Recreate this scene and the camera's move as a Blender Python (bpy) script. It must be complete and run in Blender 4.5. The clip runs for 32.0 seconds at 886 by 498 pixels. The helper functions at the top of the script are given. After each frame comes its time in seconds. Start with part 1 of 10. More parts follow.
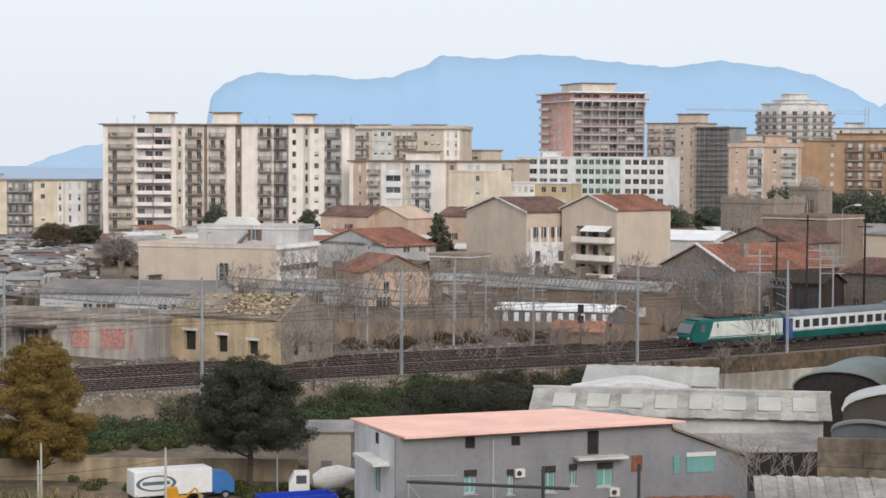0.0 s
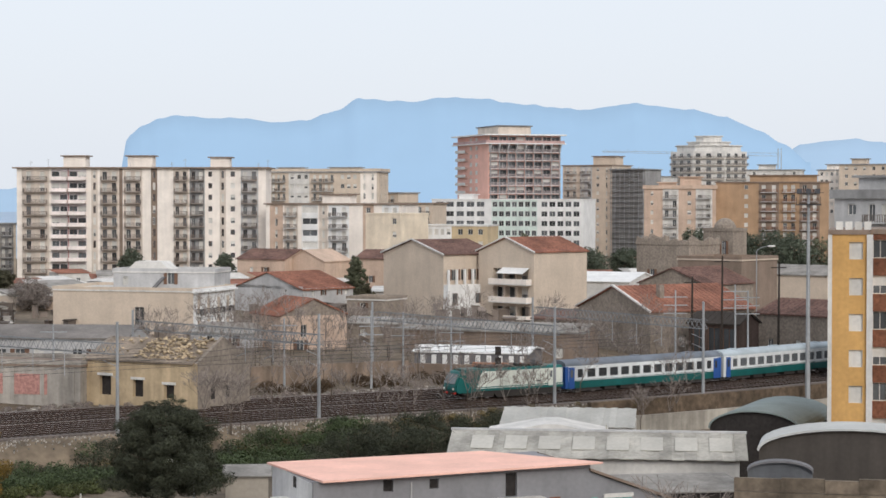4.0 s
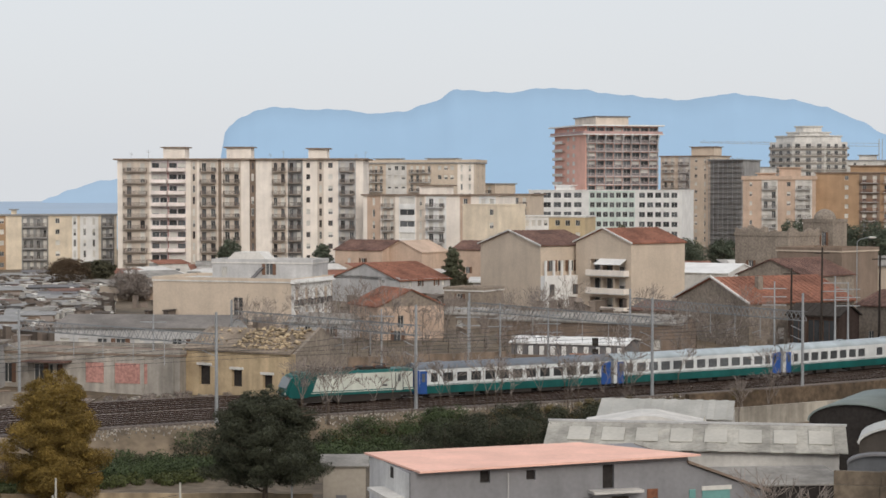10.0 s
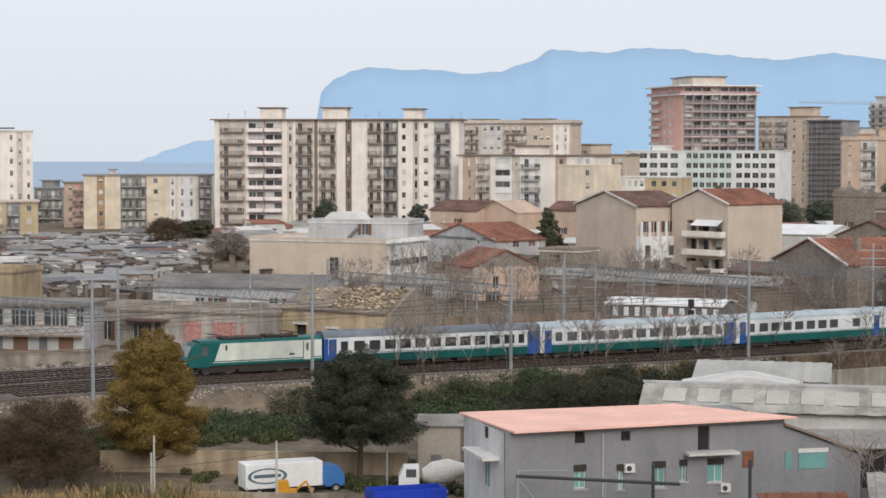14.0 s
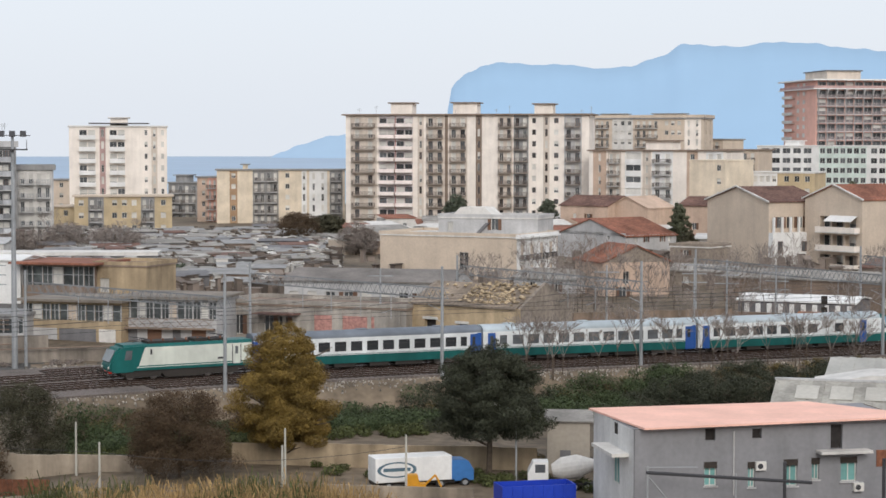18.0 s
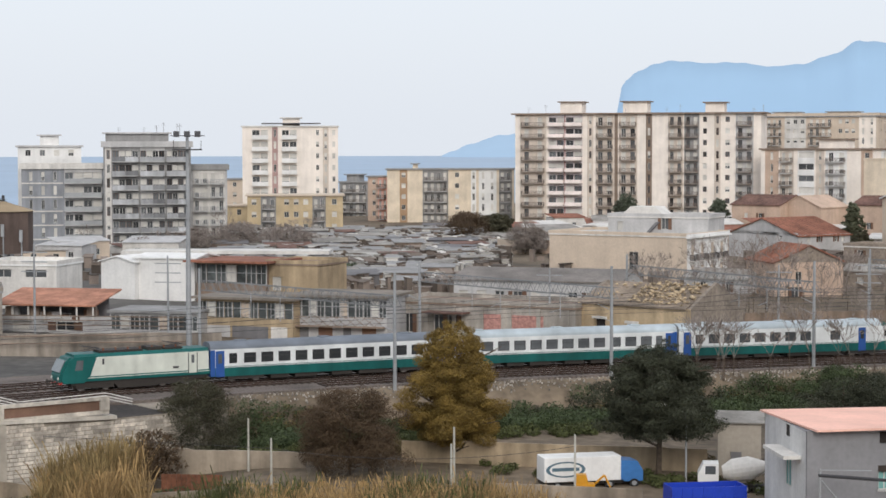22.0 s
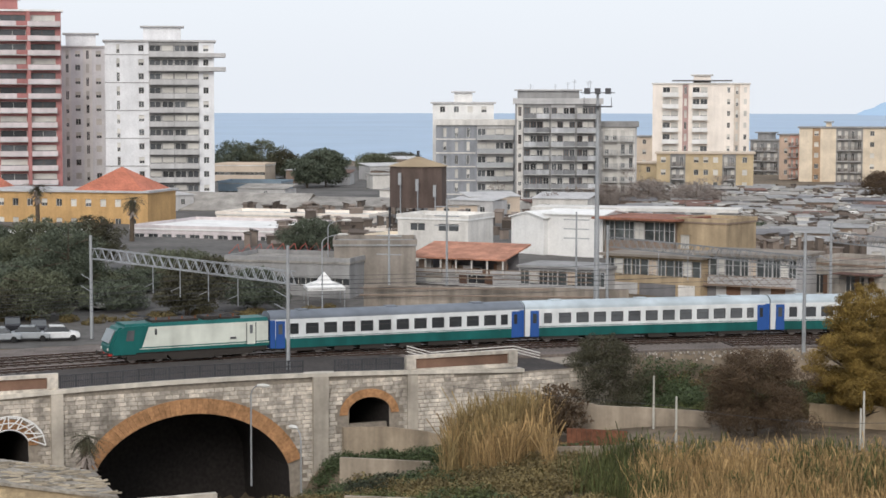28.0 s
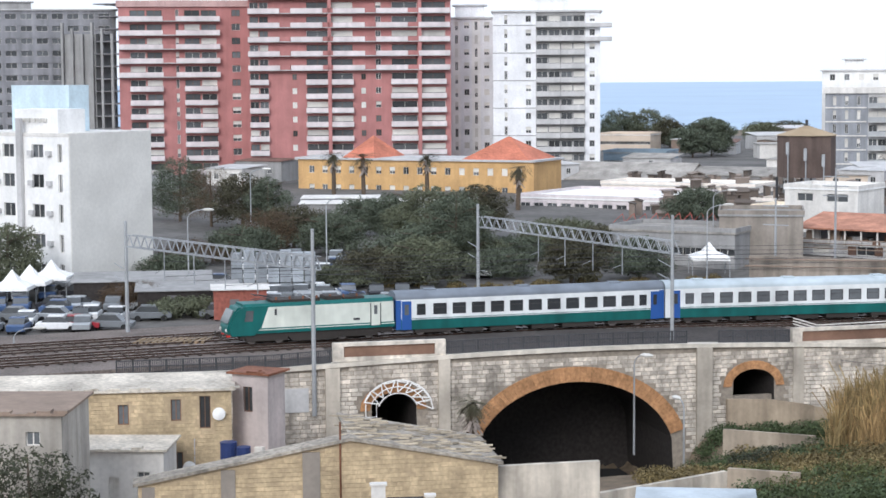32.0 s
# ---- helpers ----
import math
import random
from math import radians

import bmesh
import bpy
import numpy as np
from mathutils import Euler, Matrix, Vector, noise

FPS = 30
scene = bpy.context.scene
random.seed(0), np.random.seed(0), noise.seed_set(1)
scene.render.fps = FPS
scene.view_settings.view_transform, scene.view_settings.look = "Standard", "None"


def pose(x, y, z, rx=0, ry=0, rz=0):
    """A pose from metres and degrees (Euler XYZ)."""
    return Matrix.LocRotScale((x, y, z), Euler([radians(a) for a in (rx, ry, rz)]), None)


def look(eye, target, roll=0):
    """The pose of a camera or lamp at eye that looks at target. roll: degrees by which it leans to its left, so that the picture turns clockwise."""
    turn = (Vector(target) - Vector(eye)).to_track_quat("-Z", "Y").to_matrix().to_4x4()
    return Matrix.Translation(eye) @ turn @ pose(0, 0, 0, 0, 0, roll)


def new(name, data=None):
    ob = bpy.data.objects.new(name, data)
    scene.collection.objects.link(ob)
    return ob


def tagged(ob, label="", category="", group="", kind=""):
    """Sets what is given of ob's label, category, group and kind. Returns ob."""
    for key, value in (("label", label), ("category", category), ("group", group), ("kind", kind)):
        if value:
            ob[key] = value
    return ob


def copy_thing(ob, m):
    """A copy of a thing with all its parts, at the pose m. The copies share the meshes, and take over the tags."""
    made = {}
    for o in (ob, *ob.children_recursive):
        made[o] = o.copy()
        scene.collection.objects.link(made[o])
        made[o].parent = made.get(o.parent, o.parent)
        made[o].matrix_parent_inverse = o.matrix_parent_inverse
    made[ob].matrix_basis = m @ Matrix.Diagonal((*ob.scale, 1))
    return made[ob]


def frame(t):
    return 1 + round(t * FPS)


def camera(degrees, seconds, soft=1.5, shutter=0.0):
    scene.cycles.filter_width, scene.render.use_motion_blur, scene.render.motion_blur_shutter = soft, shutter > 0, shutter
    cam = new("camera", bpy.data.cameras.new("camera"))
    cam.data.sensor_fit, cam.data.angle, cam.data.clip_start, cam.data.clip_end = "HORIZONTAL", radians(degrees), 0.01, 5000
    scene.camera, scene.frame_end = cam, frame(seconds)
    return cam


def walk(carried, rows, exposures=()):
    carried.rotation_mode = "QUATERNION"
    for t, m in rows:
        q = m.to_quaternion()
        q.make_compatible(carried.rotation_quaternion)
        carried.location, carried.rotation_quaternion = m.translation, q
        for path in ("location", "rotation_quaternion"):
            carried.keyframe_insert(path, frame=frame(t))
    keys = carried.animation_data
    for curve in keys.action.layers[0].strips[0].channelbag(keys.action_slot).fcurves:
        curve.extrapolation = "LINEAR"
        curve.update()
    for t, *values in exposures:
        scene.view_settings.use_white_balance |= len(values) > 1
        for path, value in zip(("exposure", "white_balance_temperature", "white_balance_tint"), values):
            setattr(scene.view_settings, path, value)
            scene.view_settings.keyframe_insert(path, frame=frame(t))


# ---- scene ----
EYE = 23.75          # the camera's height over the rail heads

cam = camera(25.828, 32.0, soft=1.6)
# rows: seconds, heading, pitch, roll of the hand-held pan
walk(cam, [(t, pose(0, 0, EYE, 90 + p, 0, h) @ pose(0, 0, 0, 0, 0, r)) for t, h, p, r in [
    (0, 0.000, -2.731, 0.203), (0.5, 0.501, -2.842, 0.119), (1, -0.149, -3.148, 0.266), (1.5, 0.581, -2.760, 0.118),
    (2, 0.429, -2.273, 0.230), (2.5, -0.042, -2.572, 0.341), (3, -1.034, -1.742, 0.055), (3.5, -2.304, -1.388, 0.003),
    (5.5, -2.568, -1.875, 0.039), (6, -2.369, -1.488, -0.015), (6.5, -1.189, -1.055, -0.106), (7, -1.106, -1.166, 0.044),
    (7.5, -0.242, -0.898, -0.148), (8, 0.452, -0.968, -0.222), (8.5, 0.408, -0.777, -0.215), (9, 0.279, -0.441, -0.293),
    (9.5, 0.483, -1.008, -0.217), (10, 0.421, -1.731, -0.016), (10.5, 0.209, -2.002, 0.062), (11, 0.626, -2.047, 0.058),
    (11.5, 0.908, -2.142, 0.079), (12, 1.063, -2.220, 0.071), (12.5, 1.697, -2.564, 0.072), (13, 2.087, -2.568, 0.119),
    (13.5, 2.785, -2.738, 0.070), (15.5, 3.811, -3.057, 0.098), (16, 4.260, -3.089, 0.118), (16.5, 4.664, -3.091, 0.089),
    (17, 5.635, -3.328, 0.085), (17.5, 6.610, -3.206, 0.019), (18, 7.102, -3.053, 0.029), (18.5, 8.054, -3.067, 0.049),
    (19, 8.757, -2.967, -0.051), (19.5, 8.809, -3.211, 0.029), (20, 9.214, -3.187, -0.001), (20.5, 9.421, -3.139, 0.003),
    (21, 9.910, -3.190, 0.024), (21.5, 10.635, -3.274, 0.019), (22, 12.125, -3.071, -0.110), (22.5, 12.373, -3.078, -0.127),
    (23, 13.102, -3.411, -0.066), (23.5, 13.280, -3.398, -0.169), (24, 14.274, -3.472, -0.307), (24.5, 15.828, -3.423, -0.224),
    (26.5, 19.756, -3.265, 0.160), (27, 20.964, -3.800, 0.228), (27.5, 22.398, -3.747, 0.179), (28, 24.210, -4.331, 0.074),
    (28.5, 25.232, -4.260, 0.114), (29, 26.591, -4.263, 0.052), (29.5, 27.966, -4.370, -0.017), (30, 29.409, -4.615, -0.136),
    (30.5, 31.241, -5.057, -0.252), (31, 32.299, -5.331, -0.198), (31.5, 33.796, -5.682, -0.198), (32, 35.616, -5.206, -0.378)]],
     [(0, 0.03, 6500, 10), (3.5, 0.0, 6500, 10), (6, -0.13, 6650, 10), (10, -0.19, 6800, 10), (13, -0.11, 6600, 10), (16, -0.02, 6500, 10), (24, -0.02, 6550, 10), (27, 0.03, 6650, 10), (28.5, 0.12, 6500, 10), (30.5, 0.31, 6320, 10), (32, 0.46, 6020, 10)])

# ---- light: bright overcast, the sun veiled high behind the camera's right ----
world = bpy.data.worlds.new("overcast_sky")
scene.world = world
world.use_nodes = True
wn, wl = world.node_tree.nodes, world.node_tree.links
sky = wn.new("ShaderNodeTexSky")
sky.sky_type, sky.sun_disc = "NISHITA", False
sky.sun_elevation, sky.sun_rotation = radians(42), radians(158)
sky.air_density, sky.dust_density, sky.ozone_density = 1.0, 4.0, 1.0
veil = wn.new("ShaderNodeMix")
veil.data_type = "RGBA"
veil.inputs[0].default_value = 0.82
veil.inputs[7].default_value = (6.8, 7.22, 7.85, 1)
wl.new(sky.outputs[0], veil.inputs[6])
wl.new(veil.outputs[2], wn["Background"].inputs[0])
wn["Background"].inputs[1].default_value = 0.135

sun_data = bpy.data.lights.new("sun", "SUN")
sun_data.energy, sun_data.angle, sun_data.color = 1.35, radians(24), (1, 0.962, 0.905)
sun = new("sun", sun_data)
sun.matrix_world = look((52, -95, 114), (-16, 120, 0))
scene.view_settings.exposure = 0.0


# ---- materials ----
def mat(name, color, rough=0.85, metal=0.0, grain=0.07, scale=3.0, stain=0.14, stain_scale=0.25, bump=0.15, rnd=0.0,
        island=0.0, streak=0.0, spec=0.3):
    """A weathered surface: fine grain, broad stains, vertical streaks, relief, and a shade of its own for each piece."""
    m = bpy.data.materials.new(name)
    m.use_nodes = True
    n, l = m.node_tree.nodes, m.node_tree.links
    b = n["Principled BSDF"]
    b.inputs["Roughness"].default_value, b.inputs["Metallic"].default_value = rough, metal
    b.inputs["Specular IOR Level"].default_value = spec
    tc = n.new("ShaderNodeTexCoord")
    geo = n.new("ShaderNodeNewGeometry")

    def tex(sc, detail, stretch=None):
        t = n.new("ShaderNodeTexNoise")
        t.inputs["Scale"].default_value, t.inputs["Detail"].default_value = sc, detail
        src = geo.outputs["Position"]
        if stretch:
            mp = n.new("ShaderNodeMapping")
            mp.inputs["Scale"].default_value = stretch
            l.new(src, mp.inputs["Vector"])
            src = mp.outputs[0]
        l.new(src, t.inputs["Vector"])
        return t.outputs["Fac"]

    def term(sock, amount):
        r = n.new("ShaderNodeMapRange")
        r.inputs["From Min"].default_value, r.inputs["From Max"].default_value = 0.3, 0.7
        r.inputs["To Min"].default_value, r.inputs["To Max"].default_value = 1 - amount, 1 + amount
        l.new(sock, r.inputs["Value"])
        return r.outputs[0]

    def flat(sock, amount):
        r = n.new("ShaderNodeMapRange")
        r.inputs["To Min"].default_value, r.inputs["To Max"].default_value = 1 - amount, 1 + amount
        l.new(sock, r.inputs["Value"])
        return r.outputs[0]

    fine = tex(scale, 6)
    terms = [term(fine, grain), term(tex(stain_scale, 5), stain)]
    if streak:
        terms.append(term(tex(1.0, 4, (0.9, 0.9, 0.1)), streak))
    if rnd:
        oi = n.new("ShaderNodeObjectInfo")
        terms.append(flat(oi.outputs["Random"], rnd))
    if island:
        terms.append(flat(geo.outputs["Random Per Island"], island))
    v = terms[0]
    for t in terms[1:]:
        mu = n.new("ShaderNodeMath")
        mu.operation = "MULTIPLY"
        l.new(v, mu.inputs[0]), l.new(t, mu.inputs[1])
        v = mu.outputs[0]
    mx = n.new("ShaderNodeVectorMath")
    mx.operation = "SCALE"
    mx.inputs[0].default_value = color
    l.new(v, mx.inputs["Scale"])
    l.new(mx.outputs[0], b.inputs["Base Color"])
    if bump:
        bp = n.new("ShaderNodeBump")
        bp.inputs["Strength"].default_value, bp.inputs["Distance"].default_value = bump, 0.05
        l.new(fine, bp.inputs["Height"])
        l.new(bp.outputs[0], b.inputs["Normal"])
    return m


def glass(name, color=(0.085, 0.09, 0.095), rough=0.12):
    m = mat(name, color, rough, 0, 0.1, 2, 0.3, 0.15, 0, rnd=0.6, spec=0.4)
    return m


CREAM = mat("cream_plaster", (0.83, 0.755, 0.68), streak=0.06, stain=0.09, grain=0.04)
WHITE = mat("white_plaster", (0.76, 0.75, 0.73), streak=0.05, stain=0.1, grain=0.05)
OFFWHITE = mat("offwhite_plaster", (0.62, 0.595, 0.56), streak=0.1)
BEIGE = mat("beige_plaster", (0.58, 0.48, 0.385), streak=0.05, stain=0.09, grain=0.06)
PEACH = mat("peach_plaster", (0.54, 0.40, 0.31), streak=0.07)
ORANGE = mat("orange_plaster", (0.40, 0.265, 0.165), streak=0.07)
OCHRE = mat("ochre_plaster", (0.55, 0.32, 0.115), streak=0.06)
YELLOW = mat("yellow_plaster", (0.52, 0.41, 0.26), streak=0.07)
PALEYEL = mat("pale_yellow_plaster", (0.70, 0.60, 0.47), streak=0.06)
CORAL = mat("coral_plaster", (0.72, 0.42, 0.34), streak=0.04, stain=0.08, grain=0.05)
RED = mat("red_plaster", (0.39, 0.175, 0.165), streak=0.08, grain=0.04)
PINKW = mat("dusky_pink_plaster", (0.46, 0.31, 0.29), streak=0.12)
GREY = mat("grey_concrete", (0.28, 0.275, 0.27), streak=0.14)
LGREY = mat("light_grey_plaster", (0.47, 0.46, 0.455), streak=0.1)
DGREY = mat("dark_grey_concrete", (0.17, 0.165, 0.17), streak=0.12)
STONEW = mat("old_stone_wall", (0.265, 0.22, 0.18), grain=0.25, scale=2.5, streak=0.1, bump=0.5)
BROWNW = mat("brown_render", (0.24, 0.18, 0.14), streak=0.12)
WARMW = mat("warm_white_panel", (0.84, 0.75, 0.71), streak=0.05)
PALEG = mat("pale_grey_plaster", (0.72, 0.72, 0.73), streak=0.06, stain=0.1)
# brown render; behind balconies it paints recess shade onto cream walls
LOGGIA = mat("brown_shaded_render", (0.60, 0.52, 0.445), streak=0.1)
PALEPINK = mat("pale_pink_concrete", (0.60, 0.54, 0.54), streak=0.08)
VILLAY = mat("faded_yellow_plaster", (0.52, 0.325, 0.145), streak=0.1)
TILE = mat("terracotta_tiles", (0.27, 0.115, 0.075), grain=0.35, scale=2.5, stain=0.35, island=0.15)
TILEB = mat("weathered_brown_tiles", (0.17, 0.095, 0.075), grain=0.35, scale=2.0, stain=0.35, island=0.15)
PINKROOF = mat("salmon_roof_coating", (0.86, 0.51, 0.41), grain=0.05, stain=0.12, bump=0.05)
FIBRE = mat("grey_fibre_cement", (0.30, 0.28, 0.255), grain=0.15, stain=0.3, stain_scale=0.4, rnd=0.1, island=0.08)
TIN = mat("dull_sheet_metal", (0.27, 0.28, 0.285), 0.5, 0.3, stain=0.3)
RUST = mat("rusty_metal", (0.2, 0.085, 0.05), 0.8, 0.2, grain=0.3, stain=0.4)
STEEL = mat("galvanised_steel", (0.36, 0.37, 0.38), 0.5, 0.5, stain=0.15)
DSTEEL = mat("dark_painted_steel", (0.06, 0.06, 0.065), 0.6, 0.3)
GLASS = glass("window_glass")
PANEBLUE = mat("teal_shutter", (0.16, 0.34, 0.32), 0.6, rnd=0.2)
SHUTTER = mat("white_roller_shutter", (0.6, 0.58, 0.54), 0.7, rnd=0.15)
SHUTBR = mat("brown_shutter", (0.16, 0.09, 0.06), 0.7, rnd=0.3)
EARTH = mat("dry_ground", (0.15, 0.115, 0.08), grain=0.35, scale=0.8, stain=0.45, stain_scale=0.06, bump=0.6)
BALLAST = mat("track_ballast", (0.145, 0.12, 0.106), grain=0.45, scale=5, stain=0.3, bump=0.8)
YARD = mat("grey_yard_dust", (0.108, 0.101, 0.094), grain=0.25, scale=0.8, stain=0.35, stain_scale=0.08, bump=0.4)
RAILM = mat("worn_rail_steel", (0.42, 0.37, 0.34), 0.4, 0.35)
RAILWEB = mat("rusty_rail_web", (0.05, 0.03, 0.022), grain=0.2)
SLEEPER = mat("concrete_sleepers", (0.045, 0.034, 0.029), rnd=0.15)
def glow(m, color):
    """Adds the haze light of far land, miles off, as emission."""
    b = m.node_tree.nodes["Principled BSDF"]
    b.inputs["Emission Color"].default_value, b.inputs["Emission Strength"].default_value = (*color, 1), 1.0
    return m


SEA = mat("hazy_sea", (0.30, 0.40, 0.52), 0.5, 0, 0.05, 0.02, 0.06, 0.004, 0.0)
# aerial haze is put into the far hills' base colour and emission
HILL = glow(mat("hazed_blue_hill", (0.12, 0.19, 0.27), 1.0, 0, 0.03, 0.01, 0.05, 0.002, 0.0, spec=0.0), (0.26, 0.365, 0.485))
HILLF = glow(mat("hazed_pale_cape", (0.15, 0.21, 0.28), 1.0, 0, 0.03, 0.01, 0.05, 0.002, 0.0, spec=0.0), (0.27, 0.365, 0.475))
STONE = mat("pale_limestone", (0.50, 0.452, 0.39), grain=0.2, scale=2.5, stain=0.3, stain_scale=0.5, rnd=0.2, streak=0.25)
MORTAR = mat("lime_mortar", (0.25, 0.215, 0.175), grain=0.2, stain=0.25)
BRICK = mat("brick", (0.36, 0.19, 0.09), grain=0.25, scale=4, stain=0.25, stain_scale=0.6, rnd=0.12)
# near-black that puts the shade inside vaults, openings and open sheds into colour
DARK = mat("shade_black", (0.035, 0.03, 0.028), grain=0.3)
BARK = mat("bark", (0.1, 0.075, 0.055), grain=0.3, scale=4)
LEAFP = mat("pine_needles", (0.046, 0.05, 0.031), grain=0.2, stain=0.25, stain_scale=0.6, island=0.35, bump=0)
LEAFG = mat("green_leaves", (0.058, 0.078, 0.034), grain=0.2, island=0.4, bump=0)
LEAFT = mat("town_foliage", (0.085, 0.1, 0.069), grain=0.2, island=0.35, bump=0)
LEAFO = mat("olive_yellow_leaves", (0.19, 0.125, 0.032), grain=0.25, stain=0.3, stain_scale=0.5, island=0.35, bump=0)
LEAFB = mat("grey_brown_twigs", (0.085, 0.056, 0.033), grain=0.2, island=0.35, bump=0)
LEAFO2 = mat("dull_olive_leaves", (0.105, 0.113, 0.07), grain=0.2, stain=0.2, island=0.3, bump=0)
LEAFD = mat("olive_dark_leaves", (0.064, 0.06, 0.036), grain=0.2, island=0.35, bump=0)
OLIVE = mat("olive_brown_weeds", (0.15, 0.115, 0.05), grain=0.2, stain=0.3, island=0.4, bump=0)
TWIG = mat("bare_twigs", (0.25, 0.21, 0.185), grain=0.2, island=0.35, bump=0)
REED = mat("dry_reeds", (0.33, 0.22, 0.10), grain=0.2, island=0.5, bump=0)
GRASS = mat("rough_grass", (0.075, 0.085, 0.03), grain=0.2, island=0.5, bump=0)


# ---- building blocks ----
def box(bm, x0, x1, y0, y1, z0, z1, mi=0):
    v = [bm.verts.new(c) for c in ((x0, y0, z0), (x1, y0, z0), (x1, y1, z0), (x0, y1, z0),
                                   (x0, y0, z1), (x1, y0, z1), (x1, y1, z1), (x0, y1, z1))]
    for q in ((3, 2, 1, 0), (4, 5, 6, 7), (0, 1, 5, 4), (1, 2, 6, 5), (2, 3, 7, 6), (3, 0, 4, 7)):
        bm.faces.new([v[i] for i in q]).material_index = mi


def prism(bm, pts, a, b, axis="y", mi=0):
    """A closed outline swept from a to b; points are (x, z) for axis y, (y, z) for axis x, (x, y) for axis z."""
    def at(p, q):
        return {"y": (p[0], q, p[1]), "x": (q, p[0], p[1]), "z": (p[0], p[1], q)}[axis]
    va, vb = [bm.verts.new(at(p, a)) for p in pts], [bm.verts.new(at(p, b)) for p in pts]
    fs = [bm.faces.new(va), bm.faces.new(vb[::-1])]
    for i in range(len(pts)):
        j = (i + 1) % len(pts)
        fs.append(bm.faces.new((va[j], va[i], vb[i], vb[j])))
    for f in fs:
        f.material_index = mi
    bmesh.ops.recalc_face_normals(bm, faces=fs)


def rod(bm, p, q, r, sides=6, r2=None, mi=0):
    p, q = Vector(p), Vector(q)
    d = (q - p).normalized()
    u = d.orthogonal().normalized()
    w = d.cross(u)
    r2 = r if r2 is None else r2
    ra, rb = [], []
    for i in range(sides):
        a = 2 * math.pi * i / sides
        o = u * math.cos(a) + w * math.sin(a)
        ra.append(bm.verts.new(p + o * r)), rb.append(bm.verts.new(q + o * r2))
    for i in range(sides):
        j = (i + 1) % sides
        bm.faces.new((ra[i], ra[j], rb[j], rb[i])).material_index = mi
    bm.faces.new(ra[::-1]).material_index = mi
    bm.faces.new(rb).material_index = mi


def tube(bm, pts, r, sides=4):
    """One connected thin tube through the points."""
    pts = [Vector(p) for p in pts]
    rings = []
    for i, p in enumerate(pts):
        d = (pts[min(i + 1, len(pts) - 1)] - pts[max(i - 1, 0)]).normalized()
        u = d.cross(Vector((0.31, 0.17, 0.93))).normalized()
        w = d.cross(u)
        rings.append([bm.verts.new(p + (u * math.cos(2 * math.pi * k / sides) + w * math.sin(2 * math.pi * k / sides)) * r) for k in range(sides)])
    for a, b in zip(rings[:-1], rings[1:]):
        for k in range(sides):
            m = (k + 1) % sides
            bm.faces.new((a[k], a[m], b[m], b[k]))


def mesh(bm, mats, name="mesh", smooth=False):
    me = bpy.data.meshes.new(name)
    bm.to_mesh(me)
    bm.free()
    for m in (mats if isinstance(mats, (list, tuple)) else [mats]):
        me.materials.append(m)
    if smooth:
        for p in me.polygons:
            p.use_smooth = True
    return me


def part(name, bm, material, parent, label="", loc=(0, 0, 0), rz=0.0):
    """One mesh object under a thing or a part; bm may be a mesh that alike parts share."""
    me = bm if isinstance(bm, bpy.types.Mesh) else mesh(bm, material, name)
    ob = new(name, me)
    ob.parent = parent
    ob.location, ob.rotation_euler = loc, (0, 0, rz)
    return tagged(ob, label)


def thing(name, label, category, at=(0, 0, 0), rz=0.0, group="", kind=""):
    ob = new(name)
    ob.empty_display_size = 0.3
    ob.location, ob.rotation_euler = at, (0, 0, rz)
    return tagged(ob, label, category, group, kind)


def solid(name, bm, material, label, category="", at=(0, 0, 0), rz=0.0, group="", kind="", smooth=False):
    me = bm if isinstance(bm, bpy.types.Mesh) else mesh(bm, material, name, smooth)
    ob = new(name, me)
    ob.location, ob.rotation_euler = at, (0, 0, rz)
    return tagged(ob, label, category, group, kind)


def span(a, b):
    """The heading and length of a wall whose foot runs from a to b, as seen from outside left to right."""
    dx, dy = b[0] - a[0], b[1] - a[1]
    return math.atan2(dy, dx), math.hypot(dx, dy)


def facade(bm, x0, x1, z0, z1, cells, y=0.0, inset=0.25, mi=0, mj=1, side="f"):
    """A wall face with openings sunk into it. cells: (x0, x1, z0, z1) in a regular grid."""
    cells = [tuple(round(q, 3) for q in e) for e in cells]
    xs = sorted({round(x0, 3), round(x1, 3), *[c for e in cells for c in e[:2]]})
    zs = sorted({round(z0, 3), round(z1, 3), *[c for e in cells for c in e[2:]]})

    def at(x, d, z):
        return {"f": (x, y + d, z), "l": (y + d, -x, z), "r": (y - d, x, z), "b": (-x, y - d, z)}[side]

    grid = {}

    def vert(x, d, z):
        k = (x, d, z)
        if k not in grid:
            grid[k] = bm.verts.new(at(x, d, z))
        return grid[k]
    ix, iz = {v: i for i, v in enumerate(xs)}, {v: i for i, v in enumerate(zs)}
    taken = set()
    for a, b, c, d in cells:
        for i in range(ix[a], ix[b]):
            for j in range(iz[c], iz[d]):
                taken.add((i, j))
        o = [vert(a, 0, c), vert(b, 0, c), vert(b, 0, d), vert(a, 0, d)]
        q = [bm.verts.new(at(*p)) for p in ((a, inset, c), (b, inset, c), (b, inset, d), (a, inset, d))]
        bm.faces.new(q).material_index = mj
        for k in range(4):
            m = (k + 1) % 4
            bm.faces.new((o[k], o[m], q[m], q[k])).material_index = mi
    for i in range(len(xs) - 1):
        j = 0
        while j < len(zs) - 1:
            if (i, j) in taken:
                j += 1
                continue
            k = j
            while k < len(zs) - 1 and (i, k) not in taken:
                k += 1
            bm.faces.new((vert(xs[i], 0, zs[j]), vert(xs[i + 1], 0, zs[j]), vert(xs[i + 1], 0, zs[k]), vert(xs[i], 0, zs[k]))).material_index = mi
            j = k


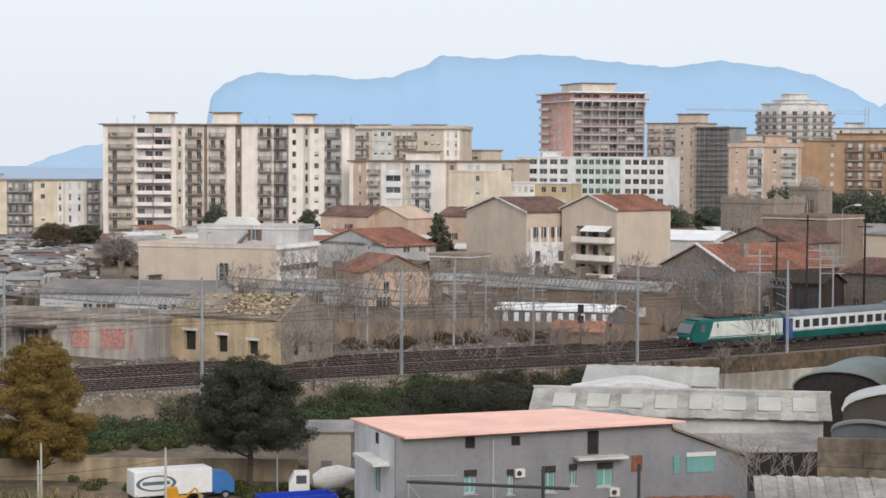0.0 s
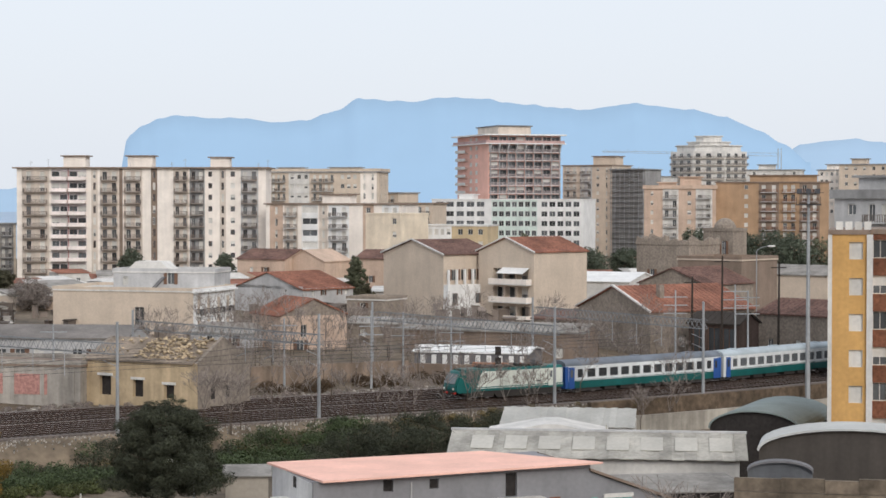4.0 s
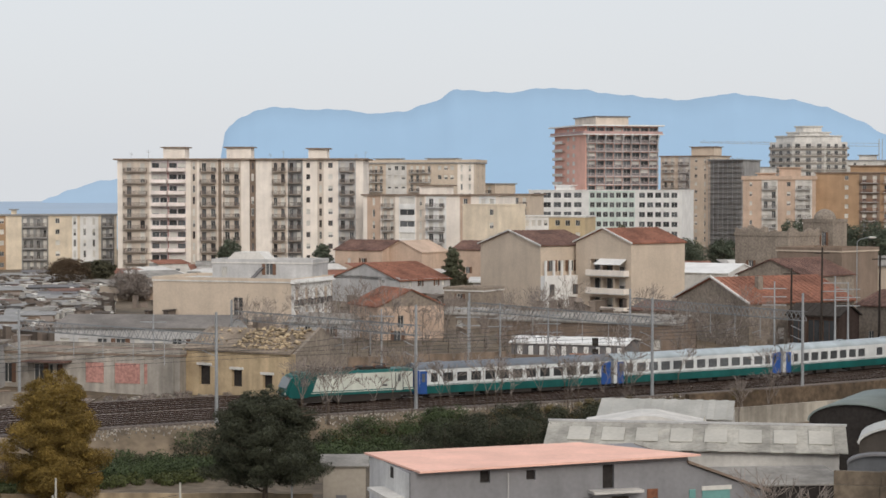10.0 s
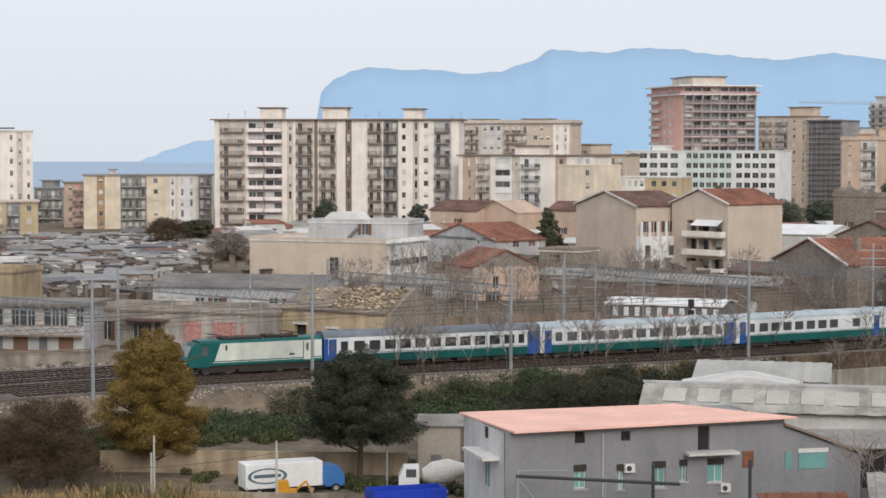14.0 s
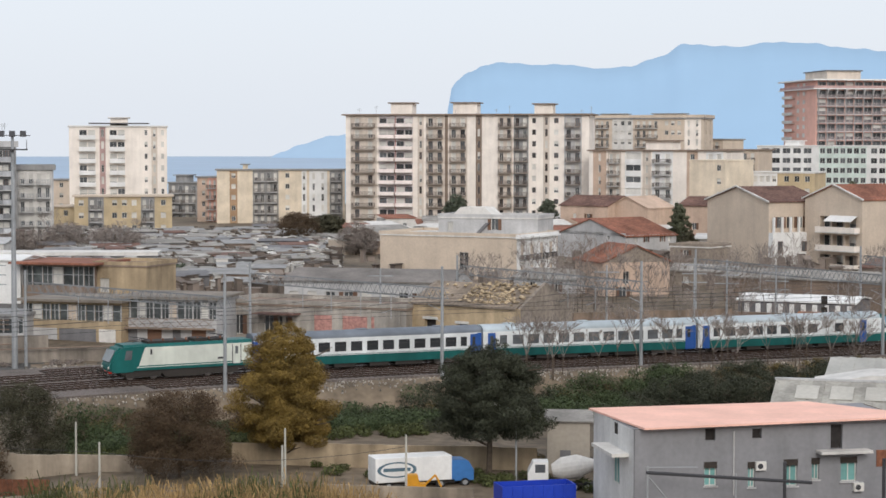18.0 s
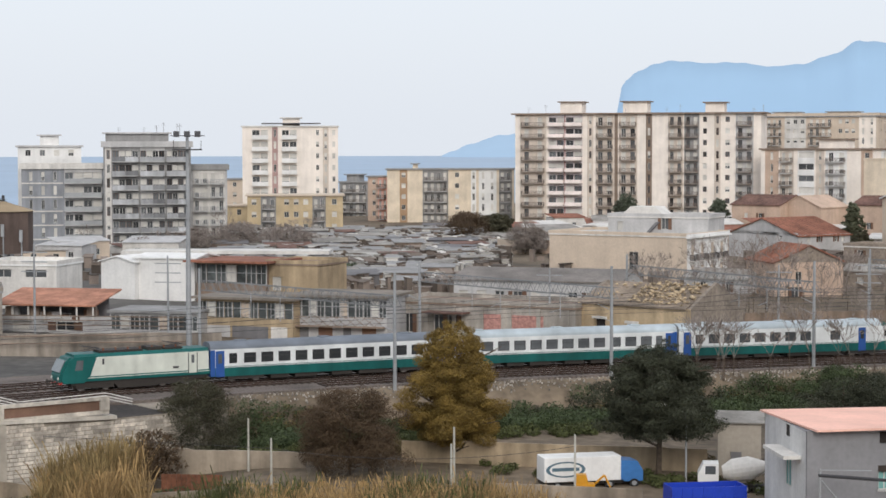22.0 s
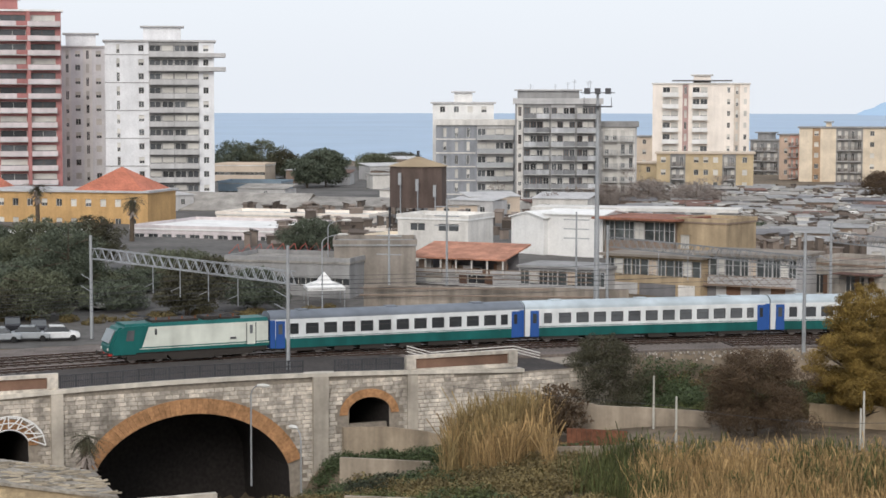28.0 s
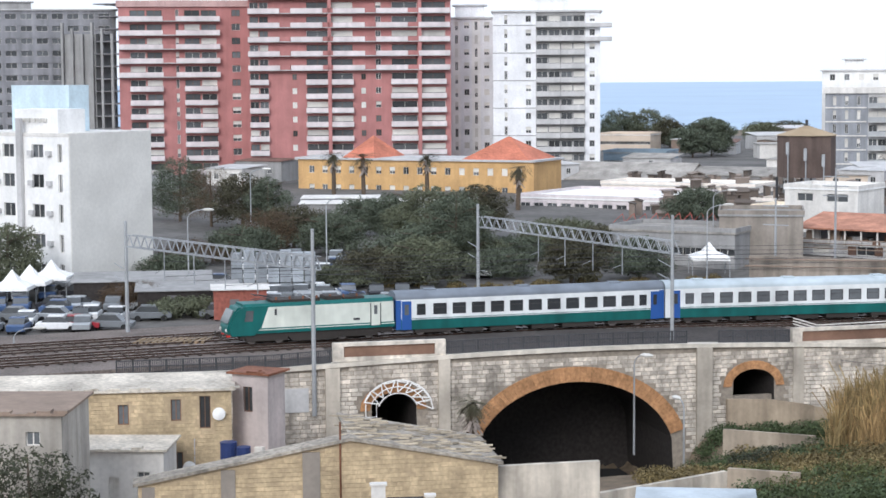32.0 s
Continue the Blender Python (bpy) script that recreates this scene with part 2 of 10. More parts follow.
WINDOW_MESH = {}


def window_mesh(w, h, style):
    """A window of its size: frame, mullion, two panes, and what covers it."""
    key = (round(w, 2), round(h, 2), style)
    if key not in WINDOW_MESH:
        bm = bmesh.new()
        f = 0.07
        m = h * 0.45 if style == "half" else h - f
        cells = [(f, w / 2 - f / 2, f, m), (w / 2 + f / 2, w - f, f, m)]
        if style == "half":
            cells.append((f, w - f, m + 0.03, h - f))
        facade(bm, 0, w, 0, h, cells, -0.05, 0.05, 0, 1)
        for face in bm.faces:
            c = face.calc_center_median()
            if face.material_index == 1 and (style in ("shut", "teal") or (style == "half" and c.z > m)):
                face.material_index = 2
        if style == "leaf":
            for s in (-1, 1):
                x = -0.02 if s < 0 else w + 0.02
                box(bm, min(x, x + s * w * 0.45), max(x, x + s * w * 0.45), -0.31, -0.26, 0, h, 2)
        third = {"leaf": SHUTBR, "teal": PANEBLUE}.get(style, SHUTTER)
        if style == "dim":
            WINDOW_MESH[key] = mesh(bm, [SHUTBR, GLASS, third], "window")
            return WINDOW_MESH[key]
        WINDOW_MESH[key] = mesh(bm, [SHUTTER, GLASS, third], "window")
    return WINDOW_MESH[key]


def rows_of(z0, storey, count, sill, h):
    return [(z0 + storey * i + sill, z0 + storey * i + sill + h) for i in range(count)]


def windows(parent, cells, y, side, styles, rng, inset=0.25):
    for c in cells:
        st = rng.choice(styles)
        me = window_mesh(c[1] - c[0], c[3] - c[2], st)
        d = y + inset - 0.03
        if side == "f":
            part("window", me, None, parent, loc=(c[0], d, c[2]))
        elif side == "r":
            part("window", me, None, parent, loc=(y - inset + 0.03, c[0], c[2]), rz=math.pi / 2)
        elif side == "l":
            part("window", me, None, parent, loc=(y + inset - 0.03, -c[0], c[2]), rz=-math.pi / 2)


BALCONY_MESH = {}


def balcony_mesh(w, d, style):
    key = (round(w, 2), d, style)
    if key not in BALCONY_MESH:
        bm = bmesh.new()
        box(bm, 0, w, -d, 0, -0.18, 0, 0)
        if style == "solid":
            box(bm, 0, w, -d, -d + 0.1, 0, 1.0, 1)
            box(bm, 0, 0.1, -d + 0.1, 0, 0, 1.0, 1)
            box(bm, w - 0.1, w, -d + 0.1, 0, 0, 1.0, 1)
        else:
            def comb(length, gap):
                """The outline of a top rail with bars hanging from it, in one piece."""
                n = max(3, int(length / gap))
                pts = [(0, 1.02), (length, 1.02)]
                for k in range(n, -1, -1):
                    c = 0.055 + (length - 0.11) * k / n
                    pts += [(c + 0.055, 0.93), (c + 0.055, 0.0), (c - 0.055, 0.0), (c - 0.055, 0.93)]
                return pts
            prism(bm, comb(w, 0.34), -d, -d + 0.05, "y", 1)
            for x in (0, w - 0.05):
                prism(bm, [(-d + 0.06 + q, z) for q, z in comb(d - 0.06, 0.45)], x, x + 0.05, "x", 1)
        BALCONY_MESH[key] = bm
    return key


BALCONIES = {}


def balcony_of(w, d, slab, rail, style="bars"):
    """The shared mesh of a balcony of that size and those materials."""
    key = (round(w, 2), d, style, slab.name, rail.name)
    if key not in BALCONIES:
        k = balcony_mesh(w, d, style)
        BALCONIES[key] = mesh(BALCONY_MESH.pop(k), [slab, rail], "balcony")
    return BALCONIES[key]


def balconies(parent, xs, zs, w, d, style, slab, rail, y=0.0, side="f"):
    key = (round(w, 2), d, style, slab.name, rail.name)
    if key not in BALCONIES:
        k = balcony_mesh(w, d, style)
        BALCONIES[key] = mesh(BALCONY_MESH.pop(k), [slab, rail], "balcony")
    for x in xs:
        for z in zs:
            if side == "f":
                part("balcony", BALCONIES[key], None, parent, loc=(x, y, z))
            elif side == "r":
                part("balcony", BALCONIES[key], None, parent, loc=(y, x, z), rz=math.pi / 2)
            else:
                part("balcony", BALCONIES[key], None, parent, loc=(y, -x, z), rz=-math.pi / 2)


def grid_cells(x0, x1, n, w, zrows, skip=()):
    step = (x1 - x0) / n
    return [(x0 + step * (i + 0.5) - w / 2, x0 + step * (i + 0.5) + w / 2, a, b)
            for i in range(n) if i not in skip for a, b in zrows]


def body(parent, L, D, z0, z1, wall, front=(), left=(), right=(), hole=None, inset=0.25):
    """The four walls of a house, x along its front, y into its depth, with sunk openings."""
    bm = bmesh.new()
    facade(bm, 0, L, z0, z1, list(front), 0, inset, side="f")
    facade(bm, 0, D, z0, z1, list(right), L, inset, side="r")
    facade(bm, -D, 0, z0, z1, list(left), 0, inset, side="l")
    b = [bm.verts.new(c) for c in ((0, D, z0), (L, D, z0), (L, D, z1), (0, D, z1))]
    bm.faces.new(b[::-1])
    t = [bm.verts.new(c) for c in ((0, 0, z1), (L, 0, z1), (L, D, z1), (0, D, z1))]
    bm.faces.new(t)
    # a DARK hole paints interior shade on the back of an opening
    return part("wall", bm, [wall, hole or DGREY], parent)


def flat_roof(parent, L, D, z, material, over=0.3, th=0.35, parapet=0.0, pm=None, y0=0.0, x0=0.0):
    bm = bmesh.new()
    box(bm, x0 - over, x0 + L + over, y0 - over, y0 + D + over, z, z + th)
    ob = part("roof", bm, material, parent)
    if parapet:
        bm = bmesh.new()
        for e in ((x0 - over, x0 + L + over, y0 - over, y0 - over + 0.2), (x0 - over, x0 + L + over, y0 + D + over - 0.2, y0 + D + over),
                  (x0 - over, x0 - over + 0.2, y0 - over + 0.2, y0 + D + over - 0.2), (x0 + L + over - 0.2, x0 + L + over, y0 - over + 0.2, y0 + D + over - 0.2)):
            box(bm, *e, z + th, z + th + parapet)
        part("parapet", bm, pm or material, parent)
    return ob


def gable_roof(parent, L, D, z, rise, material, over=0.35, th=0.18, along="x", tiles=True, x0=0.0, y0=0.0):
    """A pitched roof with its ridge along x or y; its courses stand up as real rolls."""
    bm = bmesh.new()
    half, length = (D / 2, L) if along == "x" else (L / 2, D)
    n = max(2, int(length / 0.45)) if tiles else 1
    drop = rise * over / half
    loops = []
    for i in range(n):
        lift = 0.06 if i % 2 else 0.0
        for j in (i, i + 1):
            p = -over + (length + 2 * over) * j / n
            ring = [(-over, z - drop), (half, z + rise), (2 * half + over, z - drop)]
            ring = [(q, e + th + lift) for q, e in ring] + [(q, e) for q, e in ring[::-1]]
            loops.append([bm.verts.new((x0 + p, y0 + q, e) if along == "x" else (x0 + q, y0 + p, e)) for q, e in ring])
    for a, b in zip(loops[:-1], loops[1:]):
        for k in range(6):
            m = (k + 1) % 6
            bm.faces.new((a[k], a[m], b[m], b[k]))
    bm.faces.new(loops[0]), bm.faces.new(loops[-1])
    bmesh.ops.recalc_face_normals(bm, faces=bm.faces)
    return part("roof", bm, material, parent)


def gables(parent, L, D, z, rise, wall, along="x", x0=0.0, y0=0.0):
    for o in ((x0, x0 + L - 0.3) if along == "x" else (y0, y0 + D - 0.3)):
        bm = bmesh.new()
        if along == "x":
            prism(bm, [(y0, z), (y0 + D, z), (y0 + D / 2, z + rise)], o, o + 0.3, "x")
        else:
            prism(bm, [(x0, z), (x0 + L, z), (x0 + L / 2, z + rise)], o, o + 0.3, "y")
        part("gable", bm, wall, parent)


def house(name, label, a, b, depth, z0, z1, wall, category="house"):
    """An empty at the left foot of the front wall that runs from a to b; returns it with the front's length."""
    h, L = span(a, b)
    return thing(name, label, category, (a[0], a[1], z0), h), L


def track_y(x):
    u = x / 100
    return 29.84 * u ** 3 + 4.39 * u ** 2 + 50.76 * u + 222.96


def track_slope(x):
    u = x / 100
    return (89.52 * u ** 2 + 8.78 * u + 50.76) / 100


def off_track(x, v):
    """The point v metres beyond the train's track (negative: towards the camera) at x along it."""
    s = math.atan(track_slope(x))
    return (x - v * math.sin(s), track_y(x) + v * math.cos(s))


def over(x, y):
    """Signed distance of a point from the train's track."""
    s = math.atan(track_slope(max(min(x, 110), -120)))
    return (y - line_y(x)) * math.cos(s)


def line_y(x):
    if x < -120:
        return track_y(-120) + (x + 120) * track_slope(-120)
    if x > 110:
        return track_y(110) + (x - 110) * track_slope(110)
    return track_y(x)


def smooth(a, b, v):
    t = max(0.0, min(1.0, (v - a) / (b - a)))
    return t * t * (3 - 2 * t)


def land(x, y):
    """Height of the ground: yard before the line, railway bed, town, coast."""
    d, v = math.hypot(x, y), over(x, y)
    low = -4.0 - 3.6 * smooth(-48, -72, x)
    if v < 0:
        top = -0.42
        if x < -62:
            top = low                                   # the bridge stands here
        z = low + (top - low) * smooth(-15 + 4.7 * smooth(14, 26, x), -9.5, v)
    else:
        z = -0.42 + 1.6 * smooth(16, 60, v)
        if x < -62:
            z += (low + 0.42) * (1 - smooth(13, 15.4, v))
    # the lane dips where it passes under the bridge, deepened to keep the arch dark
    s, w = (x + 102.69) * 0.6633 + (y - 118.38) * 0.7483, -(x + 102.69) * 0.7483 + (y - 118.38) * 0.6633
    z -= 5.2 * smooth(14.5, 18, s) * (1 - smooth(34.5, 38, s)) * smooth(-14, -5, w) * (1 - smooth(13.2, 14.5, w))
    az = math.degrees(math.atan2(-x, y))
    coast = 760 + 2600 * smooth(9, 3, az)
    z -= 9 * smooth(coast, coast + 80, d)
    z += 0.25 * noise.noise(Vector((x * 0.07, y * 0.07, 0))) * smooth(6, 25, abs(v)) * (1 - smooth(500, 700, d))
    return z


def ground():
    azs = [-180 + 6 * i for i in range(26)] + [-24 + 0.4 * i for i in range(225)] + [66 + 6 * i for i in range(20)]
    rs = [0.0] + [4 + 8 * i for i in range(13)] + [106 + 1.4 * i for i in range(130)]
    while rs[-1] < 4900:
        rs.append(rs[-1] * 1.06)
    verts, faces = [], []
    for r in rs:
        for a in azs:
            x, y = -r * math.sin(radians(a)), r * math.cos(radians(a))
            verts.append((x, y, land(x, y)))
    n = len(azs)
    for i in range(len(rs) - 1):
        for j in range(n):
            k = (j + 1) % n
            faces.append((i * n + j, (i + 1) * n + j, (i + 1) * n + k, i * n + k))
    me = bpy.data.meshes.new("ground")
    me.from_pydata(verts, [], faces)
    me.materials.append(EARTH)
    me.materials.append(YARD)
    for p in me.polygons:
        # paved yards and streets beyond the line, towards the shore
        x, y, _ = p.center
        if math.hypot(x, y) < 700 and over(x, y) > 16 and math.degrees(math.atan2(-x, y)) > 19:
            p.material_index = 1
    ob = new("ground", me)
    for p in me.polygons:
        p.use_smooth = True
    bm = bmesh.new()
    bm.from_mesh(me)
    bmesh.ops.recalc_face_normals(bm, faces=bm.faces)
    if bm.faces[0].normal.z < 0:
        bmesh.ops.reverse_faces(bm, faces=bm.faces)
    bm.to_mesh(me)
    bm.free()
    tagged(ob, "dry bare earth of yards and town down to the shore", "ground", kind="structure")
    bm = bmesh.new()
    rows = [[bm.verts.new((-r * math.sin(radians(a)), r * math.cos(radians(a)), 0)) for a in range(-40, 91, 2)] for r in (800, 1600, 3000, 4950)]
    for p, q in zip(rows[:-1], rows[1:]):
        for k in range(len(p) - 1):
            bm.faces.new((p[k], p[k + 1], q[k + 1], q[k]))
    bmesh.ops.recalc_face_normals(bm, faces=bm.faces)
    if bm.faces[:][0].normal.z < 0:
        bmesh.ops.reverse_faces(bm, faces=bm.faces)
    solid("water", bm, SEA, "calm hazy blue sea out to the horizon", "sea", (0, 0, -3.2), kind="structure")


def ridge(name, label, material, dist, profile, depth):
    """A hill mass: the skyline given by (heading, elevation) knots, sloping away behind and down in front."""
    bm = bmesh.new()
    az0, az1 = profile[0][0], profile[-1][0]
    n = int(abs(az1 - az0) / 0.12)
    rows = []
    for i in range(n + 1):
        a = az0 + (az1 - az0) * i / n
        for (p, e), (q, g) in zip(profile[:-1], profile[1:]):
            if min(p, q) <= a <= max(p, q):
                t = (a - p) / (q - p)
                el = e + (g - e) * (t * t * (3 - 2 * t) * 0.5 + t * 0.5)
                break
        top = EYE + dist * math.tan(radians(el)) + 4 * noise.noise(Vector((a * 3, 0, 0)))
        col = []
        for k in range(7):
            f = k / 6
            r = dist - depth * f
            z = -8 + (top + 8) * (1 - f) ** 1.25 * (1 + 0.10 * f * noise.noise(Vector((a * 1.3, f * 4, 5))))
            col.append(bm.verts.new((-r * math.sin(radians(a)), r * math.cos(radians(a)), z)))
        col.insert(0, bm.verts.new((-(dist + 200) * math.sin(radians(a)), (dist + 200) * math.cos(radians(a)), -8)))
        rows.append(col)
    for c, d in zip(rows[:-1], rows[1:]):
        for k in range(7):
            bm.faces.new((c[k], d[k], d[k + 1], c[k + 1]))
    bmesh.ops.recalc_face_normals(bm, faces=bm.faces)
    return solid(name, bm, material, label, "hill", kind="structure", smooth=True)


ground()
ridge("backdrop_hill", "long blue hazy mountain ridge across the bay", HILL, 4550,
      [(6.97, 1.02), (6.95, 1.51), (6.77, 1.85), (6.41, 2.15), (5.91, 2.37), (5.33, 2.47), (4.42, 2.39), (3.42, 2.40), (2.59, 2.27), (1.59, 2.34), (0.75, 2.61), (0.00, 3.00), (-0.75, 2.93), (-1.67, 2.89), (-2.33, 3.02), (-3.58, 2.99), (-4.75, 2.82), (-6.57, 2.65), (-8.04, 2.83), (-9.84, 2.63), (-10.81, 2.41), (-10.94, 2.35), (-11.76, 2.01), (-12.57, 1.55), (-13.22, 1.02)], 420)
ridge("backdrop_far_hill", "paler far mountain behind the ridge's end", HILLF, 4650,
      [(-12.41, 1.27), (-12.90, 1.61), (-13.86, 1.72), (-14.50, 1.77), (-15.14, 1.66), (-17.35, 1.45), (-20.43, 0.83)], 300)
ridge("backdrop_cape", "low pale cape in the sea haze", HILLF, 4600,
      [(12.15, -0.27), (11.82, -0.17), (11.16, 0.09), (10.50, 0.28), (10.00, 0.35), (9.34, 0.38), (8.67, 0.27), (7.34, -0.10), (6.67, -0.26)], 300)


# ---- railway ----
def strip(x0, x1, step, v0, v1, z0, z1, mi=0, bm=None):
    """A band along the line between two offsets, with its own thickness."""
    bm = bm or bmesh.new()
    xs = [x0 + (x1 - x0) * i / max(1, int(abs(x1 - x0) / step)) for i in range(int(abs(x1 - x0) / step) + 1)]
    prev = None
    for x in xs:
        a, b = off_line(x, v0), off_line(x, v1)
        cur = [bm.verts.new((*a, z0)), bm.verts.new((*b, z0)), bm.verts.new((*b, z1)), bm.verts.new((*a, z1))]
        if prev:
            for k in range(4):
                m = (k + 1) % 4
                bm.faces.new((prev[k], prev[m], cur[m], cur[k])).material_index = mi
        else:
            bm.faces.new(cur[::-1]).material_index = mi
        prev = cur
    bm.faces.new(prev).material_index = mi
    bmesh.ops.recalc_face_normals(bm, faces=bm.faces)
    return bm


def off_line(x, v):
    s = math.atan(track_slope(max(min(x, 110), -120)))
    return (x - v * math.sin(s), line_y(x) + v * math.cos(s))


solid("track_bed", strip(-165, 200, 3, -8.6, 15.5, -0.6, -0.22), BALLAST, "brown-grey ballast bed of the railway yard", "ballast", kind="structure")
TRACKS = [(-6.4, -56), (-3.2, -165), (0.0, -165), (4.2, -165), (8.0, -165), (11.6, -60)]
for v, xe in TRACKS:
    tr = thing("railway_track", "worn steel rails on concrete sleepers in ballast", "railway track", (*off_line(0, v), -0.2), group="tracks of the yard", kind="structure")
    org = Vector((*off_line(0, v), -0.2))
    for g in (-0.75, 0.75):
        bm = strip(xe, 170, 2.5, v + g - 0.05, v + g + 0.05, -0.16, 0.0)
        for f in bm.faces:
            f.material_index = 0 if f.normal.z > 0.5 else 1
        bmesh.ops.translate(bm, verts=bm.verts, vec=-org)
        part("rail", bm, [RAILM, RAILWEB], tr)
    bm = bmesh.new()
    x = xe
    while x < 120:
        p, q = off_line(x, v - 1.2), off_line(x, v + 1.2)
        d = Vector((q[0] - p[0], q[1] - p[1], 0)).normalized()
        w = Vector((-d.y, d.x, 0)) * 0.13
        vs = [Vector((*p, -0.2)) + w, Vector((*p, -0.2)) - w, Vector((*q, -0.2)) - w, Vector((*q, -0.2)) + w]
        lo = [bm.verts.new(c - org - Vector((0, 0, 0.1))) for c in vs]
        hi = [bm.verts.new(c - org + Vector((0, 0, 0.1))) for c in vs]
        bm.faces.new(hi)
        for k in range(4):
            m = (k + 1) % 4
            bm.faces.new((lo[k], lo[m], hi[m], hi[k]))
        x += 0.62
    bmesh.ops.recalc_face_normals(bm, faces=bm.faces)
    tagged(part("sleepers", bm, SLEEPER, tr), kind="stuff")


# ---- bridge ----
BA, BB = (-102.69, 118.38), (-64.92, 160.99)
BH, BL = span(BA, BB)
ARCHES = [(26.3, 8.9, -9.2, -2.35, 1.35), (42.4, 2.05, -4.4, -1.9, 0.9), (10.6, 2.0, -6.2, -2.6, 1.0)]   # middle, half span, foot, crown, ring


def cornice_z(s):
    return -0.5 + 0.8 * math.sin(math.pi * max(0, min(1, s / BL)))


def bridge():
    br = thing("railway_bridge", "pale limestone railway bridge with brick-ringed arches", "bridge", (*BA, 0), BH, kind="structure")
    # spandrel wall in thin columns, cut to the arches
    bm = bmesh.new()
    n = 228
    edge = []
    for i in range(n + 1):
        s = -8 + (BL + 14) * i / n
        lo = -13.5
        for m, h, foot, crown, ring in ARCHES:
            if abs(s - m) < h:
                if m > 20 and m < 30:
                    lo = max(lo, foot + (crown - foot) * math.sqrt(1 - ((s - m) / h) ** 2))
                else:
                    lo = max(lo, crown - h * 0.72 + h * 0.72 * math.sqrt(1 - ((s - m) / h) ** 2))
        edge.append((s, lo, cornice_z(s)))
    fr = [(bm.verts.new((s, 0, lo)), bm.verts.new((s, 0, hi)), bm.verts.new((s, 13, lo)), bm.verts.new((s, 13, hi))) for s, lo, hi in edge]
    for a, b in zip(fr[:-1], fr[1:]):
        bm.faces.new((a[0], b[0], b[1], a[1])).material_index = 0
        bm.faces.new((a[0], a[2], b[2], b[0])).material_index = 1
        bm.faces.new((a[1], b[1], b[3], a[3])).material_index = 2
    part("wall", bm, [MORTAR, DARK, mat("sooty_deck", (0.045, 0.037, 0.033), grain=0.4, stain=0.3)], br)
    # added end wall closes the arches; its near-black stands for tunnel shade
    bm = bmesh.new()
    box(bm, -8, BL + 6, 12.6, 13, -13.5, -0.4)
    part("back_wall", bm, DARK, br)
    # foot of the small arches: blind wall under their sills
    bm = bmesh.new()
    box(bm, 40.3, 44.5, 0.6, 1.1, -9.5, -4.3)
    box(bm, 8.5, 12.7, 0.6, 1.1, -11.5, -8.8)
    part("infill", bm, MORTAR, br)
    return br


BRIDGE = bridge()


# ---- train ----
COACHW = mat("white_coach_paint", (0.65, 0.665, 0.66), 0.45, 0, 0.05, 1.5, 0.12, 0.3, 0.02, streak=0.1)
COACHG = mat("teal_green_paint", (0.008, 0.105, 0.097), 0.45, 0, 0.05, 1.5, 0.15, 0.3, 0.02, streak=0.1)
COACHT = mat("dark_teal_coach_paint", (0.007, 0.092, 0.085), 0.45, 0, 0.05, 1.5, 0.2, 0.3, 0.02, streak=0.15)
COACHB = mat("blue_door_paint", (0.025, 0.085, 0.29), 0.45, 0, 0.05, 1.5, 0.12, 0.3, 0.02)
COACHR = mat("pale_blue_grey_roof", (0.42, 0.475, 0.505), 0.6, 0, 0.08, 1, 0.2, 0.3, 0.05)
COACHRD = mat("dirty_grey_roof", (0.16, 0.18, 0.21), 0.65, 0, 0.1, 1, 0.2, 0.3, 0.05)
UNDER = mat("underframe_grime", (0.04, 0.034, 0.03), 0.8)
LOCOW = mat("pale_grey_green_paint", (0.6, 0.62, 0.55), 0.45, 0, 0.05, 1.5, 0.15, 0.3, 0.02, streak=0.1)
LAMPR = mat("red_lamp_glass", (0.5, 0.03, 0.02), 0.3)


def section(bm, outline, x0, x1, mi=0):
    prism(bm, outline, x0, x1, "x", mi)


def bogie(parent, x, wheels=2):
    bm = bmesh.new()
    box(bm, x - 1.9, x + 1.9, -1.34, -1.05, 0.3, 0.75)
    box(bm, x - 1.9, x + 1.9, 1.05, 1.34, 0.3, 0.75)
    box(bm, x - 0.5, x + 0.5, -1.2, 1.2, 0.45, 0.9)
    b = part("bogie", bm, UNDER, parent)
    for dx in (-1.25, 1.25):
        bm = bmesh.new()
        for y in (-0.8, 0.68):
            rod(bm, (x + dx, y, 0.46), (x + dx, y + 0.12, 0.46), 0.46, 16)
        rod(bm, (x + dx, -0.8, 0.46), (x + dx, 0.8, 0.46), 0.08)
        part("wheelset", bm, RAILM, b)


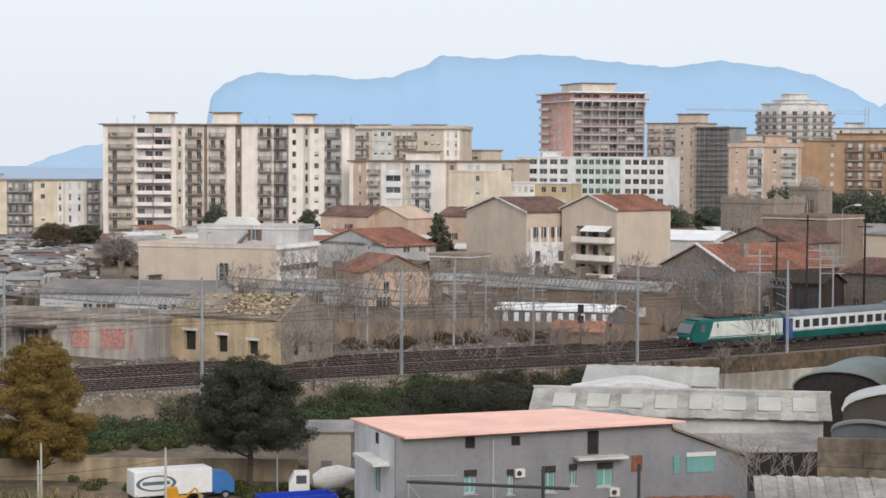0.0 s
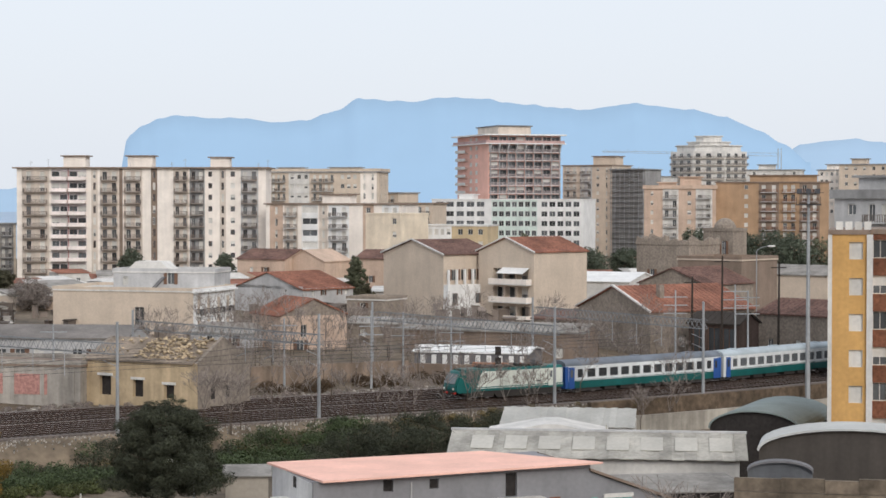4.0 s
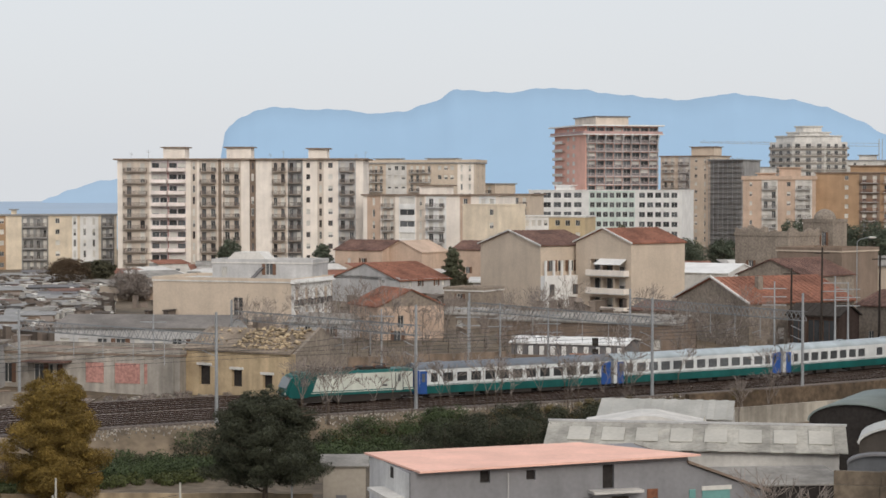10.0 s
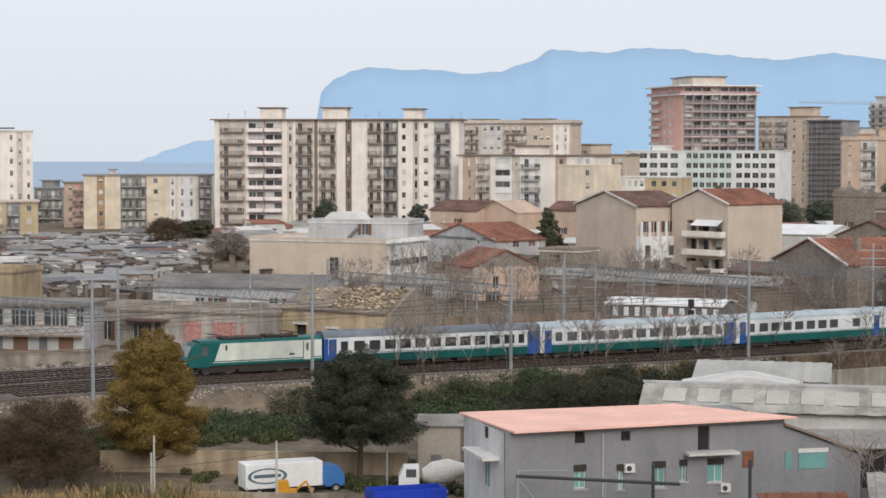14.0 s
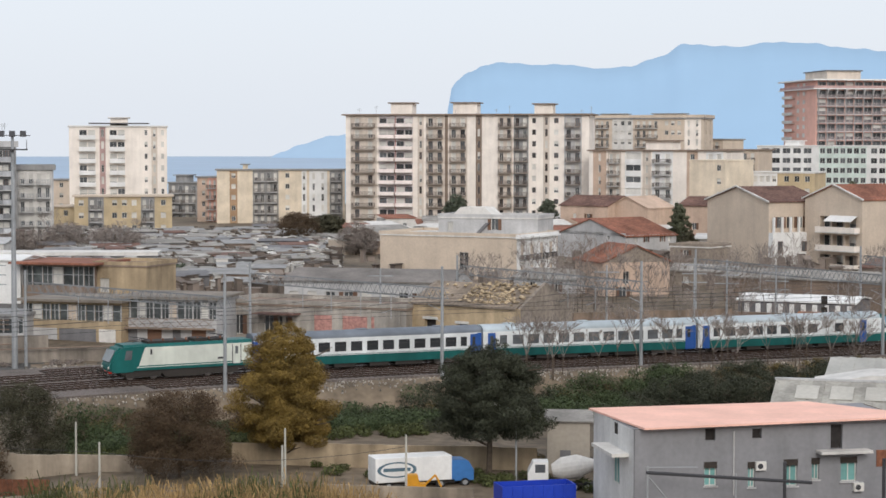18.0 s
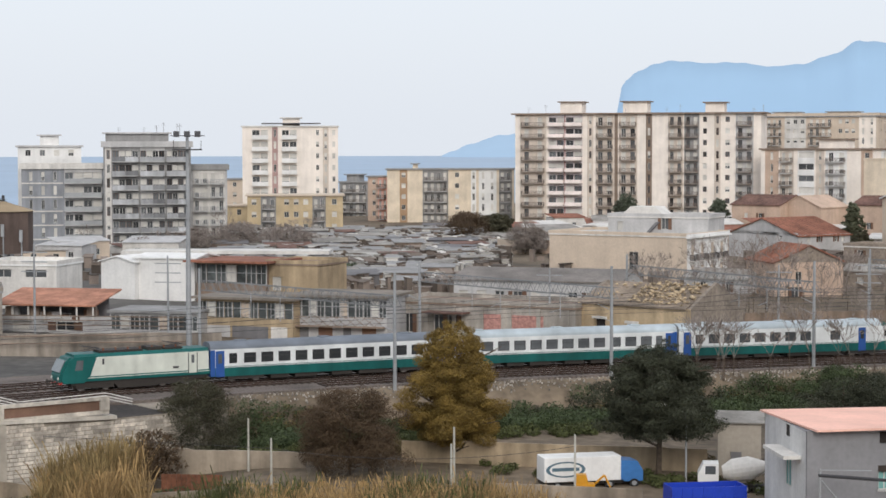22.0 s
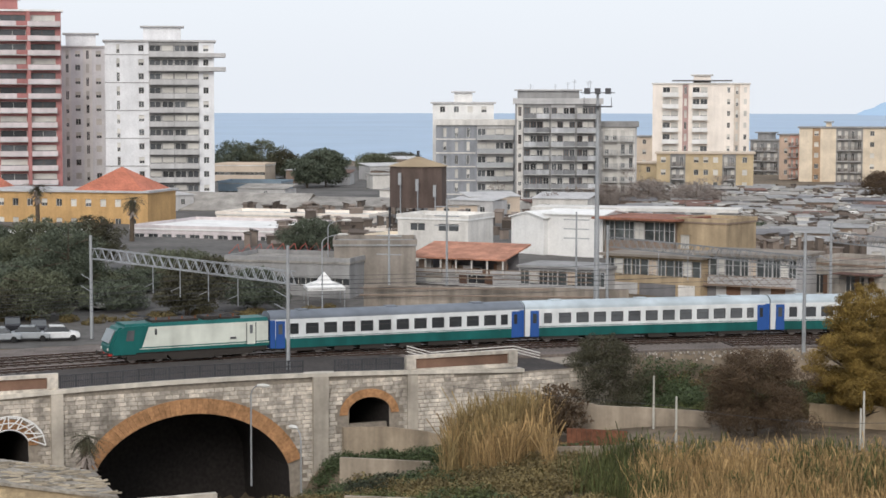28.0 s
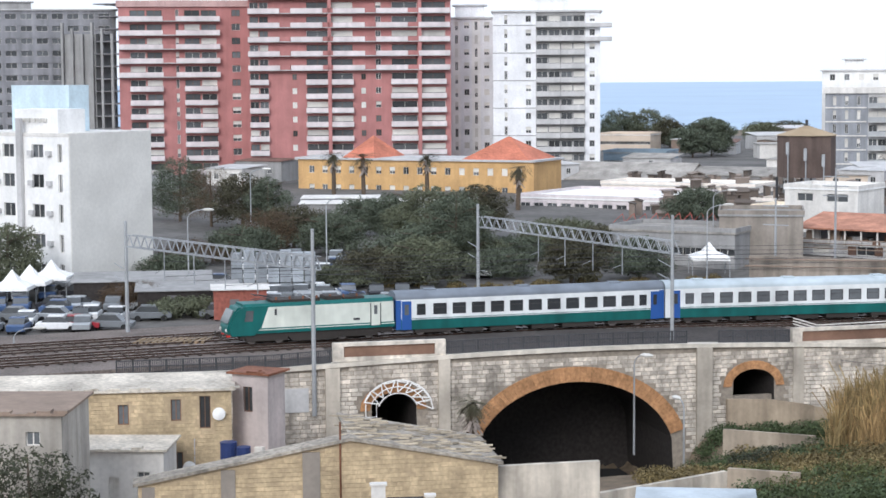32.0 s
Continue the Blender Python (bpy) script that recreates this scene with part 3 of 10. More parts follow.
def coach(label, roof_mat, driving=False):
    """x runs to the train's rear, so the front end lies at x = 0; wall sides at y = -1.41 and 1.41."""
    c = thing("passenger_coach", label, "train coach", group="coaches of the train")
    L, hw = 26.1, 1.41
    wins = [(2.0, 2.75)] + [(3.55 + 1.83 * i, 4.75 + 1.83 * i) for i in range(11)] + [(23.65, 24.3)]
    if driving:
        wins = wins[:8] + [(18.2, 19.3)]
    cells = [(a, b, 1.95, 2.9) for a, b in wins]
    doors = [(0.55, 1.45), (24.75, 25.6)] if not driving else [(0.55, 1.45), (21.6, 22.5)]
    end = L if not driving else 24.4
    for side in (-1, 1):
        bm = bmesh.new()
        facade(bm, 0, end, 0.62, 1.5, [], 0, mi=1)
        facade(bm, 0, end, 1.5, 1.56, [], 0, mi=0)
        facade(bm, 0, end, 1.56, 1.62, [], 0, mi=1)
        facade(bm, 0, end, 1.62, 3.35, cells, 0, 0.06, mi=0, mj=2)
        m = Matrix.Translation((0, -hw, 0)) if side < 0 else Matrix.Translation((end, hw, 0)) @ Matrix.Rotation(math.pi, 4, "Z")
        bmesh.ops.transform(bm, matrix=m, verts=bm.verts)
        part("side_wall", bm, [COACHW, COACHT, GLASS], c)
        for a, b in wins:
            bm = bmesh.new()
            y = side * hw
            for e in ((a - 0.04, b + 0.04, 1.91, 1.96), (a - 0.04, b + 0.04, 2.88, 2.93), (a - 0.04, a + 0.02, 1.96, 2.88), (b - 0.02, b + 0.04, 1.96, 2.88), (a, b, 2.52, 2.56)):
                box(bm, e[0], e[1], y - 0.015, y + 0.015, e[2], e[3])
            part("window_frame", bm, DSTEEL, c)
        for a, b in doors:
            bm = bmesh.new()
            box(bm, a, b, min(side * (hw - 0.03), side * (hw + 0.03)), max(side * (hw - 0.03), side * (hw + 0.03)), 0.6, 3.2)
            d = part("door", bm, COACHB, c, "bright blue folding door")
            bm = bmesh.new()
            box(bm, a + 0.25, b - 0.25, min(side * (hw + 0.025), side * (hw + 0.045)), max(side * (hw + 0.025), side * (hw + 0.045)), 1.95, 2.9)
            part("door_pane", bm, GLASS, d)
    # blue vestibule ends
    bm = bmesh.new()
    box(bm, 0, 0.5, -hw - 0.008, hw + 0.008, 0.64, 3.3)
    part("end_panel", bm, COACHB if roof_mat is COACHRD else COACHW, c, "coach end strip")
    if not driving:
        bm = bmesh.new()
        box(bm, L - 0.5, L, -hw - 0.008, hw + 0.008, 0.64, 3.3)
        part("end_panel", bm, COACHB, c, "blue coach end")
        bm = bmesh.new()
        box(bm, L, L + 0.3, -0.55, 0.55, 1.0, 3.1)
        part("gangway", bm, UNDER, c, "black rubber gangway")
    else:
        bm = bmesh.new()
        prism(bm, [(24.4, 0.62), (26.2, 0.62), (26.25, 1.7), (25.2, 3.6), (24.4, 3.9)], -hw, hw, "y")
        cab = part("cab", bm, COACHG, c, "sloping teal driving cab")
        bm = bmesh.new()
        prism(bm, [(25.62, 0.9), (25.9, 0.9), (25.18, 3.5), (24.95, 3.5)], -hw - 0.02, hw + 0.02, "y")
        part("cab_band", bm, mat("pale_blue_band", (0.2, 0.36, 0.5), 0.45), cab, "slanting pale blue band")
        for side in (-1, 1):
            bm = bmesh.new()
            y = sorted((side * (hw - 0.05), side * (hw + 0.012)))
            prism(bm, [(24.4, 1.62), (25.7, 1.62), (24.98, 3.35), (24.4, 3.35)], y[0], y[1], "y")
            panel = part("cab_panel", bm, COACHW, cab, "white cab side panel")
            bm = bmesh.new()
            y = sorted((side * hw, side * (hw + 0.02)))
            prism(bm, [(24.75, 2.1), (25.3, 2.1), (24.95, 3.0), (24.75, 3.0)], y[0], y[1], "y")
            part("side_window", bm, GLASS, panel)
    bm = bmesh.new()
    arc = [(-hw, 3.35)] + [(-hw * math.cos(math.pi * i / 12), 3.35 + 0.72 * math.sin(math.pi * i / 12) ** 0.8) for i in range(1, 12)] + [(hw, 3.35)]
    section(bm, arc, 0, end)
    roof = part("roof", bm, roof_mat, c)
    for x in (3.0, 12.0, 21.0):
        bm = bmesh.new()
        box(bm, x, x + 1.1, -0.5, 0.5, 4.0, 4.14)
        part("roof_vent", bm, roof_mat, roof)
    bm = bmesh.new()
    for x0, x1 in ((6.4, 8.3), (9.0, 11.4), (13.0, 15.2), (16.0, 19.2)):
        box(bm, x0, x1, -1.28, 1.28, 0.2, 0.64)
    box(bm, 0.2, end - 0.2, -1.2, 1.2, 0.52, 0.66)
    part("underframe", bm, UNDER, c)
    bogie(c, 3.7)
    bogie(c, 22.4)
    return c


def locomotive():
    lo = thing("electric_locomotive", "teal and pale grey electric locomotive with pantographs on its roof", "locomotive")
    hw, L = 1.45, 15.5
    # body: cab nose at x = 0
    for side in (-1, 1):
        bm = bmesh.new()
        y0, y1 = sorted((side * hw, side * (hw - 0.12)))
        prism(bm, [(3.08, 1.46), (15.4, 1.46), (15.4, 3.3), (3.75, 3.3)], y0, y1, "y", 0)
        part("side_wall", bm, LOCOW, lo, "pale grey-green side panel")
        for nm, prof, m in (("skirt", [(2.55, 0.98), (15.5, 0.98), (15.5, 1.27), (2.8, 1.27)], COACHG), ("white_stripe", [(2.8, 1.27), (15.5, 1.27), (15.5, 1.35), (2.9, 1.35)], LOCOW),
                            ("teal_stripe", [(2.9, 1.35), (15.5, 1.35), (15.5, 1.46), (3.08, 1.46)], COACHG)):
            bm = bmesh.new()
            prism(bm, prof, y0, y1, "y")
            part(nm, bm, m, lo)
        yy = sorted((side * hw, side * (hw + 0.03)))
        for nm, x0, x1, z0, z1, m in (("door", 13.3, 14.1, 1.2, 3.15, LOCOW), ("grille", 4.3, 4.5, 2.55, 3.1, DSTEEL), ("plate", 11.6, 12.2, 1.75, 1.95, DSTEEL), ("door_post", 13.2, 13.27, 1.2, 3.2, DSTEEL), ("door_post", 14.13, 14.2, 1.2, 3.2, DSTEEL)):
            bm = bmesh.new()
            box(bm, x0, x1, yy[0], yy[1], z0, z1)
            d = part(nm, bm, m, lo)
            if nm == "door":
                bm = bmesh.new()
                box(bm, 13.55, 13.85, yy[0] - 0.01, yy[1] + 0.01, 2.2, 3.0)
                part("door_pane", bm, GLASS, d)
    bm = bmesh.new()
    side_prof = [(0.2, 0.85), (0.0, 1.05), (0.05, 1.85), (0.75, 3.2), (1.3, 3.45), (3.8, 3.45), (3.08, 1.46), (2.45, 0.85)]
    prism(bm, side_prof, -hw, hw, "y", 0)
    bmesh.ops.bevel(bm, geom=[e for e in bm.edges if abs(abs(e.verts[0].co.y) - hw) < 1e-4 and abs(abs(e.verts[1].co.y) - hw) < 1e-4 and max(v.co.x for v in e.verts) < 1.6],
                    offset=0.22, segments=2, affect="EDGES")
    cab = part("cab", bm, COACHG, lo, "teal driver's cab with a raked front")
    bm = bmesh.new()
    prism(bm, [(0.1, 1.95), (0.68, 3.1), (0.6, 3.14), (0.02, 1.98)], -1.2, 1.2, "y")
    # lighter base colour holds some sky reflection on the dark glass
    part("windscreen", bm, mat("sky_sheen_windscreen", (0.13, 0.15, 0.155), 0.08, spec=0.8), cab, "large raked windscreen")
    for side in (-1, 1):
        yy = sorted((side * (hw - 0.02), side * (hw + 0.02)))
        bm = bmesh.new()
        prism(bm, [(1.55, 2.1), (2.3, 2.1), (2.4, 3.05), (1.75, 3.05)], yy[0], yy[1], "y")
        part("side_window", bm, GLASS, cab)
    for y in (-1.0, 1.0):
        bm = bmesh.new()
        rod(bm, (0.06, y, 1.35), (-0.06, y, 1.35), 0.14, 10)
        part("headlight", bm, SHUTTER, cab)
    for y in (-0.9, 0.9):
        bm = bmesh.new()
        rod(bm, (0.0, y, 0.95), (-0.45, y, 0.95), 0.1, 8)
        rod(bm, (-0.45, y, 0.95), (-0.52, y, 0.95), 0.24, 12)
        part("buffer", bm, UNDER, cab)
    bm = bmesh.new()
    box(bm, 0.02, 0.3, -1.2, 1.2, 0.78, 1.0)
    part("bumper", bm, LAMPR, cab, "red bumper beam")
    bm = bmesh.new()
    prism(bm, [(-hw, 3.3), (-1.2, 3.62), (1.2, 3.62), (hw, 3.3)], 1.5, 15.4, "x")
    roof = part("roof", bm, COACHG, lo, "dull teal roof")
    bm = bmesh.new()
    box(bm, 4.2, 8.6, -1.1, 1.1, 3.6, 3.85)
    part("roof_equipment", bm, UNDER, roof, "dark roof equipment")
    for x0, x1, z1 in ((9.2, 10.6, 3.95), (10.9, 12.8, 3.82)):
        bm = bmesh.new()
        box(bm, x0, x1, -1.0, 1.0, 3.6, z1)
        part("roof_equipment", bm, UNDER, roof, "dark roof equipment")
    for k in range(7):
        bm = bmesh.new()
        rod(bm, (4.6 + 1.25 * k, -0.9, 3.8), (4.6 + 1.25 * k, -0.9, 4.1), 0.09, 6)
        part("insulator", bm, RUST, roof)
    for x in (3.4, 12.0):
        bm = bmesh.new()
        for y in (-0.55, 0.55):
            rod(bm, (x - 0.7, y, 3.8), (x + 1.0, y * 0.6, 4.05), 0.04)
            rod(bm, (x + 1.0, y * 0.6, 4.05), (x - 0.6, y * 0.8, 4.28), 0.035)
        rod(bm, (x - 0.6, -0.9, 4.28), (x - 0.6, 0.9, 4.28), 0.04)
        part("pantograph", bm, DSTEEL, roof, "folded dark pantograph")
    bm = bmesh.new()
    prism(bm, [(6.0, 0.15), (10.0, 0.15), (10.4, 0.6), (15.3, 0.6), (15.3, 0.98), (1.2, 0.98), (1.2, 0.6), (5.6, 0.6)], -1.3, 1.3, "y")
    part("underframe", bm, UNDER, lo)
    bm = bmesh.new()
    box(bm, 15.4, 15.7, -0.55, 0.55, 1.0, 3.0)
    part("gangway", bm, UNDER, lo)
    bogie(lo, 3.6)
    bogie(lo, 12.0)
    return lo


LOCO = locomotive()
COACHES = [coach("white and teal coach with blue doors and a grimy grey roof", COACHRD),
           coach("white and teal coach with blue doors and a pale roof", COACHR),
           coach("white and teal driving trailer with a sloping teal cab", COACHR, True)]

# arc length of the loco's rear coupling along the line, from x = 120
RUN = [(0, 121.6), (3.5, 140.9), (6, 155.3), (9, 171.6), (13, 194.4), (16, 211.4), (19, 228.8), (23, 252.2), (24.5, 261.1), (28, 282.6), (32, 307.8)]


def motions():
    xs = [120 - 0.1 * i for i in range(3001)]
    arc, total = [0.0], 0.0
    for a, b in zip(xs[:-1], xs[1:]):
        total += math.hypot(b - a, line_y(b) - line_y(a))
        arc.append(total)

    def on_line(s):
        x = float(np.interp(s, arc, xs))
        return Vector((x, line_y(x), 0))

    times = [0.0, 1, 2, 3, 4, 5, 6, 7, 8, 9, 10, 11, 12, 13, 14, 15, 16, 17, 18, 19, 20, 21, 22, 23, 24, 25, 26, 27, 28, 29, 30, 31, 32]
    coef = np.polyfit([t for t, s in RUN], [s for t, s in RUN], 4)
    for ob, ahead, length in ((LOCO, 15.75, 15.5), (COACHES[0], 0, 26.1), (COACHES[1], -26.4, 26.1), (COACHES[2], -52.8, 26.1)):
        rows = []
        for t in times:
            s = float(np.polyval(coef, t)) + ahead
            p, q = on_line(s), on_line(s - length)
            d = (q - p).normalized()
            rows.append((t, Matrix.Translation(p) @ Matrix.Rotation(math.atan2(d.y, d.x), 4, "Z")))
        walk(ob, rows)


# ---- trees and plants ----
def leaf_cloud(blobs, n, size, seed, squash=1.0, core=0.35, thin=0.45):
    """Many small leaf blades scattered in uneven clumps; blobs are (x, y, z, rx, ry, rz)."""
    rng = np.random.default_rng(seed)
    vol = np.array([b[3] * b[4] * b[5] for b in blobs]) ** 0.75
    idx = rng.choice(len(blobs), n, p=vol / vol.sum())
    d = rng.normal(size=(n, 3))
    d /= np.linalg.norm(d, axis=1)[:, None]
    r = core + (1 - core) * rng.random(n) ** 0.6
    bl = np.array(blobs)[idx]
    c = bl[:, :3] + d * bl[:, 3:] * r[:, None]
    c += 0.12 * bl[:, 3:] * np.sin(c[:, [1, 2, 0]] * 2.1 + seed)
    # a blade's face leans with the clump's skin, unevenly
    out = d / bl[:, 3:] * bl[:, 3:].min(axis=1)[:, None]
    out += rng.normal(size=(n, 3)) * 0.42
    out /= np.linalg.norm(out, axis=1)[:, None] + 1e-9
    u = np.cross(out, rng.normal(size=(n, 3)))
    u /= np.linalg.norm(u, axis=1)[:, None] + 1e-9
    w = np.cross(out, u)
    s = size * (0.6 + 0.8 * rng.random(n))[:, None]
    v = np.empty((n, 3, 3))
    v[:, 0], v[:, 1], v[:, 2] = c - u * s - w * s * thin * 0.6, c + w * s * thin, c + u * s - w * s * thin * 0.6
    me = bpy.data.meshes.new("leaves")
    me.from_pydata(v.reshape(-1, 3).tolist(), [], np.arange(3 * n).reshape(-1, 3).tolist())
    return me


def limbs(bm, top, r, seed, n=6, reach=2.0, rise=1.5, low=0.45):
    rng = random.Random(seed)
    h = top
    rod(bm, (0, 0, -0.3), (0.05 * h * 0.3, 0.02, h * 0.5), r, 8, r * 0.75)
    rod(bm, (0.015 * h, 0.02, h * 0.5), (0.0, 0.05, h), r * 0.75, 7, r * 0.3)
    for i in range(n):
        a = 2 * math.pi * i / n + rng.uniform(-0.4, 0.4)
        z = h * rng.uniform(low, 0.85)
        m = (math.cos(a) * reach * 0.5, math.sin(a) * reach * 0.5, z + rise * 0.5)
        e = (math.cos(a) * reach, math.sin(a) * reach, z + rise * rng.uniform(0.7, 1.3))
        rod(bm, (0, 0, z), m, r * 0.42, 5, r * 0.28)
        rod(bm, m, e, r * 0.28, 5, r * 0.1)
        for k in range(2):
            b = a + rng.uniform(-0.9, 0.9)
            rod(bm, m, (m[0] + math.cos(b) * reach * 0.45, m[1] + math.sin(b) * reach * 0.45, m[2] + rise * 0.6), r * 0.16, 4, r * 0.06)


def tree(name, label, at, h, w, leaf, n, size, seed, crown_low=0.3, trunk=0.2, cone=0.0, category="tree", z=None, top=None, clumps=22, clump=1.0, thin=0.45, widest=0.4, flat=1.0):
    """h: height, w: half width of the crown; cone: how far the crown narrows upward."""
    rng = random.Random(seed)
    zz = land(*at) if z is None else z
    h = h if top is None else top - zz
    t = thing(name, label, category, (at[0], at[1], zz), rng.uniform(0, 6))
    bm = bmesh.new()
    limbs(bm, h * 0.85, trunk, seed, 7, w * 0.75, h * 0.12, crown_low)
    part("trunk", bm, BARK, t)
    blobs = []
    z0 = h * crown_low
    k = clumps
    for i in range(k):
        f = (i + 0.5) / k
        zc = z0 + (h - z0) * (0.1 + 0.82 * f)
        env = w * (1 - cone * f) * math.sqrt(max(0.12, 1 - (2 * f - 2 * widest) ** 2 * 0.7))
        a = i * 2.4 + rng.uniform(-0.5, 0.5)
        rr = env * rng.uniform(0.5, 0.78) * (1 if clump == 1 else rng.uniform(0.75, 1.3))
        s = max(0.45, env * rng.uniform(0.3, 0.46) * clump)
        blobs.append((math.cos(a) * rr, math.sin(a) * rr, zc, s, s, s * rng.uniform(0.5, 0.8) * flat))
        b = a + rng.uniform(2.2, 4.0)
        blobs.append((math.cos(b) * rr * 0.8, math.sin(b) * rr * 0.8, zc + rng.uniform(-0.4, 0.4), s * 0.8, s * 0.8, s * 0.5))
    for f in (0.25, 0.5, 0.75):
        r = w * (1 - cone * f) * 0.55
        blobs.append((0, 0, z0 + (h - z0) * f, r, r, (h - z0) * 0.16))
    me = leaf_cloud(blobs, n, size, seed, thin=thin)
    me.materials.append(leaf)
    part("crown", me, None, t)
    return t


BRSTEEL = mat("brown_grey_railing", (0.2, 0.17, 0.15), 0.6, 0.2)


# ---- apartment blocks ----
def block(name, label, a, b, depth, z1, storey, floors, wall, strips, roof=None, boxes=(), side_r=0, side_l=0, seed=1, z0=-0.6,
          parapet=0.0, over=0.5, rail=None, slab=None, styles=("plain", "half", "shut"), side_balc=False, topmat=None, cat="apartment block"):
    """A storeyed block. strips: (from, to, kind, count, colour) as shares of the front; kinds: win, balc, solid, slit, glaze, blank."""
    rng = random.Random(seed)
    t, L = house(name, label, a, b, depth, z0, z1, wall, cat)
    H = z1 - z0
    zf = [H - storey * (i + 1) for i in range(floors) if H - storey * (i + 1) > -0.5]
    front, paint = [], []
    for s in strips:
        x0, x1, kind = s[0] * L, s[1] * L, s[2]
        n = s[3] if len(s) > 3 else 1
        if len(s) > 4:
            paint.append((x0, x1, s[4]))
        step = (x1 - x0) / n
        for i in range(n):
            c = x0 + step * (i + 0.5)
            for z in zf:
                if kind == "win":
                    w = min(1.2, step * 0.6)
                    front.append((c - w / 2, c + w / 2, z + 0.95, z + 2.35))
                elif kind == "wide":
                    w = step * 0.74
                    front.append((c - w / 2, c + w / 2, z + 0.95, z + (2.85 if storey > 3.4 else 2.45)))
                elif kind == "slit":
                    front.append((c - 0.35, c + 0.35, z + 0.5, z + 2.5))
                elif kind in ("balc", "solid"):
                    for o in (-0.25, 0.25):
                        w = min(1.3, step * 0.25) if kind == "balc" else step * 0.45
                        front.append((c + o * step - w / 2, c + o * step + w / 2, z + 0.08, z + 2.35))
                elif kind == "glaze":
                    front.append((c - step * 0.46, c + step * 0.46, z + 1.0, z + 2.6))
    sr = grid_cells(0.8, depth - 0.8, side_r, 1.1, [(z + 0.95, z + 2.3) for z in zf]) if side_r else []
    sl = grid_cells(-depth + 0.8, -0.8, side_l, 1.1, [(z + 0.95, z + 2.3) for z in zf]) if side_l else []
    body(t, L, depth, 0, H, wall, front, sl, sr)
    windows(t, front, 0, "f", styles, rng)
    windows(t, sr, L, "r", styles, rng)
    windows(t, sl, 0, "l", styles, rng)
    for x0, x1, m in paint:
        # a painted, clad or loggia-shade band, proud of the wall, left open at the windows
        bm = bmesh.new()
        cells = [c for c in front if x0 - 0.01 <= c[0] and c[1] <= x1 + 0.01]
        xs = sorted({x0, x1, *[e for c in cells for e in c[:2]]})
        zs = sorted({0, H - 0.02, *[e for c in cells for e in c[2:]]})
        for i in range(len(xs) - 1):
            run, mid = None, (xs[i] + xs[i + 1]) / 2
            for j in range(len(zs) - 1):
                zm = (zs[j] + zs[j + 1]) / 2
                if any(c[0] < mid < c[1] and c[2] < zm < c[3] for c in cells):
                    if run is not None:
                        box(bm, xs[i], xs[i + 1], -0.04, 0, run, zs[j])
                    run = None
                elif run is None:
                    run = zs[j]
            if run is not None:
                box(bm, xs[i], xs[i + 1], -0.04, 0, run, H - 0.02)
        part("facade_band", bm, m, t)
    for s in strips:
        if s[2] in ("balc", "solid", "glaze"):
            n = s[3] if len(s) > 3 else 1
            step = (s[1] - s[0]) * L / n
            w = step * (0.86 if s[2] == "balc" else 0.98)
            xs = [s[0] * L + step * (i + 0.5) - w / 2 for i in range(n)]
            if s[2] != "glaze":
                balconies(t, xs, zf, w, 1.3, "bars" if s[2] == "balc" else "solid", slab or LGREY, rail or (BRSTEEL if s[2] == "balc" else WARMW), -0.04)
    if side_balc:
        balconies(t, [depth * 0.3], zf, depth * 0.4, 1.2, "bars", slab or LGREY, rail or DSTEEL, L, "r")
    flat_roof(t, L, depth, H, roof or DGREY, over, 0.4, parapet, topmat)
    for x0, x1, h in boxes:
        bm = bmesh.new()
        box(bm, x0 * L, x1 * L, depth * 0.3, depth * 0.7, H + 0.4, H + 0.4 + h)
        sh = part("stair_house", bm, wall, t)
        bm = bmesh.new()
        box(bm, x0 * L - 0.7, x1 * L + 0.7, depth * 0.3 - 0.7, depth * 0.7 + 0.7, H + 0.4 + h, H + 0.7 + h)
        part("stair_roof", bm, roof or DGREY, sh)
    return t, L, H, zf


def antennas(t, L, depth, H, n, seed):
    rng = random.Random(seed)
    for i in range(n):
        bm = bmesh.new()
        x, y, h = rng.uniform(0.5, L - 0.5), rng.uniform(1, depth - 1), rng.uniform(1.2, 3)
        rod(bm, (x, y, H), (x, y, H + h), 0.05, 5)
        for k in range(3):
            z = H + h - 0.15 - 0.25 * k
            rod(bm, (x - 0.5, y, z), (x + 0.5, y, z), 0.025, 4)
        part("aerial", bm, STEEL, t)


f1 = lambda z: (z - 55) / 1040
APT, L, H, zf = block(
    "apartment_block", "long ten-storey cream apartment block with balcony columns", (-93.59, 531.83), (-25.64, 527.38), 14, 32.19, 3.16, 10, CREAM,
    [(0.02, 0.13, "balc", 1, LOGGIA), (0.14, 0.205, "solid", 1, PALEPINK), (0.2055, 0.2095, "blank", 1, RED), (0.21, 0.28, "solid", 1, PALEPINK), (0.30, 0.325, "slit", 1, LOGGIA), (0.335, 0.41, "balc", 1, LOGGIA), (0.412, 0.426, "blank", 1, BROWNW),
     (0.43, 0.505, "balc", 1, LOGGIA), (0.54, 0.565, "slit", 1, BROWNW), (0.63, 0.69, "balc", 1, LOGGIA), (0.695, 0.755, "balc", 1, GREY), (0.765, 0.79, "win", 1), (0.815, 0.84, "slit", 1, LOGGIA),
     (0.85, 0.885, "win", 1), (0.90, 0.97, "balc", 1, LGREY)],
    BROWNW, [(0.175, 0.265, 3.0), (0.435, 0.535, 3.0), (0.77, 0.845, 2.6)], 0, 0, 3, over=1.0, slab=mat("brown_grey_slab", (0.30, 0.25, 0.215)), styles=("plain", "half", "dim", "dim", "shut"))
antennas(APT, L, 14, H + 0.4, 8, 2)
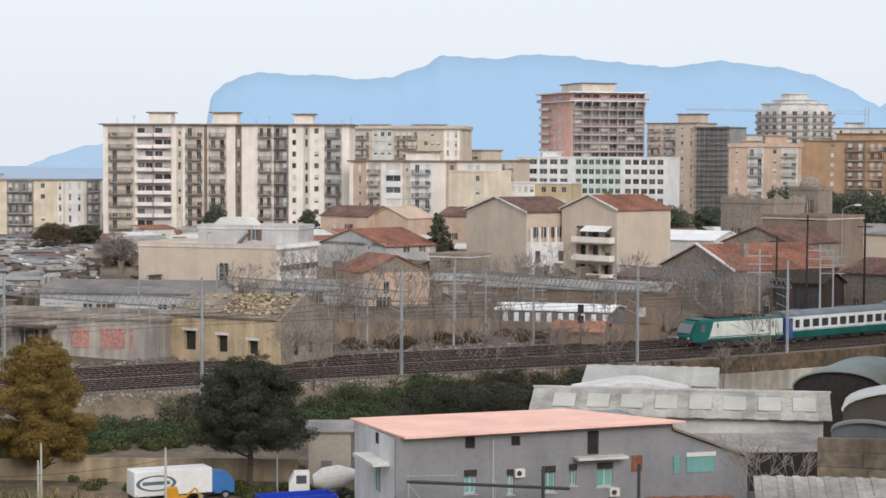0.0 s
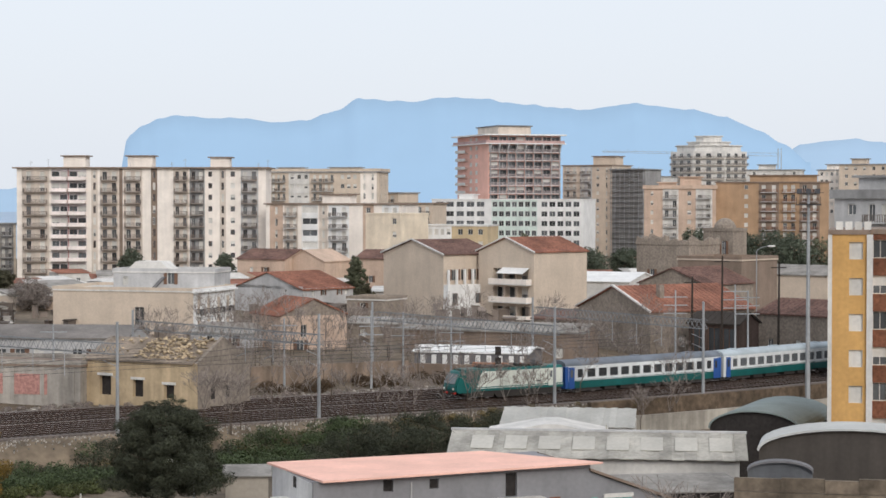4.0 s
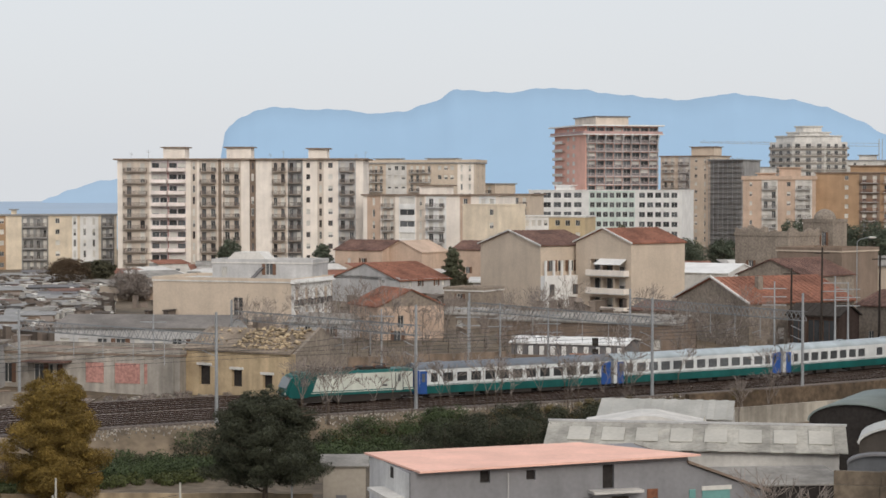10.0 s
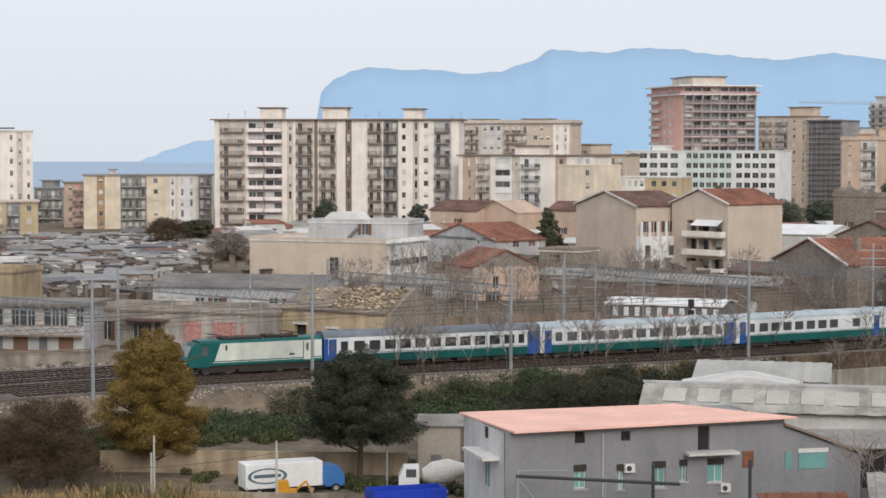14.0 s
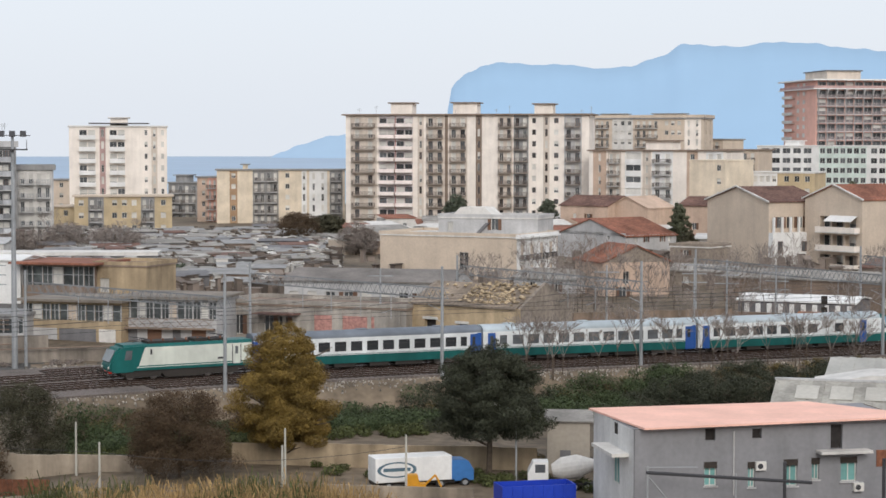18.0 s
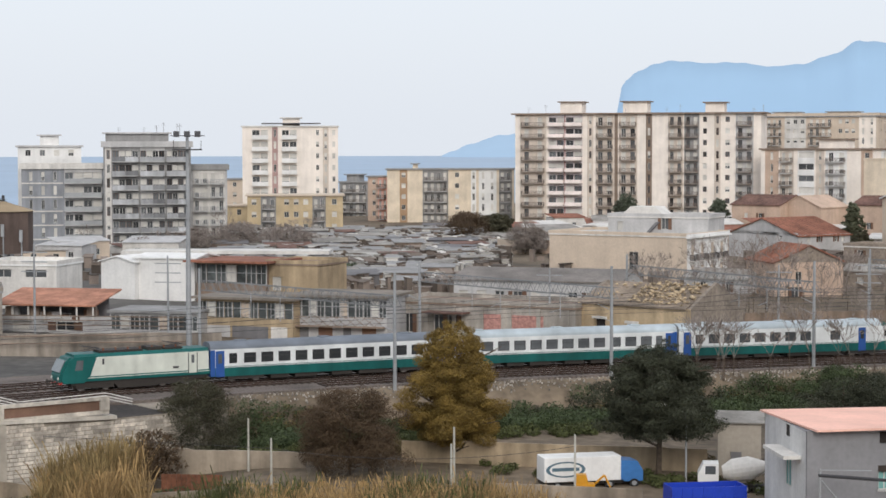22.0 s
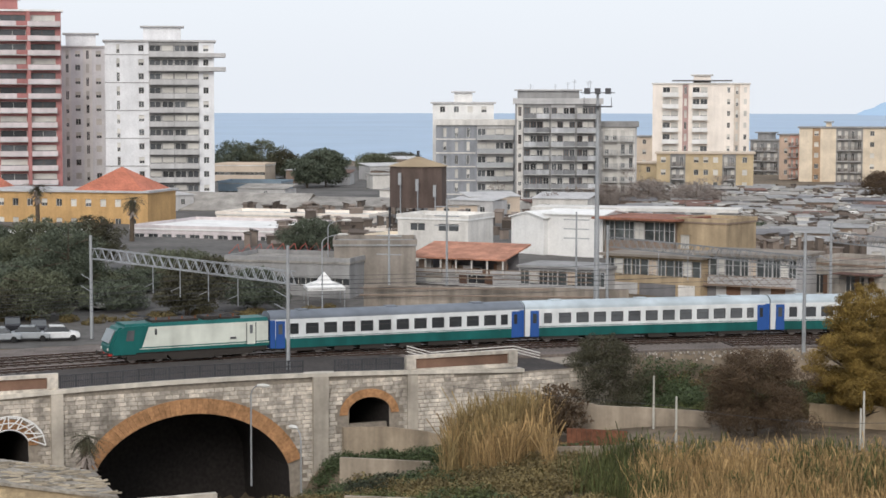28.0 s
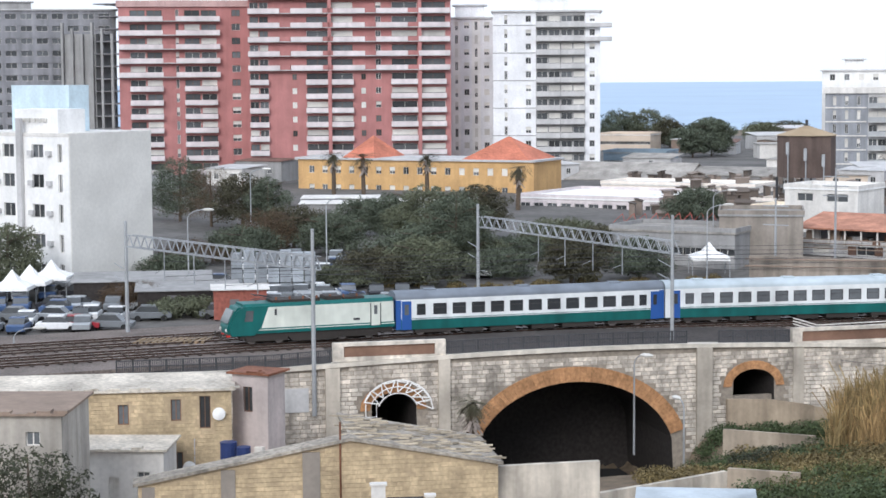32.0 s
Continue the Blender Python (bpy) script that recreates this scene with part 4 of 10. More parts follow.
block("apartment_block", "weathered beige-grey apartment block with roof terraces", (-32.33, 649.2), (6.27, 639.97), 14, 32.74, 3.1, 9, BEIGE,
      [(0.02, 0.2, "balc", 2), (0.22, 0.4, "win", 3, OFFWHITE), (0.42, 0.62, "balc", 2), (0.66, 0.82, "win", 3), (0.84, 0.98, "slit", 2, CREAM)], GREY, [(0.1, 0.3, 1.2), (0.55, 0.8, 1.2)], 2, 0, 4, parapet=0.9, topmat=BEIGE)
block("apartment_block", "narrow beige apartment block with a stepped roof", (6.13, 664.97), (12.99, 659.87), 12, 25.89, 3.1, 8, BEIGE, [(0.1, 0.9, "balc", 1)], GREY, (), 0, 0, 5)
block("apartment_block", "yellow and white apartment block with dark roof edge", (-25.25, 519.39), (10.81, 504.88), 13, 22.39, 3.1, 8, CREAM,
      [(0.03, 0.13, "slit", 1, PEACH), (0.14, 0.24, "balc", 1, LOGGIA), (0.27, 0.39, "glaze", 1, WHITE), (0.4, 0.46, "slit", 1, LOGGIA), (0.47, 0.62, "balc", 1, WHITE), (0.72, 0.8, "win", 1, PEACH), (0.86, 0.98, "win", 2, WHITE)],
      BROWNW, [(0.38, 0.58, 2.2)], 0, 0, 6)
block("apartment_block", "brownish apartment block with rows of balconies", (10.04, 559.91), (20.92, 555.61), 12, 22.49, 3.1, 8, BEIGE, [(0.05, 0.5, "balc", 1), (0.55, 0.95, "balc", 1)], BROWNW, (), 0, 0, 7)
block("office_building", "plain pale yellow cubic building with few openings", (1.33, 472), (9.71, 465.9), 12, 20.08, 3.2, 4, PALEYEL, [(0.7, 0.95, "win", 1)], PALEYEL, (), 0, 0, 8, over=0.1, cat="building")
block("office_building", "low yellow building with white-trimmed top floor", (8.33, 479.93), (31.21, 472.97), 12, 17.16, 3.0, 3, YELLOW, [(0.04, 0.62, "win", 9, WHITE), (0.66, 0.98, "win", 3)], OFFWHITE, (), 0, 0, 9, over=0.2, cat="building")
OFF, L, H, zf = block("office_building", "white office building with bands of dark windows", (26.49, 714.51), (80.64, 695.34), 20, 23.66, 3.5, 6, WHITE,
      [(0.02, 0.36, "wide", 5), (0.4, 0.7, "wide", 7, mat("pale_green_fins", (0.60, 0.68, 0.63))), (0.72, 0.98, "wide", 5)], WHITE, [(0.15, 0.24, 1.5)], 0, 0, 10, styles=("plain",), over=0.2, cat="office")


def coral_tower():
    t, L = house("tower_block", "coral tower block with wrap-round balconies and overhanging top floors", (38, 754.04), (47.74, 720.42), 20, 18, 0, CORAL, "tower block")
    H = 47.77 - 18
    t.location.z = 18
    zf = [H - 3.1 * (i + 1) for i in range(9)]
    D = 29.0
    right = [(D * (0.02 + 0.122 * i), D * (0.02 + 0.122 * i) + 3.3, z + 0.1, z + 2.6) for z in zf for i in range(8)]
    rng = random.Random(4)
    body(t, L, D, 0, H, CORAL, (), (), right)
    bm = bmesh.new()
    box(bm, L - 0.02, L + 0.01, D - 0.3, D, 0, H - 0.1)
    part("edge_strip", bm, PINKW, t)
    for z in zf:
        for u in (0.42, 0.6):
            part("window", window_mesh(2.4, 1.5, "shut"), None, t, loc=(L * u, -0.02, z + 0.9))
    windows(t, right, L, "r", ("plain", "plain", "half"), rng)
    for z in zf:
        bm = bmesh.new()
        box(bm, L * 0.02, L * 0.35, -1.2, 0, z, z + 0.15)
        box(bm, L * 0.02, L * 0.35, -1.2, -1.1, z + 0.15, z + 1.1)
        part("corner_balcony", bm, OFFWHITE, t)
    for k, z in enumerate(zf):
        balconies(t, [0.4], [z], D - 0.8, 1.5, "bars", PALEPINK, mat("pinkish_grey_railing", (0.40, 0.34, 0.33)), L + 0.02, "r") if k == 0 else balconies(t, [0.4], [z], D - 0.8, 1.5, "bars", PALEPINK, bpy.data.materials["pinkish_grey_railing"], L + 0.02, "r")
    for i in range(9):
        bm = bmesh.new()
        y = 0.4 + (D - 1.2) * i / 8
        box(bm, L + 1.2, L + 1.5, y, y + 0.3, -0.4, H)
        part("pier", bm, GREY, t)
    # corbels that carry the wider top storeys
    for i in range(9):
        bm = bmesh.new()
        y = 0.3 + (D - 1.0) * i / 8
        prism(bm, [(L, H - 6.4), (L + 0.3, H - 6.4), (L + 2.2, H - 3.6), (L + 2.2, H - 3.2), (L, H - 3.2)], y, y + 0.5, "y")
        part("corbel", bm, LGREY, t)
    bm = bmesh.new()
    box(bm, -1.6, L + 2.2, -1.8, D + 1.5, H - 3.2, H - 2.9)
    box(bm, -1.8, L + 2.4, -2.0, D + 1.7, H, H + 0.5)
    part("roof", bm, WHITE, t, "white overhanging roof slab")
    bm = bmesh.new()
    box(bm, -1.2, L + 1.8, -1.4, D + 1.1, H - 2.9, H - 1.9)
    part("top_parapet", bm, PINKW, t)
    bm = bmesh.new()
    box(bm, L * 0.35, L + 0.2, 4, 17, H + 0.5, H + 3.4)
    part("stair_house", bm, LOGGIA, t)
    bm = bmesh.new()
    box(bm, L * 0.35 - 0.6, L + 0.8, 3.4, 17.6, H + 3.4, H + 3.8)
    part("stair_roof", bm, DGREY, t)


coral_tower()
block("apartment_block", "grey-brown apartment block half wrapped in scaffolding", (82.57, 785.67), (101.2, 773.41), 18, 37.42, 3.15, 12, BEIGE,
      [(0.04, 0.3, "balc", 1, LOGGIA), (0.36, 0.6, "balc", 1, LGREY), (0.66, 0.76, "win", 1), (0.82, 0.96, "slit", 1)], BROWNW, [(0.5, 0.95, 3.4)], 0, 0, 11)


def scaffold():
    a, b = (101.2, 773.41), (113.29, 765.66)
    t, L = house("scaffolded_block", "concrete block hidden behind dark scaffolding and netting", a, b, 16, -0.6, 0, DGREY, "apartment block")
    H = 35.71 + 0.6
    body(t, L, 16, 0, H, GREY)
    for i in range(8):
        bm = bmesh.new()
        x = L * i / 7
        box(bm, x - 0.07, x + 0.07, -1.6, -1.46, 0, H + 1)
        part("scaffold_pole", bm, STEEL, t)
    z = 1.0
    while z < H:
        bm = bmesh.new()
        box(bm, 0, L, -1.7, -0.4, z, z + 0.12)
        box(bm, 0, L, -1.66, -1.6, z + 1.0, z + 1.1)
        part("scaffold_deck", bm, GREY, t)
        z += 2.05
    bm = bmesh.new()
    box(bm, -0.4, L + 0.6, -2.2, 16, H, H + 0.4)
    part("roof", bm, TIN, t)


scaffold()


def crown_tower():
    c, _ = (163.29, 900.31), 0
    t = thing("tower_block", "cream octagonal tower block with stacked balconies and a stepped top", "tower block", (*c, -0.6), math.atan2(c[1], c[0]) - math.pi / 2)
    H = 46 + 0.6
    R = 19.0
    pts = [(R * math.cos(math.pi / 8 + math.pi / 4 * i), R * math.sin(math.pi / 8 + math.pi / 4 * i)) for i in range(8)]
    bm = bmesh.new()
    prism(bm, pts, 0, H, "z")
    part("wall", bm, OFFWHITE, t)
    zs = [H - 3.2 * (i + 1) for i in range(9)]
    for f in (4, 5, 6):
        p, q = pts[f], pts[(f + 1) % 8]
        h, ln = span(p, q)
        for z in zs:
            for k in range(3):
                u = (k + 0.5) / 3
                x, y = p[0] + (q[0] - p[0]) * u, p[1] + (q[1] - p[1]) * u
                part("window", window_mesh(2.2, 1.9, "plain"), None, t, loc=(x - 1.1 * math.cos(h) + 0.08 * math.sin(h), y - 1.1 * math.sin(h) - 0.08 * math.cos(h), z + 0.4), rz=h)
            part("balcony", balcony_of(ln * 0.96, 1.3, LOGGIA, BRSTEEL), None, t, loc=(p[0] + (q[0] - p[0]) * 0.04, p[1] + (q[1] - p[1]) * 0.04, z), rz=h)
    for r, z, hh in ((R * 0.84, H, 2.6), (R * 0.55, H + 2.6, 1.8), (R * 0.34, H + 4.4, 2.8)):
        bm = bmesh.new()
        prism(bm, [(x / R * r, y / R * r) for x, y in pts], z, z + hh, "z")
        prism(bm, [(x / R * (r + 0.8), y / R * (r + 0.8)) for x, y in pts], z + hh, z + hh + 0.4, "z")
        part("top_storey", bm, OFFWHITE, t)


crown_tower()
block("apartment_block", "peach apartment block with recessed loggias", (92.74, 628.19), (115.65, 624.38), 16, 27.26, 3.1, 9, PEACH,
      [(0.08, 0.14, "win", 1), (0.26, 0.48, "balc", 1, OFFWHITE), (0.56, 0.7, "win", 1), (0.72, 0.95, "balc", 1, OFFWHITE)], PEACH, [(0.5, 0.8, 3.4), (0.2, 0.45, 1.6)], 0, 0, 13, parapet=0.8, topmat=PEACH)
block("apartment_block", "orange apartment block with columns of brown balconies", (117.47, 634.21), (153.3, 626.52), 16, 29.32, 3.1, 10, ORANGE,
      [(0.24, 0.3, "win", 1), (0.38, 0.56, "balc", 1, BROWNW), (0.58, 0.72, "balc", 1), (0.74, 0.92, "balc", 1, BROWNW)], BROWNW, [(0.3, 0.9, 2.0)], 0, 0, 14, rail=RUST)
for k, (a, b, zt, m) in enumerate((((120.27, 831.35), (134.58, 827.12), 33.52, OFFWHITE), ((169.68, 843.1), (192.63, 836.1), 36.63, OFFWHITE),
                     ((190.4, 797.59), (200.61, 790.96), 35.93, CREAM), ((194.06, 776.11), (212.43, 767.13), 37.86, BEIGE),
                     ((129.85, 890.58), (143.59, 888.47), 34.06, WHITE))):
    block("apartment_block", ("pale apartment block half hidden by others", "plain off-white apartment block with roof rooms", "cream flat-roofed apartment block",
          "beige apartment block with rooftop tanks", "white apartment block with small windows")[k], a, b, 14, zt, 3.1, 6, m, [(0.05, 0.95, "win", 5)], GREY, [(0.2, 0.5, 2.0)], 0, 0, 20 + k)


# tower crane far behind
def crane():
    p = (213.53, 976.94, 45.9)
    t = thing("tower_crane", "thin pale tower crane with a long level jib", "crane", (p[0], p[1], -0.6))
    H = p[2] + 0.6
    bm = bmesh.new()
    for dx, dy in ((-0.8, -0.8), (0.8, -0.8), (0.8, 0.8), (-0.8, 0.8)):
        rod(bm, (dx, dy, 0), (dx, dy, H + 4), 0.12, 4)
    part("mast", bm, STEEL, t)
    q = (124.4, 992.23, 48.23)
    bm = bmesh.new()
    d = Vector((q[0] - p[0], q[1] - p[1], q[2] - p[2]))
    for o in (Vector((0, 0, 0)), Vector((0, 0, 1.6))):
        rod(bm, Vector((0, 0, H)) + o, Vector((0, 0, H)) + d + o * 0.3, 0.14, 4)
    for i in range(24):
        a = Vector((0, 0, H)) + d * (i / 24)
        rod(bm, a, Vector((0, 0, H + 1.6)) + d * ((i + 0.5) / 24), 0.07, 4)
    part("jib", bm, STEEL, t)


crane()

# ---- near yellow building beside the line ----
YB, L, H, zf = block("apartment_block", "ochre-yellow apartment block with white corner strip and roller shutters", (40.5, 165.11), (43.54, 164.33), 16, 20.76, 3.1, 8, OCHRE,
      [(0.46, 0.96, "wide", 1)], BROWNW, (), 0, 0, 30, z0=-4.2, styles=("shut",), over=0.15)
bm = bmesh.new()
box(bm, L - 0.02, L + 0.5, -0.25, 0.4, 0, H)
part("corner_strip", bm, OFFWHITE, YB)
bm = bmesh.new()
box(bm, -0.15, 0.2, -0.1, 0.1, 0, H)
part("corner_strip", bm, OFFWHITE, YB)
YB2, L2, H2, _ = block("apartment_block", "ochre-yellow block with rust-framed glazed balconies", (44.2, 165.71), (51.2, 163.68), 15, 20.79, 3.1, 8, OCHRE,
      [(0.02, 0.4, "glaze", 2, RUST), (0.45, 0.95, "win", 3)], BROWNW, (), 0, 0, 31, z0=-4.2, over=0.15)
for k in range(4):
    bm = bmesh.new()
    box(bm, 0.5 + 0.8 * k, 1.1 + 0.8 * k, 1.0, 1.6, H + 0.4, H + 1.1)
    part("roof_unit", bm, SHUTTER, YB)
block("apartment_block", "grey-white building with roof terraces and aerials", (62.98, 254.32), (72.4, 245.55), 14, 23.9, 3.1, 7, LGREY, [(0.1, 0.3, "win", 1), (0.35, 0.95, "balc", 2)], GREY, [(0.1, 0.7, 2.4)], 0, 0, 32, parapet=0.8)

UNDER_DARK = mat("tarred_wood", (0.045, 0.036, 0.03), grain=0.2)


# ---- houses between the blocks and the line ----
def corner_house(name, label, a, c, depth, z1, wall, rise, roof, along, front=(), right=(), gable_wall=None, seed=0, styles=("plain", "leaf", "shut"), z0=0.2, tiles=True, cat="house", inset=0.25):
    t, L = house(name, label, a, c, depth, z0, z1, wall, cat)
    H = z1 - z0
    fr = [(u * L - w / 2, u * L + w / 2, z - z0, z - z0 + h) for u, w, z, h in front]
    ri = [(u * depth - w / 2, u * depth + w / 2, z - z0, z - z0 + h) for u, w, z, h in right]
    rng = random.Random(seed)
    body(t, L, depth, -1.8, H, wall, fr, (), ri, None, inset)
    windows(t, fr, 0, "f", styles, rng, inset)
    windows(t, ri, L, "r", styles, rng, inset)
    if rise:
        gable_roof(t, L, depth, H, rise, roof, along=along, tiles=tiles)
        gables(t, L, depth, H, rise, gable_wall or wall, along)
    else:
        flat_roof(t, L, depth, H, roof, 0.15, 0.25, 0.5, wall)
    return t, L, H


# tall pale house: left gable wall and the fronts with balconies
T1, L, H = corner_house("town_house", "tall pale beige house with a tiled roof and white balcony front", (4.65, 383.97), (15.87, 367.66), 13, 13.22, BEIGE, 2.6, TILEB, "y",
    right=[(0.25, 1.6, 3.2, 2.3), (0.68, 3.6, 3.8, 1.7), (0.3, 1.5, 0.5, 2), (0.2, 1.4, 8.3, 2.1), (0.38, 1.4, 8.3, 2.1), (0.56, 1.4, 8.3, 2.1), (0.74, 1.4, 8.3, 2.1), (0.9, 1.0, 8.3, 2.1)], seed=1)
bm = bmesh.new()
box(bm, L, L + 1.4, 0.0, 12.5, 0, 7.3)
part("front_bay", bm, WHITE, T1, "white projecting front bay")
for y, w, z, hh in ((1.0, 1.2, 3.4, 2.3), (3.0, 1.2, 0.4, 2.4), (6.6, 1.9, 3.7, 1.9), (8.8, 1.9, 3.7, 1.9), (6.9, 1.4, 0.4, 2.3)):
    part("bay_window", window_mesh(w, hh, "dim"), None, T1, loc=(L + 1.48, y, z), rz=math.pi / 2)
for i in range(7):
    bm = bmesh.new()
    box(bm, L + 0.9, L + 1.3, 0.2 + 1.95 * i, 0.6 + 1.95 * i, 7.3, 10.2)
    part("loggia_pier", bm, WHITE, T1)
T2, L, H = corner_house("town_house", "tall pale house with tiled roof, deep balconies and blank end wall", (22.79, 371.3), (32.51, 360.54), 15, 13.86, BEIGE, 2.6, TILE, "y",
    front=[(u, 2.7, z, 2.5) for u in (0.36, 0.58, 0.8) for z in (1.0, 4.7, 8.2)], seed=2, inset=1.3, styles=("plain", "half", "dim"))
balconies(T2, [L * 0.28], [0.7, 4.2, 7.6], L * 0.68, 1.5, "solid", OFFWHITE, CREAM, -0.02)

for hs, ll, hh in ((T1, 19.8, 13.02), (T2, 14.5, 13.66)):
    for x0 in (-0.45, ll + 0.45):
        bm = bmesh.new()
        prism(bm, [(x0, hh - 0.1), (ll / 2, hh + 2.75), (ll / 2, hh + 3.0), (x0, hh + 0.2)], -0.5, -0.2, "y")
        part("verge", bm, OFFWHITE, hs, "pale verge board")
bm = bmesh.new()
prism(bm, [(-1.9, 9.6), (-0.1, 10.6), (-0.1, 10.7), (-1.9, 9.7)], L * 0.45, L * 0.92, "x")
part("awning", bm, WHITE, T2, "pale roller awning over the top balcony")
corner_house("house", "grey gabled house with white front and orange-tiled roof", (-25.73, 397.17), (-11.32, 382.83), 14, 5.83, LGREY, 3.2, TILE, "y",
    right=[(u, 0.8, z, 1.5) for u in (0.2, 0.4, 0.72, 0.86) for z in (1.6, 4.6)], front=[(0.75, 0.8, 5.2, 1.3)], seed=3)
corner_house("house", "small salmon house with a broken stone gable", (-16.67, 299.54), (-11.97, 289.75), 11, 6.26, PEACH, 2.4, TILE, "x",
    right=[(0.35, 1.0, 3.0, 1.9), (0.3, 1.2, 0.6, 2)], gable_wall=STONEW, seed=4)
corner_house("house", "low red-roofed peach house", (-29.7, 469.06), (-17.98, 461.65), 13, 9.42, PEACH, 2.2, TILEB, "x", front=[(0.3, 1, 6, 1.5), (0.6, 1.2, 6, 1.5)], seed=5)
corner_house("house", "peach house with orange plaster gable", (-18.14, 465.65), (-8.5, 459.92), 12, 9.03, PEACH, 2.6, PEACH, "y", front=[(0.4, 1, 4, 1.5)], seed=6, tiles=False)
corner_house("house", "small peach house with brown tiles", (-1.07, 440), (5.79, 435.96), 10, 10.37, PEACH, 1.8, TILEB, "x", front=[(0.5, 1.2, 5, 1.5)], seed=7)
BG, L, H = corner_house("flat_roofed_house", "long blank beige flat-roofed building with a recessed door", (-52.05, 329.92), (-27.59, 320.82), 16, 8.35, BEIGE, 0, OFFWHITE, "x",
    front=[(0.62, 1.8, 1.2, 4.6)], seed=8, styles=("plain",))
front = [(16 * u - 0.6, 16 * u + 0.6, z, z + 2.5) for u in (0.13, 0.37, 0.62, 0.86) for z in (0.9, 4.5)]
bm = bmesh.new()
facade(bm, -0.1, 16.1, -1.5, H + 0.6, front, L + 0.06, 0.3, side="r")
part("white_front", bm, [WHITE, DARK], BG, "white plastered street front")
for c in front:
    part("window", window_mesh(1.2, 2.5, "dim"), None, BG, loc=(L - 0.16, c[0], c[2]), rz=math.pi / 2)
    bm = bmesh.new()
    prism(bm, [(c[0] - 0.2, c[3] + 0.05), (c[1] + 0.2, c[3] + 0.05), (c[1] + 0.2, c[3] + 0.22), (c[0] + 0.6, c[3] + 0.45), (c[0] - 0.2, c[3] + 0.22)], L + 0.06, L + 0.22, "x")
    part("window_hood", bm, OFFWHITE, BG)
for c in front[1::2]:
    part("balcony", balcony_of(2.0, 0.8, OFFWHITE, DSTEEL), None, BG, loc=(L + 0.06, c[0] - 0.4, 4.3), rz=math.pi / 2)
bm = bmesh.new()
box(bm, L + 0.0, L + 0.75, -0.4, 16.3, H - 0.1, H + 0.2)
box(bm, L + 0.0, L + 0.45, -0.3, 16.2, H + 0.2, H + 0.6)
part("cornice", bm, WHITE, BG)
PH, L, H = corner_house("penthouse", "grey rooftop house with outside stair and hipped cap", (-42.53, 335.31), (-24.86, 331.07), 9, 11.16, LGREY, 0, OFFWHITE, "x", front=[(0.57, 1.3, 9.2, 2.2), (0.12, 1.0, 9, 1.5)], seed=9, z0=7.6)
bm = bmesh.new()
prism(bm, [(2.0, H + 0.5), (9.5, H + 0.5), (8.0, H + 1.9), (3.5, H + 1.9)], 1.5, 6.5, "y")
part("roof_cap", bm, OFFWHITE, PH)
bm = bmesh.new()
prism(bm, [(6.4, 0.2), (7.0, 0.2), (9.6, 2.9), (9.0, 2.9)], -0.9, -0.1, "y")
part("outside_stair", bm, DGREY, PH)
SH, L, H = corner_house("old_stone_house", "old grey stone house with a faded red tiled roof", (34.43, 303.05), (43.32, 286.75), 20, 6.95, STONEW, 3.4, TILE, "y", right=[(0.3, 1.2, 1.5, 1.8), (0.6, 1.2, 1.5, 1.8)], seed=10)
for x0, x1 in ((-0.4, L / 2), (L + 0.4, L / 2)):
    bm = bmesh.new()
    za = H - 0.25
    prism(bm, [(x0, za + 0.2), (x1, H + 3.6), (x1, H + 3.85), (x0, za + 0.45)], -0.5, -0.1, "y")
    part("verge", bm, OFFWHITE, SH, "pale mortar verge of the gable")
bm = bmesh.new()
box(bm, L * 0.72, L * 0.72 + 0.9, 5, 5.9, H + 1.0, H + 3.8)
part("chimney", bm, STONEW, SH)
RS, L, H = corner_house("old_stone_house", "ruinous stone house with broken top walls", (61.2, 425.62), (71.25, 415.94), 12, 13.88, STONEW, 0, STONEW, "x", front=[(0.3, 1.3, 6.5, 2), (0.7, 1.0, 6, 2)], seed=11)
def broken_wall(parent, a, b, y, z, up, material, seed, axis="y"):
    """A wall stub with a jagged skyline, in one piece."""
    rng = random.Random(seed)
    n = max(4, int((b - a) / 0.8))
    sky = []
    for k in range(n + 1):
        h = max(0.1, up * (0.5 + 0.5 * noise.noise(Vector((seed, k * 0.23, 0)))) + rng.uniform(-0.2, 0.2))
        sky += [(a + (b - a) * k / n, z + h)] + ([(a + (b - a) * (k + 0.5) / n, z + h * rng.uniform(0.8, 1.0))] if k < n else [])
    bm = bmesh.new()
    prism(bm, [(a, z), (b, z)] + sky[::-1], y, y + 0.45, axis)
    part("broken_wall", bm, material, parent)


broken_wall(RS, 0, L * 0.55, -0.05, H + 0.2, 3.0, STONEW, 3)
broken_wall(RS, L * 0.6, L, -0.05, H + 0.2, 1.4, STONEW, 5)
broken_wall(RS, 0, 12, L - 0.4, H + 0.2, 2.4, STONEW, 7, "x")
broken_wall(RS, 0, 12, 0, H + 0.2, 3.2, STONEW, 9, "x")
BT, L, H = corner_house("bell_tower", "square grey stone tower with arched openings", (77.4, 433.14), (83.09, 428.01), 6, 16.66, STONEW, 0, STONEW, "x", front=[(0.3, 1.2, 11.5, 3), (0.7, 1.2, 11.5, 3)], seed=12, cat="tower")
bm = bmesh.new()
bmesh.ops.create_uvsphere(bm, u_segments=16, v_segments=8, radius=2.6, matrix=Matrix.Translation((L / 2, 3, H + 0.4)))
part("dome", bm, STONEW, BT)
corner_house("old_stone_house", "ochre stone house with a flat ledge roof", (56.29, 340.38), (65.93, 331.51), 12, 13.12, BROWNW, 0, BEIGE, "x", front=[(0.3, 1.2, 3, 2), (0.75, 1.3, 5, 2)], seed=13)
